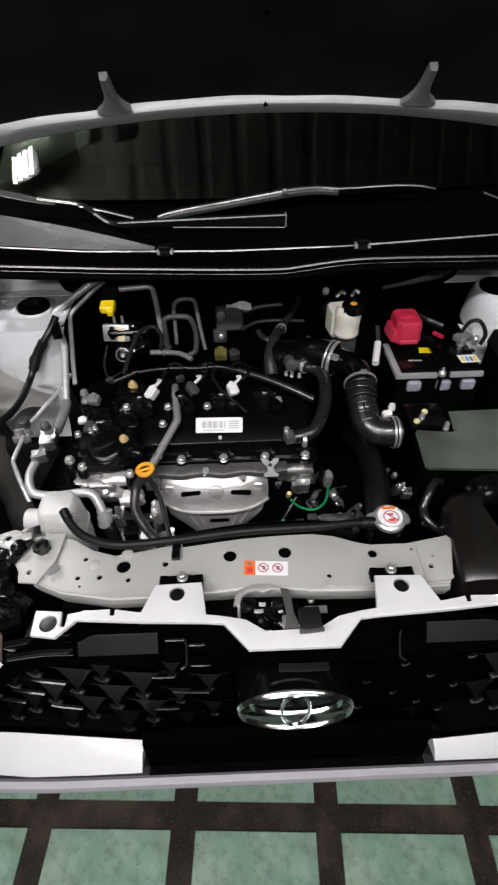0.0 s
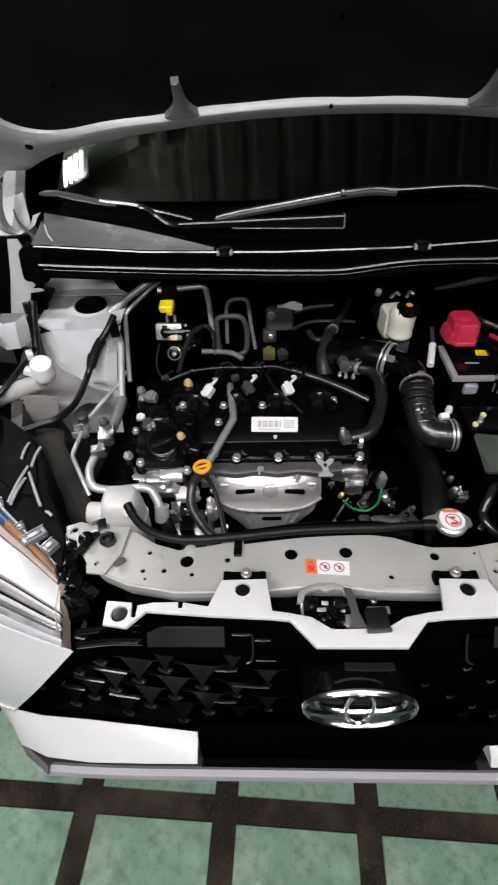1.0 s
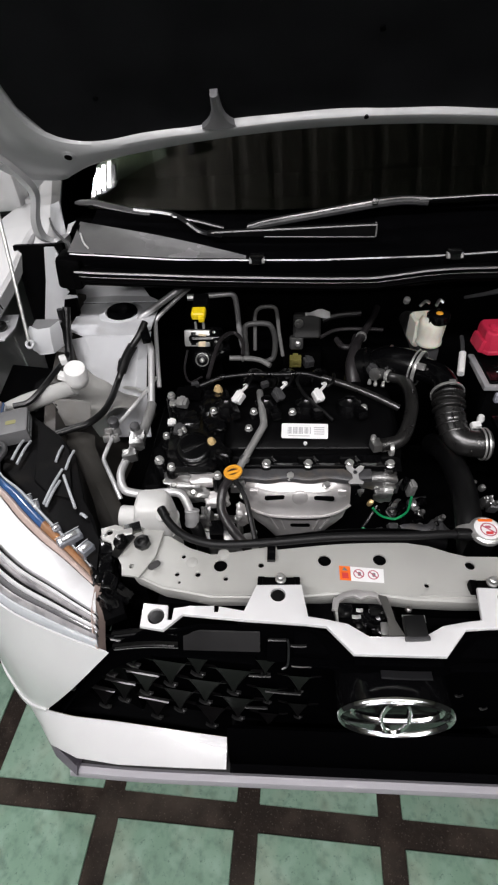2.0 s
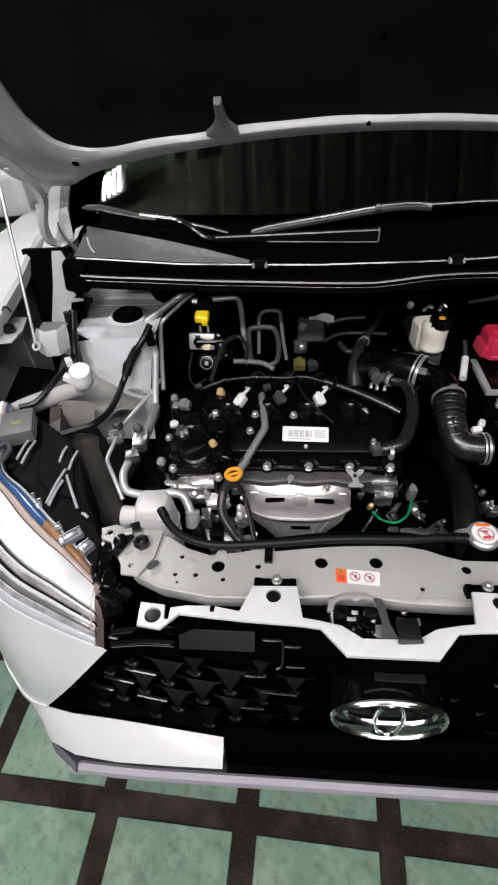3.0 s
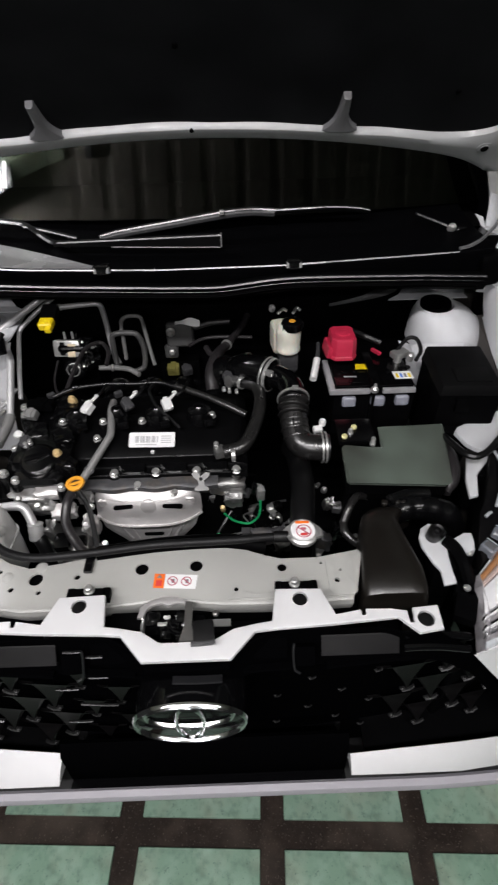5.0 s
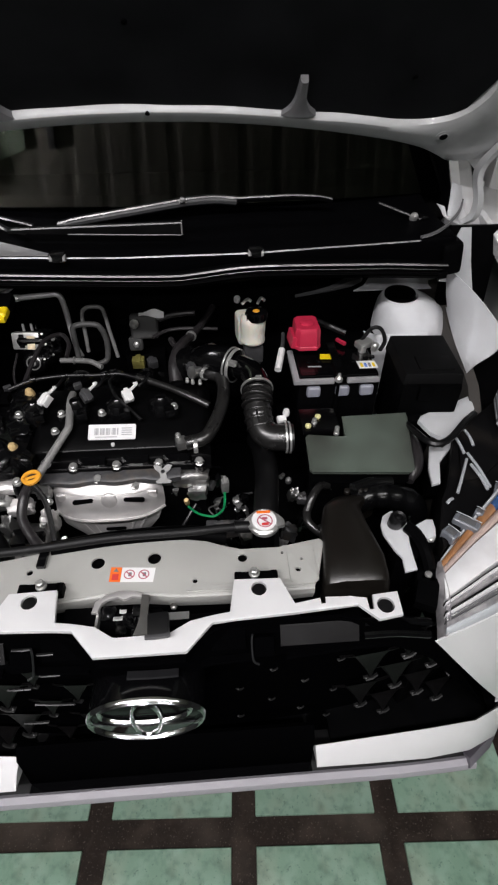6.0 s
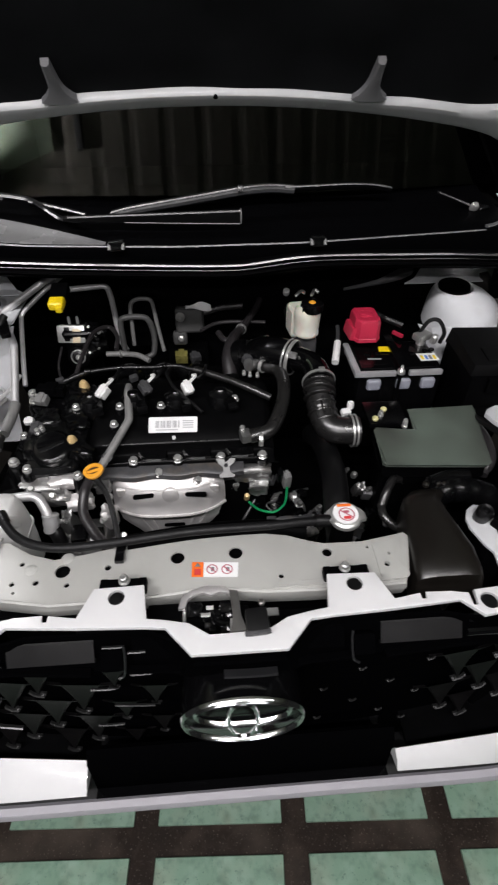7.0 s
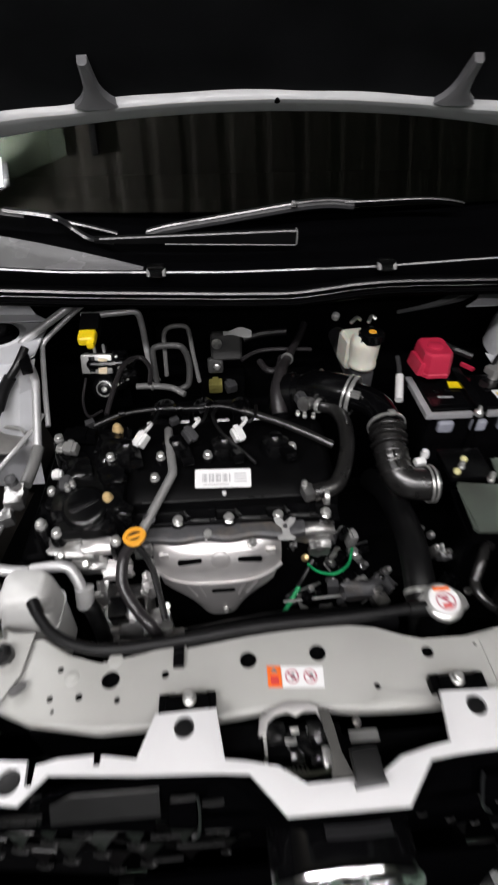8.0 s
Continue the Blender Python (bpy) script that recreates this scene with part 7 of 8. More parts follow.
def build_airbox():
    a = thing("air_filter_box", "dark grained air filter box with a plain lid", "air filter box", 0.40, 0.725, 0.36)
    outline = [(0.288, 0.656), (0.293, 0.649), (0.477, 0.635), (0.484, 0.640), (0.525, 0.8), (0.521, 0.807), (0.391, 0.811), (0.386, 0.806), (0.376, 0.745), (0.302, 0.748), (0.297, 0.742)]
    part("lid", plate(B(), outline, 0.010, pose(0, 0, 0.976), (), 0.005), BOXLID, a, "dark grained lid, green sheen put into its colour")
    part("lid_wall", plate(B(), [(0.405 + (x - 0.405) * 0.985, 0.725 + (y - 0.725) * 0.985) for x, y in outline], 0.026, pose(0, 0, 0.966), (), 0.002), BLACK_MATT, a)
    low = [(x * 0.97 + 0.012, y * 0.96 + 0.03) for x, y in outline]
    part("base", plate(B(), low, 0.25, pose(0, 0, 0.94), (), 0.004), BLACK_MATT, a)
    part("lid_rim", plate(B(), [(0.290, 0.660), (0.484, 0.645), (0.522, 0.81), (0.385, 0.822), (0.37, 0.765), (0.300, 0.764)], 0.008, pose(0, 0, 0.944), (), 0.002), BLACK_MATT, a)
    part("mount_leg", box(B(), 0.06, 0.06, 0.36, pose(0.42, 0.73, 0.53), 0.01), BLACK_MATT, a)
    # corner bracket with grommets
    br = part("bracket", box(B(), 0.080, 0.075, 0.012, pose(0.330, 0.800, 0.972), 0.004), BLACK, a)
    for x, y, z in ((0.302, 0.772, 0.982), (0.328, 0.804, 0.980)):
        part("grommet", lathe(B(), [(0.0065, 0), (0.0065, 0.004), (0.004, 0.006), (0.002, 0.004)], pose(x, y, z, 10, 0, 0), 12), mat("pale_yellow_grommet", (0.62, 0.58, 0.28), 0.4), br)
    bolt(a, 0.318, 0.788, 0.98, 0.005)
    bolt(a, 0.360, 0.757, 0.975, 0.005, long=0.016)
    part("clip", box(B(), 0.05, 0.012, 0.018, pose(0.34, 0.825, 0.955), 0.004), BLACK_GLOSS, a)
    part("clip", box(B(), 0.05, 0.012, 0.018, pose(0.47, 0.818, 0.955), 0.004), BLACK_GLOSS, a)
    part("side_bulge", tube(B(), [(0.520, 0.80, 0.945), (0.519, 0.74, 0.945), (0.508, 0.68, 0.940), (0.49, 0.65, 0.93)], 0.018, 12, 6, lambda f: 0.55 + 0.6 * math.sin(math.pi * min(1.0, f * 1.1))), GREY_RUBBER, a)


build_airbox()


def build_duct():
    d = thing("air_intake_duct", "wide brown black plastic intake snorkel", "intake duct", 0.33, 0.50, 0.86)
    secs = []
    for y, x0, x1, zt, th in ((0.398, 0.272, 0.375, 0.955, 0.05), (0.404, 0.271, 0.376, 0.972, 0.06), (0.418, 0.272, 0.377, 0.98, 0.07), (0.45, 0.277, 0.378, 0.982, 0.07), (0.49, 0.283, 0.371, 0.982, 0.07), (0.525, 0.289, 0.365, 0.981, 0.07), (0.555, 0.295, 0.363, 0.979, 0.07), (0.572, 0.302, 0.373, 0.972, 0.07), (0.59, 0.318, 0.389, 0.962, 0.07), (0.605, 0.34, 0.411, 0.945, 0.06)):
        w = x1 - x0
        r = 0.011
        secs.append([(x0, y, zt - th), (x0, y, zt - r), (x0 + r * 0.4, y, zt - r * 0.3), (x0 + r, y, zt), (x0 + w * 0.3, y, zt + 0.003), (x0 + w * 0.7, y, zt + 0.003), (x1 - r, y, zt), (x1 - r * 0.4, y, zt - r * 0.3), (x1, y, zt - r), (x1, y, zt - th)])
    part("snorkel", loft(B(), secs, True, True), DUCT, d)
    part("hinge_pin", tube(B(), [(0.36, 0.602, 0.968), (0.40, 0.618, 0.965), (0.44, 0.622, 0.96)], 0.012, 10), BLACK, d)
    def ripple(f):
        return 1.0 + 0.03 * math.sin(f * 40)
    part("corrugated_neck", tube(B(), [(0.36, 0.592, 0.940), (0.40, 0.604, 0.945), (0.445, 0.604, 0.938), (0.485, 0.60, 0.915), (0.50, 0.60, 0.84)], 0.025, 16, 10, ripple), BLACK, d)
    for x, y, z in ((0.345, 0.588, 0.975), (0.372, 0.598, 0.966), (0.385, 0.600, 0.962)):
        part("pin", lathe(B(), [(0.006, 0), (0.006, 0.006), (0.003, 0.008)], pose(x, y, z), 10), DUCT, d)
    part("strut", box(B(), 0.05, 0.03, 0.20, pose(0.33, 0.50, 0.86), 0.008), BLACK_MATT, d)
    part("strut", box(B(), 0.05, 0.10, 0.06, pose(0.34, 0.44, 0.78), 0.008), BLACK_MATT, d)


build_duct()


def build_fusebox():
    f = thing("fuse_box", "black fuse box with a lidded top", "fuse box", 0.59, 0.89, 0.80)
    part("body", box(B(), 0.130, 0.165, 0.18, pose(0.580, 0.905, 0.945, 0, 0, -3), 0.010), BLACK_MATT, f)
    part("lid", box(B(), 0.132, 0.165, 0.040, pose(0.582, 0.912, 1.042, 2, 0, -3), 0.005, 2, 0.94, 0.93), FUSE_LID, f)
    part("lid_panel", box(B(), 0.075, 0.05, 0.005, pose(0.588, 0.872, 1.062, 2, 0, -3), 0.002), FUSE_LID, f)
    part("latch", box(B(), 0.03, 0.014, 0.035, pose(0.560, 0.822, 1.02, 0, 0, -3), 0.004), BLACK_MATT, f)
    part("skirt", box(B(), 0.12, 0.04, 0.12, pose(0.575, 0.828, 0.90, 8, 0, -4), 0.012), BLACK_MATT, f)
    part("foot", box(B(), 0.10, 0.14, 0.5, pose(0.585, 0.89, 0.60), 0.01), BLACK_MATT, f)
    part("cable", tube(B(), [(0.520, 0.80, 0.96), (0.518, 0.74, 0.985), (0.528, 0.695, 0.995), (0.545, 0.683, 0.998), (0.578, 0.700, 0.998), (0.624, 0.745, 1.0), (0.66, 0.78, 0.99)], 0.007, 8), RUBBER, f)


build_fusebox()


def build_brake_reservoir():
    r = thing("brake_fluid_reservoir", "milky plastic brake fluid tank with black cap", "brake fluid tank", 0.215, 1.13, 0.96)
    prof = [(0.020, -0.048), (0.030, -0.046), (0.0335, -0.042), (0.0335, -0.036), (0.0315, -0.033), (0.0335, -0.010), (0.0345, 0.010), (0.0335, 0.020), (0.029, 0.026), (0.026, 0.032)]
    part("tank", lathe(B(), prof, pose(0.210, 1.105, 1.043), 24, 0.94, 0.94), MILKY, r)
    part("tank_rear", box(B(), 0.058, 0.062, 0.076, pose(0.199, 1.146, 1.016, 0, 0, 8), 0.016, 3), MILKY, r)
    cap = part("cap", lathe(B(), [(0.0250, -0.010), (0.0258, 0.0), (0.0258, 0.010), (0.0225, 0.013), (0.002, 0.014)], pose(0.218, 1.096, 1.074), 24), BLACK, r, "black screw cap")
    part("cap_mark", lathe(B(), [(0.0085, 0.0), (0.0078, 0.0012), (0.002, 0.0014)], pose(0.217, 1.090, 1.088), 18), ORANGE, cap)
    for k in range(12):
        a = k * math.pi / 6
        part("grip", box(B(), 0.004, 0.003, 0.016, pose(0.218 + 0.0262 * math.cos(a), 1.096 + 0.0262 * math.sin(a), 1.074, 0, 0, 30 * k), 0.001), BLACK, cap)
    part("stay", box(B(), 0.05, 0.06, 0.05, pose(0.212, 1.12, 0.965), 0.008), GREY_PLASTIC, r)
    part("master_cylinder", tube(B(), [(0.205, 1.34, 0.95), (0.21, 1.18, 0.945), (0.212, 1.10, 0.94)], 0.022, 14), ALU, r)
    part("wire_clip", tube(B(), [(0.185, 1.15, 1.078), (0.20, 1.16, 1.085), (0.21, 1.16, 1.08)], 0.004, 6), STEEL, r)
    part("wire_clip", tube(B(), [(0.225, 1.15, 1.078), (0.235, 1.165, 1.085), (0.245, 1.16, 1.08)], 0.004, 6), STEEL, r)
    part("level_plug", lathe(B(), [(0.009, 0), (0.009, 0.012), (0.005, 0.016)], pose(0.178, 1.26, 1.035, 30, 0, 0), 12), WHITE_PLASTIC, r)


build_brake_reservoir()


def build_intake_hose():
    h = thing("intake_hose", "ribbed black rubber air intake hose with clamps", "intake hose", 0.27, 0.75, 0.96)
    def ribs(f):
        return 0.87 + 0.27 * max(0.0, math.cos((f - 0.06) * 2 * math.pi * 4.0)) ** 0.5
    part("bellows", tube(B(), [(0.203, 0.890, 1.003), (0.203, 0.872, 0.999), (0.201, 0.855, 0.992), (0.201, 0.838, 0.983)], 0.0310, 24, 30, ribs), RUBBER_GLOSS, h, "ribbed rubber bellows")
    part("elbow", tube(B(), [(0.201, 0.842, 0.985), (0.202, 0.825, 0.975), (0.204, 0.807, 0.965), (0.211, 0.790, 0.957), (0.226, 0.779, 0.953), (0.250, 0.774, 0.953), (0.272, 0.773, 0.953)], 0.0290, 24, 8, lambda f: 1.04 if f < 0.2 else 1.0), RUBBER_GLOSS, h)
    for k, (y, z, x) in enumerate(((0.833, 0.980, 0.2015), (0.816, 0.970, 0.2025), (0.800, 0.961, 0.206))):
        clamp(h, (x, y, z), (-0.03 - 0.05 * k, 0.86, 0.5), 0.0298, RUBBER_GLOSS, 0.004)
    for a in (-40, -10, 25, 60):
        c, q = 0.0288 * math.sin(radians(a)), 0.0288 * math.cos(radians(a))
        part("rib", tube(B(), [(0.2015 + c, 0.833 - 0.5 * q, 0.980 + 0.86 * q), (0.203 + c, 0.816 - 0.5 * q, 0.970 + 0.86 * q), (0.207 + c, 0.800 - 0.52 * q, 0.961 + 0.85 * q)], 0.0026, 6), RUBBER_GLOSS, h)
    part("neck", tube(B(), [(0.203, 0.882, 1.002), (0.202, 0.910, 1.010), (0.192, 0.938, 1.013), (0.172, 0.960, 1.013), (0.150, 0.975, 1.012)], 0.0285, 22, 6), BLACK_GLOSS, h)
    part("upper_duct", tube(B(), [(0.158, 0.972, 1.012), (0.130, 0.990, 1.010), (0.104, 1.008, 1.004), (0.085, 1.025, 0.992), (0.07, 1.035, 0.975)], 0.0385, 22, 6), BLACK, h)
    part("duct_rib", tube(B(), [(0.128, 0.965, 1.040), (0.108, 0.985, 1.038), (0.090, 1.002, 1.028)], 0.003, 6), BLACK_GLOSS, h)
    clamp(h, (0.158, 0.971, 1.012), (0.8, -0.55, 0.0), 0.0388)
    clamp(h, (0.149, 0.977, 1.012), (0.8, -0.55, 0.0), 0.0392, w=0.004)
    clamp(h, (0.203, 0.884, 1.003), (0, 1, 0.2), 0.0345, w=0.006)
    clamp(h, (0.256, 0.774, 0.953), (1, 0, 0.02), 0.0325, w=0.004)
    clamp(h, (0.264, 0.774, 0.953), (1, 0, 0.02), 0.0325, w=0.004)
    part("clamp_tail", box(B(), 0.020, 0.014, 0.014, pose(0.251, 0.812, 0.972, 20, 0, 10), 0.004), WHITE_PLASTIC, h)
    part("clamp_tail", lathe(B(), [(0.007, -0.006), (0.008, 0.0), (0.006, 0.008)], pose(0.262, 0.822, 0.982), 12), WHITE_PLASTIC, h)
    part("clamp_screw", box(B(), 0.02, 0.012, 0.012, pose(0.152, 0.942, 1.036, 0, 0, -30), 0.003), STEEL, h)
    part("clamp_screw", box(B(), 0.014, 0.010, 0.009, pose(0.206, 0.880, 1.037, 0, 0, 0), 0.003), STEEL, h)


build_intake_hose()


def build_cooling():
    c = thing("radiator_filler", "radiator filler neck with a steel cap and warning disc", "radiator filler", 0.187, 0.527, 0.93)
    part("neck", lathe(B(), [(0.020, -0.08), (0.020, -0.012), (0.024, -0.008), (0.024, -0.004)], pose(0.187, 0.527, 0.976), 20), BLACK_MATT, c)
    cap = part("cap_disc", lathe(B(), [(0.024, -0.008), (0.027, -0.006), (0.0275, 0.002), (0.025, 0.005), (0.021, 0.006), (0.002, 0.0065)], pose(0.187, 0.527, 0.978, 4, 0, 0), 28), STEEL, c)
    for s in SIDES:
        part("ear", loft(B(), [[(0.187 + s * x, 0.527 + w, z), (0.187 + s * x, 0.527 - w, z), (0.187 + s * x, 0.527 - w, z - 0.007), (0.187 + s * x, 0.527 + w, z - 0.007)] for x, w, z in ((0.020, 0.016, 0.983), (0.028, 0.011, 0.981), (0.034, 0.007, 0.977), (0.036, 0.004, 0.974))], True, True), STEEL, c)
    part("disc", lathe(B(), [(0.0215, 0.0), (0.021, 0.0006), (0.002, 0.0008)], pose(0.187, 0.527, 0.9845, 4, 0, 0), 28), STICK_WHITE, c, "white disc with red print")
    bm = B()
    loft(bm, [[(0.188 + r * math.cos(a * math.pi / 14), 0.524 + r * math.sin(a * math.pi / 14), 0.9857 + 0.07 * (0.003 + r * math.sin(a * math.pi / 14) * 1.0)) for r in (0.0115, 0.0135)] for a in range(29)])
    part("print", bm, STICK_PINK, c)
    part("print", plate(B(), rounded(0.012, 0.0055, 0.002), 0.0003, pose(0.188, 0.517, 0.9861, 4)), STICK_RED, c)
    part("print", plate(B(), rounded(0.024, 0.0022, 0.0008), 0.0003, pose(0.188, 0.524, 0.9870, 4, 0, -40)), STICK_PINK, c)
    part("print", plate(B(), rounded(0.010, 0.005, 0.002), 0.0003, pose(0.188, 0.529, 0.9865, 4)), STICK_PINK, c)
    part("print", plate(B(), rounded(0.024, 0.0055, 0.002), 0.0003, pose(0.187, 0.5425, 0.9873, 4)), STICK_ORANGE, c)
    hose("overflow_hose", "thin black rubber hose lying along the radiator support", [(-0.378, 0.560, 0.986), (-0.364, 0.538, 0.985), (-0.342, 0.515, 0.984), (-0.310, 0.498, 0.983), (-0.263, 0.489, 0.983), (-0.18, 0.494, 0.984), (-0.067, 0.506, 0.985), (0.057, 0.512, 0.982), (0.12, 0.519, 0.978), (0.163, 0.524, 0.972)], 0.0074, RUBBER_DULL)
    for o in [q for q in CAR.users_collection[0].objects if q.name == "overflow_hose"]:
        part("end_sleeve", tube(B(), [(-0.380, 0.563, 0.987), (-0.374, 0.554, 0.986), (-0.369, 0.546, 0.985)], 0.0088, 10), RUBBER, o)
        part("end_sleeve", tube(B(), [(0.135, 0.5215, 0.976), (0.163, 0.524, 0.972)], 0.0105, 10), RUBBER, o)
    rub = thing("seal_strip", "black rubber strip along the top of the radiator", "rubber strip", -0.05, 0.525, 0.93)
    part("strip", tube(B(), [(-0.17, 0.505, 0.965), (-0.06, 0.518, 0.968), (0.05, 0.522, 0.966), (0.12, 0.518, 0.955)], 0.014, 10), BLACK_MATT, rub)
    clip = thing("hose_clip", "black plastic clip holding a hose", "hose clip", -0.178, 0.485, 0.966)
    part("clip", box(B(), 0.014, 0.034, 0.008, pose(-0.178, 0.482, 0.971), 0.002), BLACK, clip)
    rh = hose("radiator_hose", "thick black radiator hose running down to the neck", [(0.205, 0.900, 0.84), (0.210, 0.840, 0.875), (0.212, 0.775, 0.893), (0.210, 0.700, 0.905), (0.203, 0.640, 0.905), (0.198, 0.590, 0.890), (0.196, 0.545, 0.86), (0.196, 0.52, 0.80)], 0.025, RUBBER, None, 18)
    clamp(rh, (0.199, 0.595, 0.891), (0.05, 0.95, 0.3), 0.0252)
    h = hose("heater_hose", "grey black coolant hose bent round the cover", [(0.070, 0.985, 0.988), (0.098, 0.972, 0.990), (0.120, 0.955, 0.992), (0.129, 0.915, 0.992), (0.125, 0.863, 0.988), (0.114, 0.822, 0.983), (0.100, 0.788, 0.975), (0.082, 0.766, 0.968), (0.045, 0.758, 0.963)], 0.0145, RUBBER_GLOSS, None, 14)
    part("end_fitting", box(B(), 0.022, 0.026, 0.020, pose(0.036, 0.757, 0.966, 0, 0, 15), 0.005), ALU, h)
    part("end_fitting", lathe(B(), [(0.005, -0.01), (0.006, 0.006), (0.003, 0.010)], pose(0.030, 0.768, 0.976, 20, 0, 0), 8), STEEL, h)
    clamp(h, (0.066, 0.750, 0.962), (1, 0, 0), 0.0128)
    clamp(h, (0.088, 0.963, 0.997), (0.75, -0.6, 0.1), 0.0128)
    # milky coolant tank by the lamp
    t = thing("coolant_tank", "milky white plastic coolant tank", "coolant tank", -0.43, 0.60, 0.86)
    secs = []
    for z, sx, sy, dx, dy in ((0.80, 0.085, 0.075, 0, 0), (0.86, 0.088, 0.080, 0, 0), (0.91, 0.080, 0.074, 0.002, 0.004), (0.940, 0.070, 0.066, 0.002, 0.008), (0.955, 0.062, 0.058, 0.0, 0.010), (0.961, 0.050, 0.046, 0.0, 0.011)):
        secs.append([(-0.414 + dx + x, 0.600 + dy + y, z) for x, y in rounded(sx, sy, min(sx, sy) * 0.26, 5)])
    part("tank", loft(B(), secs, True, True), CLOUDY, t, angle=55)
    part("hose_nipple", lathe(B(), [(0.012, -0.02), (0.011, 0.0), (0.009, 0.012), (0.003, 0.014)], pose(-0.386, 0.580, 0.945, 40, 0, -20), 14), CLOUDY, t)
    part("side_port", lathe(B(), [(0.021, -0.03), (0.022, 0.016), (0.020, 0.019), (0.014, 0.020), (0.013, 0.014), (0.002, 0.014)], pose(-0.466, 0.612, 0.905, 0, -86, 0), 20), CLOUDY, t)
    part("seam", plate(B(), rounded(0.088, 0.082, 0.022, 5, -0.413, 0.604), 0.003, pose(0, 0, 0.893)), CLOUDY, t)
    part("base", box(B(), 0.09, 0.08, 0.48, pose(-0.43, 0.602, 0.58), 0.01), BLACK_MATT, t)
    # small hoses by the snorkel
    for k, pts in enumerate(([(0.275, 0.590, 0.925), (0.288, 0.610, 0.945), (0.306, 0.635, 0.945), (0.325, 0.65, 0.93)], [(0.33, 0.655, 0.915), (0.345, 0.672, 0.93), (0.365, 0.69, 0.925)], [(0.275, 0.592, 0.925), (0.275, 0.570, 0.92), (0.292, 0.553, 0.91), (0.315, 0.55, 0.90)])):
        hose("coolant_hose", "short black coolant hose with a shiny wet look", pts, 0.008, RUBBER_GLOSS, None, 10)


build_cooling()


def build_pipes():
    a = thing("air_conditioning_pipes", "bent aluminium air conditioning pipes with fittings", "metal pipe", -0.49, 0.85, 0.92)
    part("suction_pipe", tube(B(), bent([(-0.395, 1.25, 1.118), (-0.430, 1.205, 1.110), (-0.545, 1.172, 1.043), (-0.497, 1.08, 1.010), (-0.489, 0.955, 0.912)], 0.018), 0.0088, 12, 4), PIPE, a)
    part("suction_hose", tube(B(), [(-0.4885, 0.965, 0.919), (-0.491, 0.93, 0.909), (-0.496, 0.875, 0.902)], 0.0120, 14), GREY_TUBE, a, "grey rubber sleeve")
    part("liquid_pipe", tube(B(), bent([(-0.395, 1.255, 1.105), (-0.437, 1.212, 1.084), (-0.503, 1.188, 1.034), (-0.487, 1.08, 0.973), (-0.478, 1.02, 0.93)], 0.016), 0.0058, 10, 4), PIPE, a)
    part("thin_line", tube(B(), bent([(-0.485, 1.03, 0.955), (-0.498, 1.0, 0.944), (-0.548, 0.90, 0.922), (-0.566, 0.866, 0.918)], 0.012), 0.0050, 10, 4), PIPE, a)
    part("lower_line", tube(B(), bent([(-0.562, 0.850, 0.912), (-0.574, 0.79, 0.894), (-0.528, 0.712, 0.905), (-0.508, 0.68, 0.88)], 0.014), 0.0050, 10, 4), PIPE, a)
    part("lower_pipe", tube(B(), bent([(-0.497, 0.860, 0.908), (-0.508, 0.80, 0.908), (-0.515, 0.728, 0.911), (-0.496, 0.676, 0.908), (-0.440, 0.676, 0.898)], 0.020), 0.0090, 12, 4), PIPE, a)
    part("valve_block", casting(0.034, 0.040, 0.026, pose(-0.494, 0.822, 0.924, 10, 0, 8), 21, 0.2, 0.85), ALU, a)
    part("valve_block", casting(0.030, 0.022, 0.026, pose(-0.502, 0.775, 0.920, 10, 0, 20), 24, 0.2, 0.85), ALU, a)
    part("valve_cap", lathe(B(), [(0.010, -0.004), (0.011, 0.006), (0.011, 0.018), (0.007, 0.020)], pose(-0.500, 0.845, 0.935, 10, 0, 0), 14), GREY_PLASTIC, a)
    part("valve_cap", lathe(B(), [(0.012, -0.004), (0.013, 0.006), (0.013, 0.016), (0.009, 0.019)], pose(-0.563, 0.878, 0.925, 10, 0, 0), 14), GREY_PLASTIC, a)
    for x, y, z in ((-0.578, 0.868, 0.912), (-0.556, 0.865, 0.912), (-0.558, 0.85, 0.905), (-0.578, 0.85, 0.905)):
        part("fitting", box(B(), 0.018, 0.016, 0.018, pose(x, y, z, 20, 0, x * 900), 0.004), ALU, a)
    part("discharge_pipe", tube(B(), bent([(-0.436, 0.680, 0.897), (-0.370, 0.678, 0.908), (-0.350, 0.646, 0.868)], 0.022), 0.0095, 12, 5), PIPE, a)
    part("crimp", lathe(B(), [(0.014, -0.018), (0.016, -0.014), (0.0145, -0.006), (0.016, 0.002), (0.0145, 0.010), (0.016, 0.016), (0.013, 0.018)], pose(-0.3495, 0.645, 0.862, -30, 0, 0), 16), PIPE, a)
    part("discharge_hose", tube(B(), [(-0.349, 0.640, 0.852), (-0.338, 0.630, 0.835), (-0.328, 0.612, 0.77), (-0.325, 0.60, 0.66)], 0.0135, 14), RUBBER, a)
    part("bracket", box(B(), 0.022, 0.05, 0.016, pose(-0.502, 1.07, 1.055, 10, 0, 20), 0.004), BLACK, a)
    part("stay", tube(B(), [(-0.52, 1.0, 0.93), (-0.545, 1.03, 0.92), (-0.60, 1.065, 0.90)], 0.004, 8), STEEL, a)
    v = thing("brake_pipes", "grey coated brake pipes looping before the bulkhead", "metal pipe", -0.24, 1.2, 1.0)
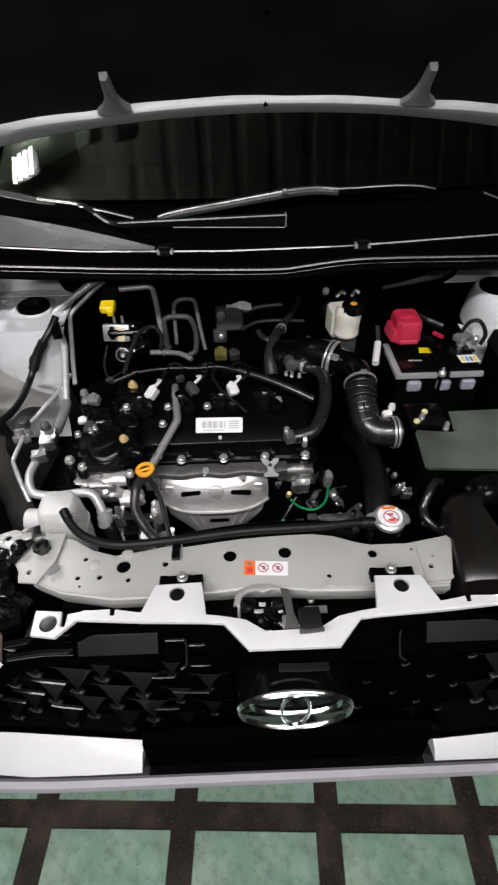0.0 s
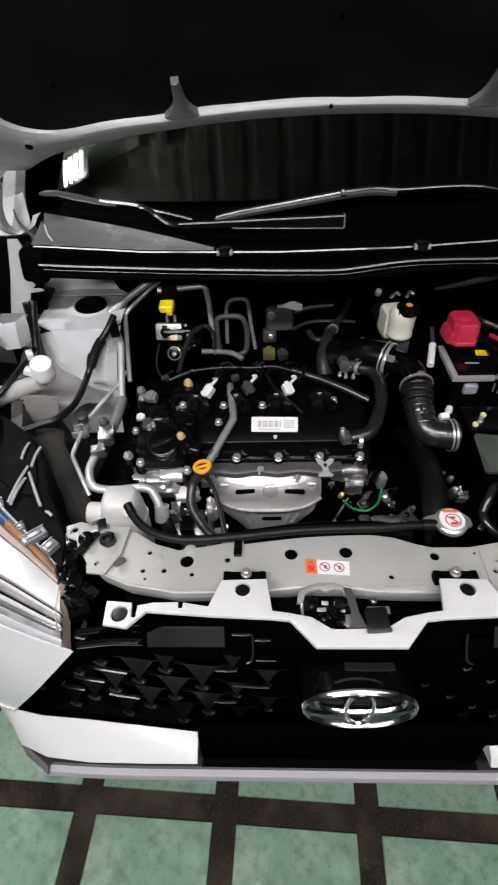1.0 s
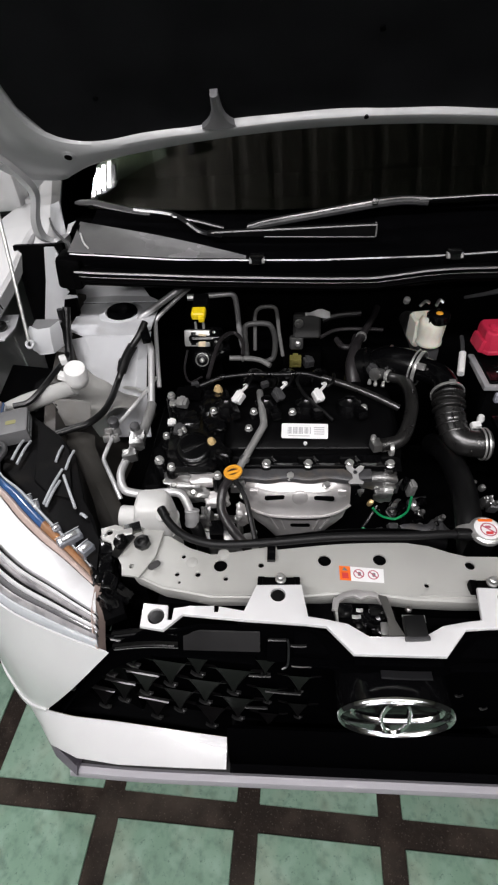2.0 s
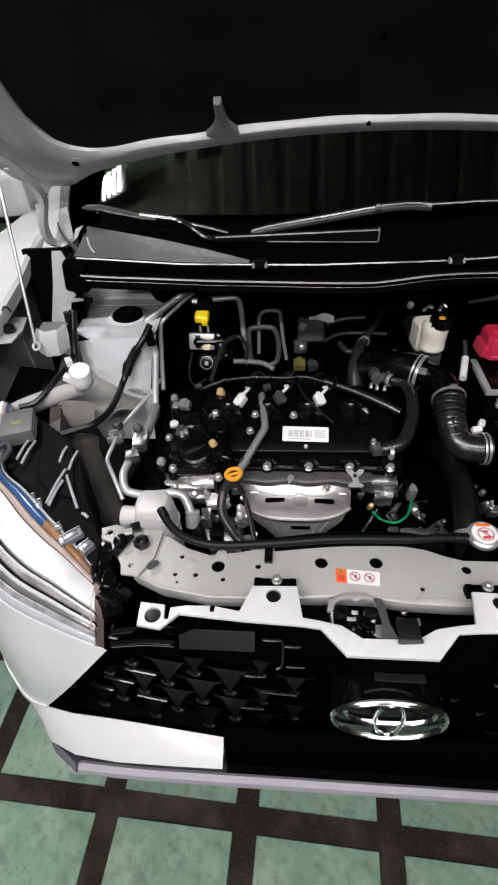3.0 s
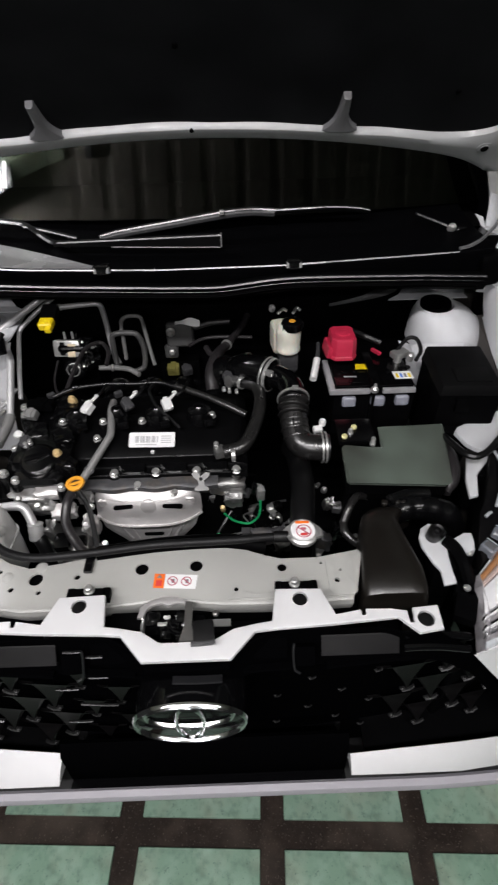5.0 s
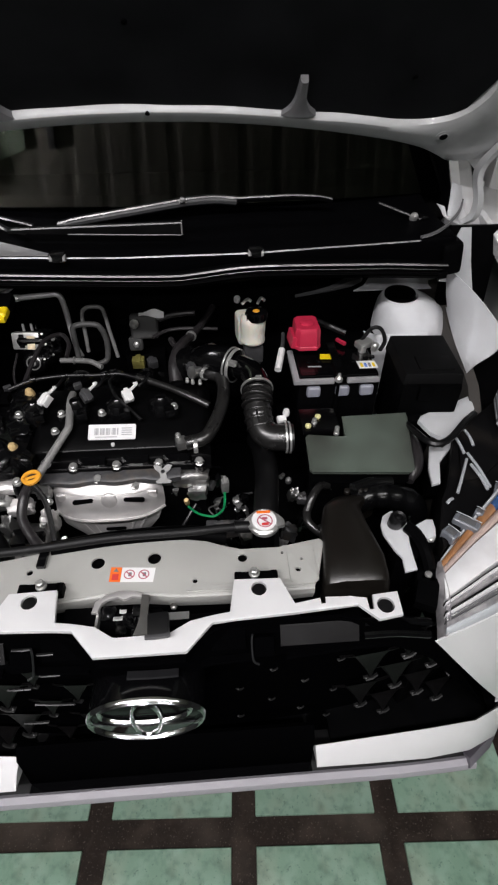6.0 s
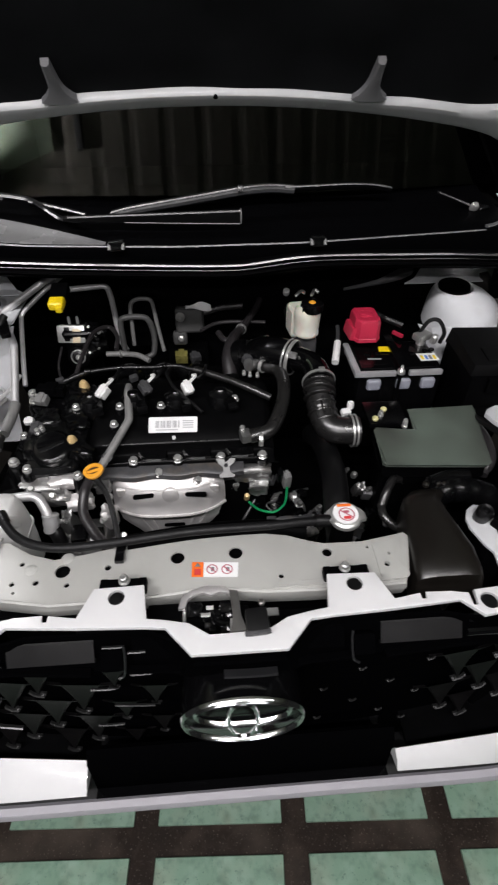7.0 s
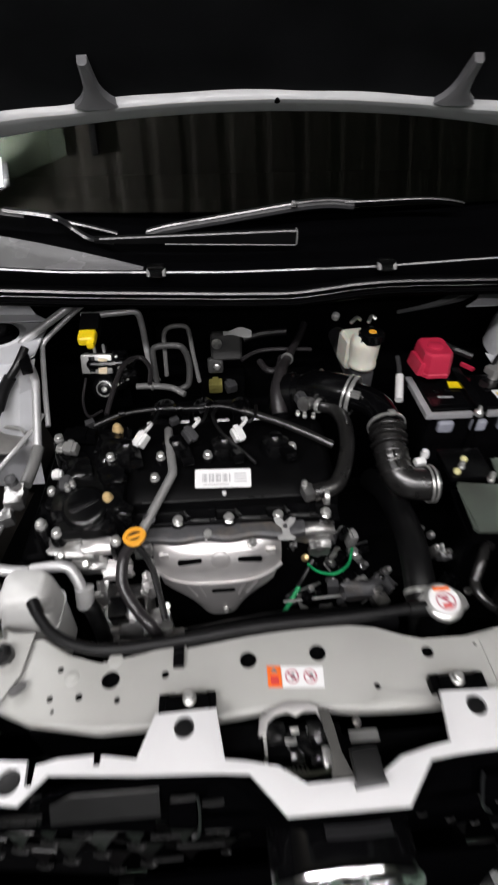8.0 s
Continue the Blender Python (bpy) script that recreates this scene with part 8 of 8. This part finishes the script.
    part("pipe", tube(B(), [(-0.402, 1.245, 1.069), (-0.324, 1.245, 1.075), (-0.293, 1.245, 1.074), (-0.285, 1.245, 1.043), (-0.28, 1.235, 0.969), (-0.273, 1.22, 0.931), (-0.259, 1.2, 0.912)], 0.0075, 12), PIPE, v)
    part("union", lathe(B(), [(0.0095, -0.012), (0.0095, 0.010), (0.007, 0.012)], pose(-0.406, 1.245, 1.069, 0, 90, 0), 8), STEEL, v)
    part("pipe", tube(B(), [(-0.306, 1.16, 0.927), (-0.269, 1.16, 0.926), (-0.223, 1.15, 0.926), (-0.192, 1.13, 0.92)], 0.0072, 10), GREY_TUBE, v)
    part("collar", lathe(B(), [(0.009, -0.003), (0.011, 0.0), (0.009, 0.003)], pose(-0.269, 1.160, 0.926, 0, 90, 0), 12), STEEL, v)
    part("pipe", tube(B(), [(-0.236, 1.195, 0.931), (-0.234, 1.2, 0.991), (-0.231, 1.2, 1.039), (-0.219, 1.2, 1.056), (-0.198, 1.2, 1.06), (-0.179, 1.2, 1.056), (-0.173, 1.2, 1.037), (-0.168, 1.2, 0.98), (-0.158, 1.19, 0.913)], 0.0052, 10), GREY_TUBE, v)
    part("hose_loop", tube(B(), bent([(-0.258, 1.17, 0.925), (-0.262, 1.19, 1.015), (-0.190, 1.19, 1.016), (-0.178, 1.19, 0.97), (-0.182, 1.175, 0.912), (-0.215, 1.17, 0.905)], 0.020), 0.0075, 12, 5), GREY_DARK, v)
    part("stay", box(B(), 0.08, 0.05, 0.14, pose(-0.22, 1.30, 0.95), 0.01), BLACK_MATT, v)
    p = thing("brake_pump", "silver brake pressure pump unit with pipes", "brake pump", -0.39, 1.25, 0.85)
    part("block", box(B(), 0.095, 0.05, 0.085, pose(-0.375, 1.230, 0.935, 14, 0, 0), 0.012, 3), BLACK, p)
    body = part("valve_body", box(B(), 0.074, 0.034, 0.046, pose(-0.398, 1.220, 0.958, -22, 0, -4), 0.006), STEEL, p, "bright machined valve body")
    part("body_groove", box(B(), 0.014, 0.004, 0.036, pose(-0.398, 1.220, 0.958, -22, 0, -4) @ pose(-0.010, -0.0165, 0), 0.001), BLACK, body)
    part("label", plate(B(), [(-0.010, -0.019), (0.010, -0.019), (0.013, 0.016), (-0.008, 0.018)], 0.002, pose(-0.398, 1.220, 0.958, -22, 0, -4) @ pose(0.014, -0.0195, -0.003, 90, 0, 0)), mat("tan_label", (0.80, 0.68, 0.48), 0.35, 0, 0.2, 60, 0.05), p, "pale tan label")
    part("motor", lathe(B(), [(0.032, -0.05), (0.033, 0.0), (0.030, 0.008), (0.020, 0.014), (0.01, 0.015)], pose(-0.388, 1.196, 0.902, 66, 0, 0), 24), BLACK, p)
    part("motor_ring", lathe(B(), [(0.018, 0.013), (0.0195, 0.0155), (0.0175, 0.0165), (0.016, 0.014)], pose(-0.388, 1.196, 0.902, 66, 0, 0), 24), STEEL, p)
    for k, (x, y, z, w) in enumerate(((-0.340, 1.205, 0.955, 0.030), (-0.326, 1.200, 0.925, 0.034), (-0.350, 1.195, 0.915, 0.026), (-0.345, 1.215, 0.980, 0.022), (-0.318, 1.210, 0.965, 0.020))):
        part("valve_lump", casting(w, 0.024, w, pose(x, y, z, 20, 0, 20 * k), 60 + k, 0.3, 0.7), BLACK, p)
        bolt(p, x - 0.004, y - 0.014, z + 0.006, 0.0035, tilt=60, long=0.006)
    part("nut", lathe(B(), [(0.007, 0.0), (0.007, 0.005), (0.004, 0.007), (0.001, 0.004)], pose(-0.388, 1.184, 0.906, 66, 0, 0), 14), STEEL, p)
    for dx in (-0.010, 0.012):
        part("union", lathe(B(), [(0.0038, 0), (0.0038, 0.016), (0.0025, 0.020)], pose(-0.392 + dx, 1.225, 0.984, -10, 0, 0), 8), STEEL, p)
        part("brake_line", tube(B(), [(-0.392 + dx, 1.250, 0.967), (-0.392 + dx * 1.1, 1.262, 0.985), (-0.38 + dx * 1.5, 1.29, 0.99)], 0.0025, 6), BLACK, p)
    part("mount", box(B(), 0.10, 0.08, 0.10, pose(-0.39, 1.29, 0.85), 0.01), BLACK_MATT, p)
    part("wire_loop", tube(B(), [(-0.345, 1.0, 0.97), (-0.335, 1.06, 0.99), (-0.32, 1.13, 1.005), (-0.29, 1.17, 1.0), (-0.265, 1.14, 0.99), (-0.262, 1.09, 0.98)], 0.0055, 8), GREY_RUBBER, p)
    part("wire_loop", tube(B(), [(-0.43, 1.20, 0.93), (-0.435, 1.15, 0.90), (-0.415, 1.10, 0.89), (-0.375, 1.08, 0.92)], 0.003, 6), GREY_RUBBER, p)
    y = thing("service_port", "yellow capped service port below the cowl seal", "service port", -0.35, 1.02, 1.13)
    part("cap", box(B(), 0.032, 0.030, 0.018, pose(-0.349, 1.012, 1.142, 10, 0, 0), 0.007, 3), YELLOW, y)
    part("nose", box(B(), 0.014, 0.020, 0.012, pose(-0.341, 0.997, 1.138, 10, 0, 0), 0.004), YELLOW, y)
    part("holder", box(B(), 0.036, 0.04, 0.022, pose(-0.346, 1.042, 1.152, 20, 0, 0), 0.005), BLACK_MATT, y)


build_pipes()


def build_rear_parts():
    k = thing("vacuum_actuator", "grey plastic actuator bolted to the bulkhead", "actuator", -0.085, 1.28, 0.95)
    part("plate", box(B(), 0.080, 0.030, 0.072, pose(-0.088, 1.285, 0.955, -10, 0, 0), 0.014, 3), GREY_DARK, k)
    part("ear", box(B(), 0.04, 0.022, 0.04, pose(-0.118, 1.275, 0.905, -10, 0, 0), 0.010, 3), GREY_DARK, k)
    part("nut", lathe(B(), [(0.013, 0), (0.013, 0.006), (0.007, 0.009), (0.004, 0.014)], pose(-0.112, 1.262, 0.975, 80, 0, 0), 10), STEEL, k)
    part("nut", lathe(B(), [(0.009, 0), (0.009, 0.008), (0.005, 0.011)], pose(-0.114, 1.258, 0.912, 80, 0, 0), 6), STEEL, k)
    part("arm", tube(B(), [(-0.045, 1.262, 0.985), (0.0, 1.262, 0.998), (0.06, 1.258, 1.004)], 0.008, 8), GREY_RUBBER, k)
    foil = part("foil_tag", thicken(loft(B(), [[(x, 1.262, 1.012 + 0.006 * math.sin(x * 90)), (x, 1.250, 1.000 + 0.005 * math.sin(x * 70 + 1))] for x in (-0.095, -0.084, -0.072, -0.060, -0.048, -0.036, -0.026)]), 0.001), STICK_WHITE, k, "crumpled silver foil tag")
    part("wire", tube(B(), [(-0.055, 1.19, 0.97), (-0.02, 1.215, 0.975), (0.02, 1.225, 0.975), (0.07, 1.228, 0.972), (0.12, 1.235, 0.965)], 0.005, 8), GREY_RUBBER, k)
    part("wire", tube(B(), [(-0.01, 1.205, 0.955), (0.005, 1.175, 0.95), (0.03, 1.175, 0.95), (0.045, 1.22, 0.955)], 0.008, 8), GREY_RUBBER, k)
    o = hose("vacuum_hose", "grey black vacuum hose bending down behind the cover", [(0.015, 0.995, 0.955), (0.012, 1.03, 0.985), (0.022, 1.07, 1.00), (0.035, 1.12, 0.995), (0.052, 1.165, 0.985), (0.072, 1.215, 0.985)], 0.014, GREY_RUBBER, lambda f: 1.25 - 0.6 * f, 12)
    clamp(o, (0.050, 1.160, 0.987), (0.3, 0.9, 0), 0.012, m=STEEL)
    part("end", tube(B(), [(0.072, 1.215, 0.985), (0.095, 1.26, 0.992), (0.11, 1.30, 1.0)], 0.009, 10), GREY_RUBBER, o)
    g = thing("yellow_connector", "dull yellow connector behind the engine", "connector", -0.118, 1.27, 0.84)
    connector(g, -0.120, 1.272, 0.842, 0.036, 0.026, 0.030, mat("dull_yellow_plastic", (0.20, 0.18, 0.05), 0.5), 0, 10)
    connector(g, -0.080, 1.275, 0.836, 0.030, 0.026, 0.026, GREY_PLASTIC, 20, 10)
    part("bracket", box(B(), 0.12, 0.05, 0.08, pose(-0.10, 1.31, 0.82), 0.01), BLACK_MATT, g)
    w = thing("hydrometer_tube", "white plastic test tube clipped by the battery", "test tube", 0.285, 1.0, 0.95)
    part("tube", tube(B(), [(0.262, 0.985, 0.985), (0.270, 1.015, 0.995), (0.278, 1.045, 1.005)], 0.0085, 12), WHITE_PLASTIC, w)
    part("tip", tube(B(), [(0.278, 1.045, 1.005), (0.284, 1.075, 1.012), (0.287, 1.10, 1.018)], 0.005, 10), GREY_PLASTIC, w)
    part("clip", box(B(), 0.03, 0.02, 0.02, pose(0.282, 1.03, 0.99), 0.004), BLACK, w)
    # wiring loom over the valve cover
    m = thing("wiring_loom", "black taped wiring loom across the engine", "wiring loom", -0.15, 0.95, 1.0)
    part("trunk", tube(B(), [(-0.352, 0.930, 0.998), (-0.30, 0.945, 1.010), (-0.23, 0.955, 1.012), (-0.16, 0.952, 1.012), (-0.11, 0.955, 1.012), (-0.07, 0.940, 1.010), (0.0, 0.905, 1.006), (0.05, 0.875, 1.000), (0.082, 0.858, 0.992)], 0.0048, 10), RUBBER, m)
    part("split_tube", tube(B(), [(-0.066, 0.938, 1.012), (0.0, 0.903, 1.008), (0.05, 0.873, 1.002), (0.095, 0.850, 0.990)], 0.0078, 10), RUBBER_GLOSS, m)
    for x0, x1, dx in ((-0.262, -0.248, 0), (-0.165, -0.155, 0), (-0.075, -0.06, 0)):
        part("branch", tube(B(), [(x1 + 0.02, 0.952, 1.012), (x1 + 0.018, 0.93, 1.018), (x1 + 0.012, 0.908, 1.018), (x1, 0.898, 1.014)], 0.0035, 8), RUBBER, m)
    part("branch", tube(B(), [(-0.118, 0.952, 1.010), (-0.125, 0.92, 1.012), (-0.105, 0.875, 1.004), (-0.075, 0.845, 0.992), (-0.05, 0.82, 0.982)], 0.004, 8), RUBBER, m)
    for x, y in ((-0.30, 0.945), (-0.23, 0.955), (-0.19, 0.954), (-0.135, 0.954)):
        part("tape", lathe(B(), [(0.0060, -0.006), (0.0064, 0), (0.0060, 0.006)], pose(x, y, 1.012, 0, 90, 8), 12), BLACK, m)
    for x, y, z in ((-0.20, 0.93, 1.0), (-0.145, 0.962, 1.004), (-0.37, 0.96, 0.98)):
        part("clip", box(B(), 0.018, 0.012, 0.014, pose(x, y, z, 10, 0, 30), 0.003), GREY_PLASTIC, m)
    q = thing("sensor_wire", "green wire looped beside the heat shield", "wire", 0.08, 0.74, 0.76)
    part("wire", tube(B(), [(0.040, 0.712, 0.818), (0.048, 0.712, 0.806), (0.064, 0.712, 0.790), (0.093, 0.712, 0.781), (0.112, 0.713, 0.796), (0.119, 0.714, 0.815), (0.121, 0.720, 0.848)], 0.0028, 8), GREEN, q)
    part("wire", tube(B(), [(0.025, 0.70, 0.765), (0.0, 0.675, 0.735), (-0.025, 0.655, 0.70), (-0.035, 0.645, 0.66)], 0.0045, 8), GREEN, q)
    part("cable", tube(B(), [(0.055, 0.735, 0.80), (0.035, 0.712, 0.78), (0.022, 0.70, 0.765)], 0.004, 8), RUBBER, q)
    # left side: washer neck, cable, flange panel
    z = thing("washer_filler", "white plastic washer filler neck with its cap", "washer filler", -0.66, 0.90, 0.98)
    part("neck", tube(B(), [(-0.86, 0.885, 0.935), (-0.80, 0.897, 0.962), (-0.74, 0.902, 0.985), (-0.68, 0.905, 1.005), (-0.642, 0.905, 1.018)], 0.0185, 16, 6, lambda f: 1.35 - 0.35 * f), mat("cloudy_plastic", (0.40, 0.40, 0.39), 0.5, 0, 0.08, 20, 0.1), z)
    part("cap", lathe(B(), [(0.020, -0.052), (0.024, -0.048), (0.0265, -0.040), (0.0265, -0.022), (0.0245, -0.019), (0.0245, -0.003), (0.0225, 0.0), (0.003, -0.001)], pose(-0.628, 0.905, 1.068, 18, 12, 0), 26), WHITE_PLASTIC, z, "white snap-on cap")
    part("hinge_tab", box(B(), 0.022, 0.020, 0.014, pose(-0.666, 0.915, 1.040, 0, 20, 0), 0.004), WHITE_PLASTIC, z)
    part("support", box(B(), 0.03, 0.05, 0.30, pose(-0.74, 0.90, 0.80), 0.006), BLACK_MATT, z)
    u = thing("bonnet_release_cable", "black sheathed cable running down the strut tower", "cable", -0.57, 1.1, 0.98)
    part("cable", tube(B(), [(-0.505, 1.10, 1.075), (-0.520, 1.068, 1.052), (-0.545, 1.050, 1.022), (-0.566, 1.040, 0.985), (-0.582, 1.015, 0.953), (-0.583, 0.950, 0.948), (-0.590, 0.895, 0.948), (-0.612, 0.852, 0.95), (-0.645, 0.832, 0.95), (-0.70, 0.80, 0.95)], 0.0085, 10), RUBBER, u)
    part("sleeve", tube(B(), [(-0.535, 1.055, 1.034), (-0.555, 1.046, 1.006), (-0.572, 1.030, 0.972)], 0.0125, 10), RUBBER, u)
    part("hook", box(B(), 0.012, 0.016, 0.03, pose(-0.575, 1.045, 0.985, 0, 20, 0), 0.003), BLACK, u)
    s = thing("lamp_cable", "black cable clipped along the fender", "cable", -0.73, 0.95, 1.0)
    part("cable", tube(B(), [(-0.700, 1.07, 1.13), (-0.705, 1.065, 1.05), (-0.700, 1.03, 1.02), (-0.695, 0.99, 1.03), (-0.70, 0.95, 1.03), (-0.715, 0.90, 1.02), (-0.74, 0.865, 1.005), (-0.775, 0.855, 1.0)], 0.007, 8), RUBBER, s)
    part("clip", box(B(), 0.016, 0.03, 0.014, pose(-0.690, 0.985, 1.04, 0, 0, 30), 0.004), WHITE_PLASTIC, s)
    c = thing("rail_cover", "white painted cover plate on the inner fender", "cover plate", 0.6, 0.77, 0.97)
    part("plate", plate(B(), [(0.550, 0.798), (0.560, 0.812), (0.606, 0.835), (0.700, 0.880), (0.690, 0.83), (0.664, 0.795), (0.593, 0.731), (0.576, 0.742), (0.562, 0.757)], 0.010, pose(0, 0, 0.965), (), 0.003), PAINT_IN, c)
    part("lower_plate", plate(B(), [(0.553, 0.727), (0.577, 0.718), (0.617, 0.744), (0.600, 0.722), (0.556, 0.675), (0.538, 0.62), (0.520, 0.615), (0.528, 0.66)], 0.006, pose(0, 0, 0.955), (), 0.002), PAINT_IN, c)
    part("post", box(B(), 0.05, 0.06, 0.12, pose(0.62, 0.79, 0.895), 0.006), APRON, c)
    part("post", box(B(), 0.03, 0.03, 0.10, pose(0.565, 0.69, 0.90), 0.006), BLACK_MATT, c)
    n = thing("lamp_bracket", "white bracket beside a rubber stop", "bracket", 0.46, 0.485, 0.95)
    part("ear", plate(B(), [(0.447, 0.506), (0.468, 0.517), (0.481, 0.516), (0.479, 0.496), (0.474, 0.480), (0.457, 0.474)], 0.012, pose(0, 0, 0.975), (), 0.003), PAINT_IN, n)
    part("arm", tube(B(), [(0.430, 0.500, 0.978), (0.440, 0.480, 0.978), (0.446, 0.450, 0.972), (0.450, 0.43, 0.955)], 0.011, 8), BLACK_MATT, n)
    part("foot", box(B(), 0.03, 0.03, 0.14, pose(0.462, 0.49, 0.895), 0.006), BLACK_MATT, n)


build_rear_parts()

# ---- floor tiles ----


def build_tiles():
    first, count, rest = None, 0, []
    cells = []
    for i in range(-13, 13):
        for j in range(-13, 17):
            p = TURNED @ Vector(((i + 0.5) * PITCH, (j + 0.5) * PITCH, 0.0))
            if abs(p.x) < RX - 0.25 and RY0 + 0.25 < p.y < RY1 - 0.25:
                cells.append((abs(p.x) + abs(p.y + 0.3), p))
    cells.sort(key=lambda c: c[0])
    for _, p in cells:
        m = Matrix.Translation(p) @ Matrix.Rotation(radians(-2.7 + random.uniform(-0.15, 0.15)), 4, "Z")
        if count >= 300:
            rest.append(m)
            continue
        if first is None:
            first = part("tile", box(B(), PITCH - JOINT, PITCH - JOINT, 0.008, pose(0, 0, 0), 0.002, 1), TILE, FLOOR)
        ob = first if count == 0 else new("tile", first.data)
        ob.parent = FLOOR
        ob.matrix_basis = m
        count += 1
    bm = B()
    for m in rest:
        box(bm, PITCH - JOINT, PITCH - JOINT, 0.008, m, 0)
    tagged(part("far_tiles", bm, TILE, FLOOR, smooth=False), "green floor tiles farther off", kind="stuff")


build_tiles()
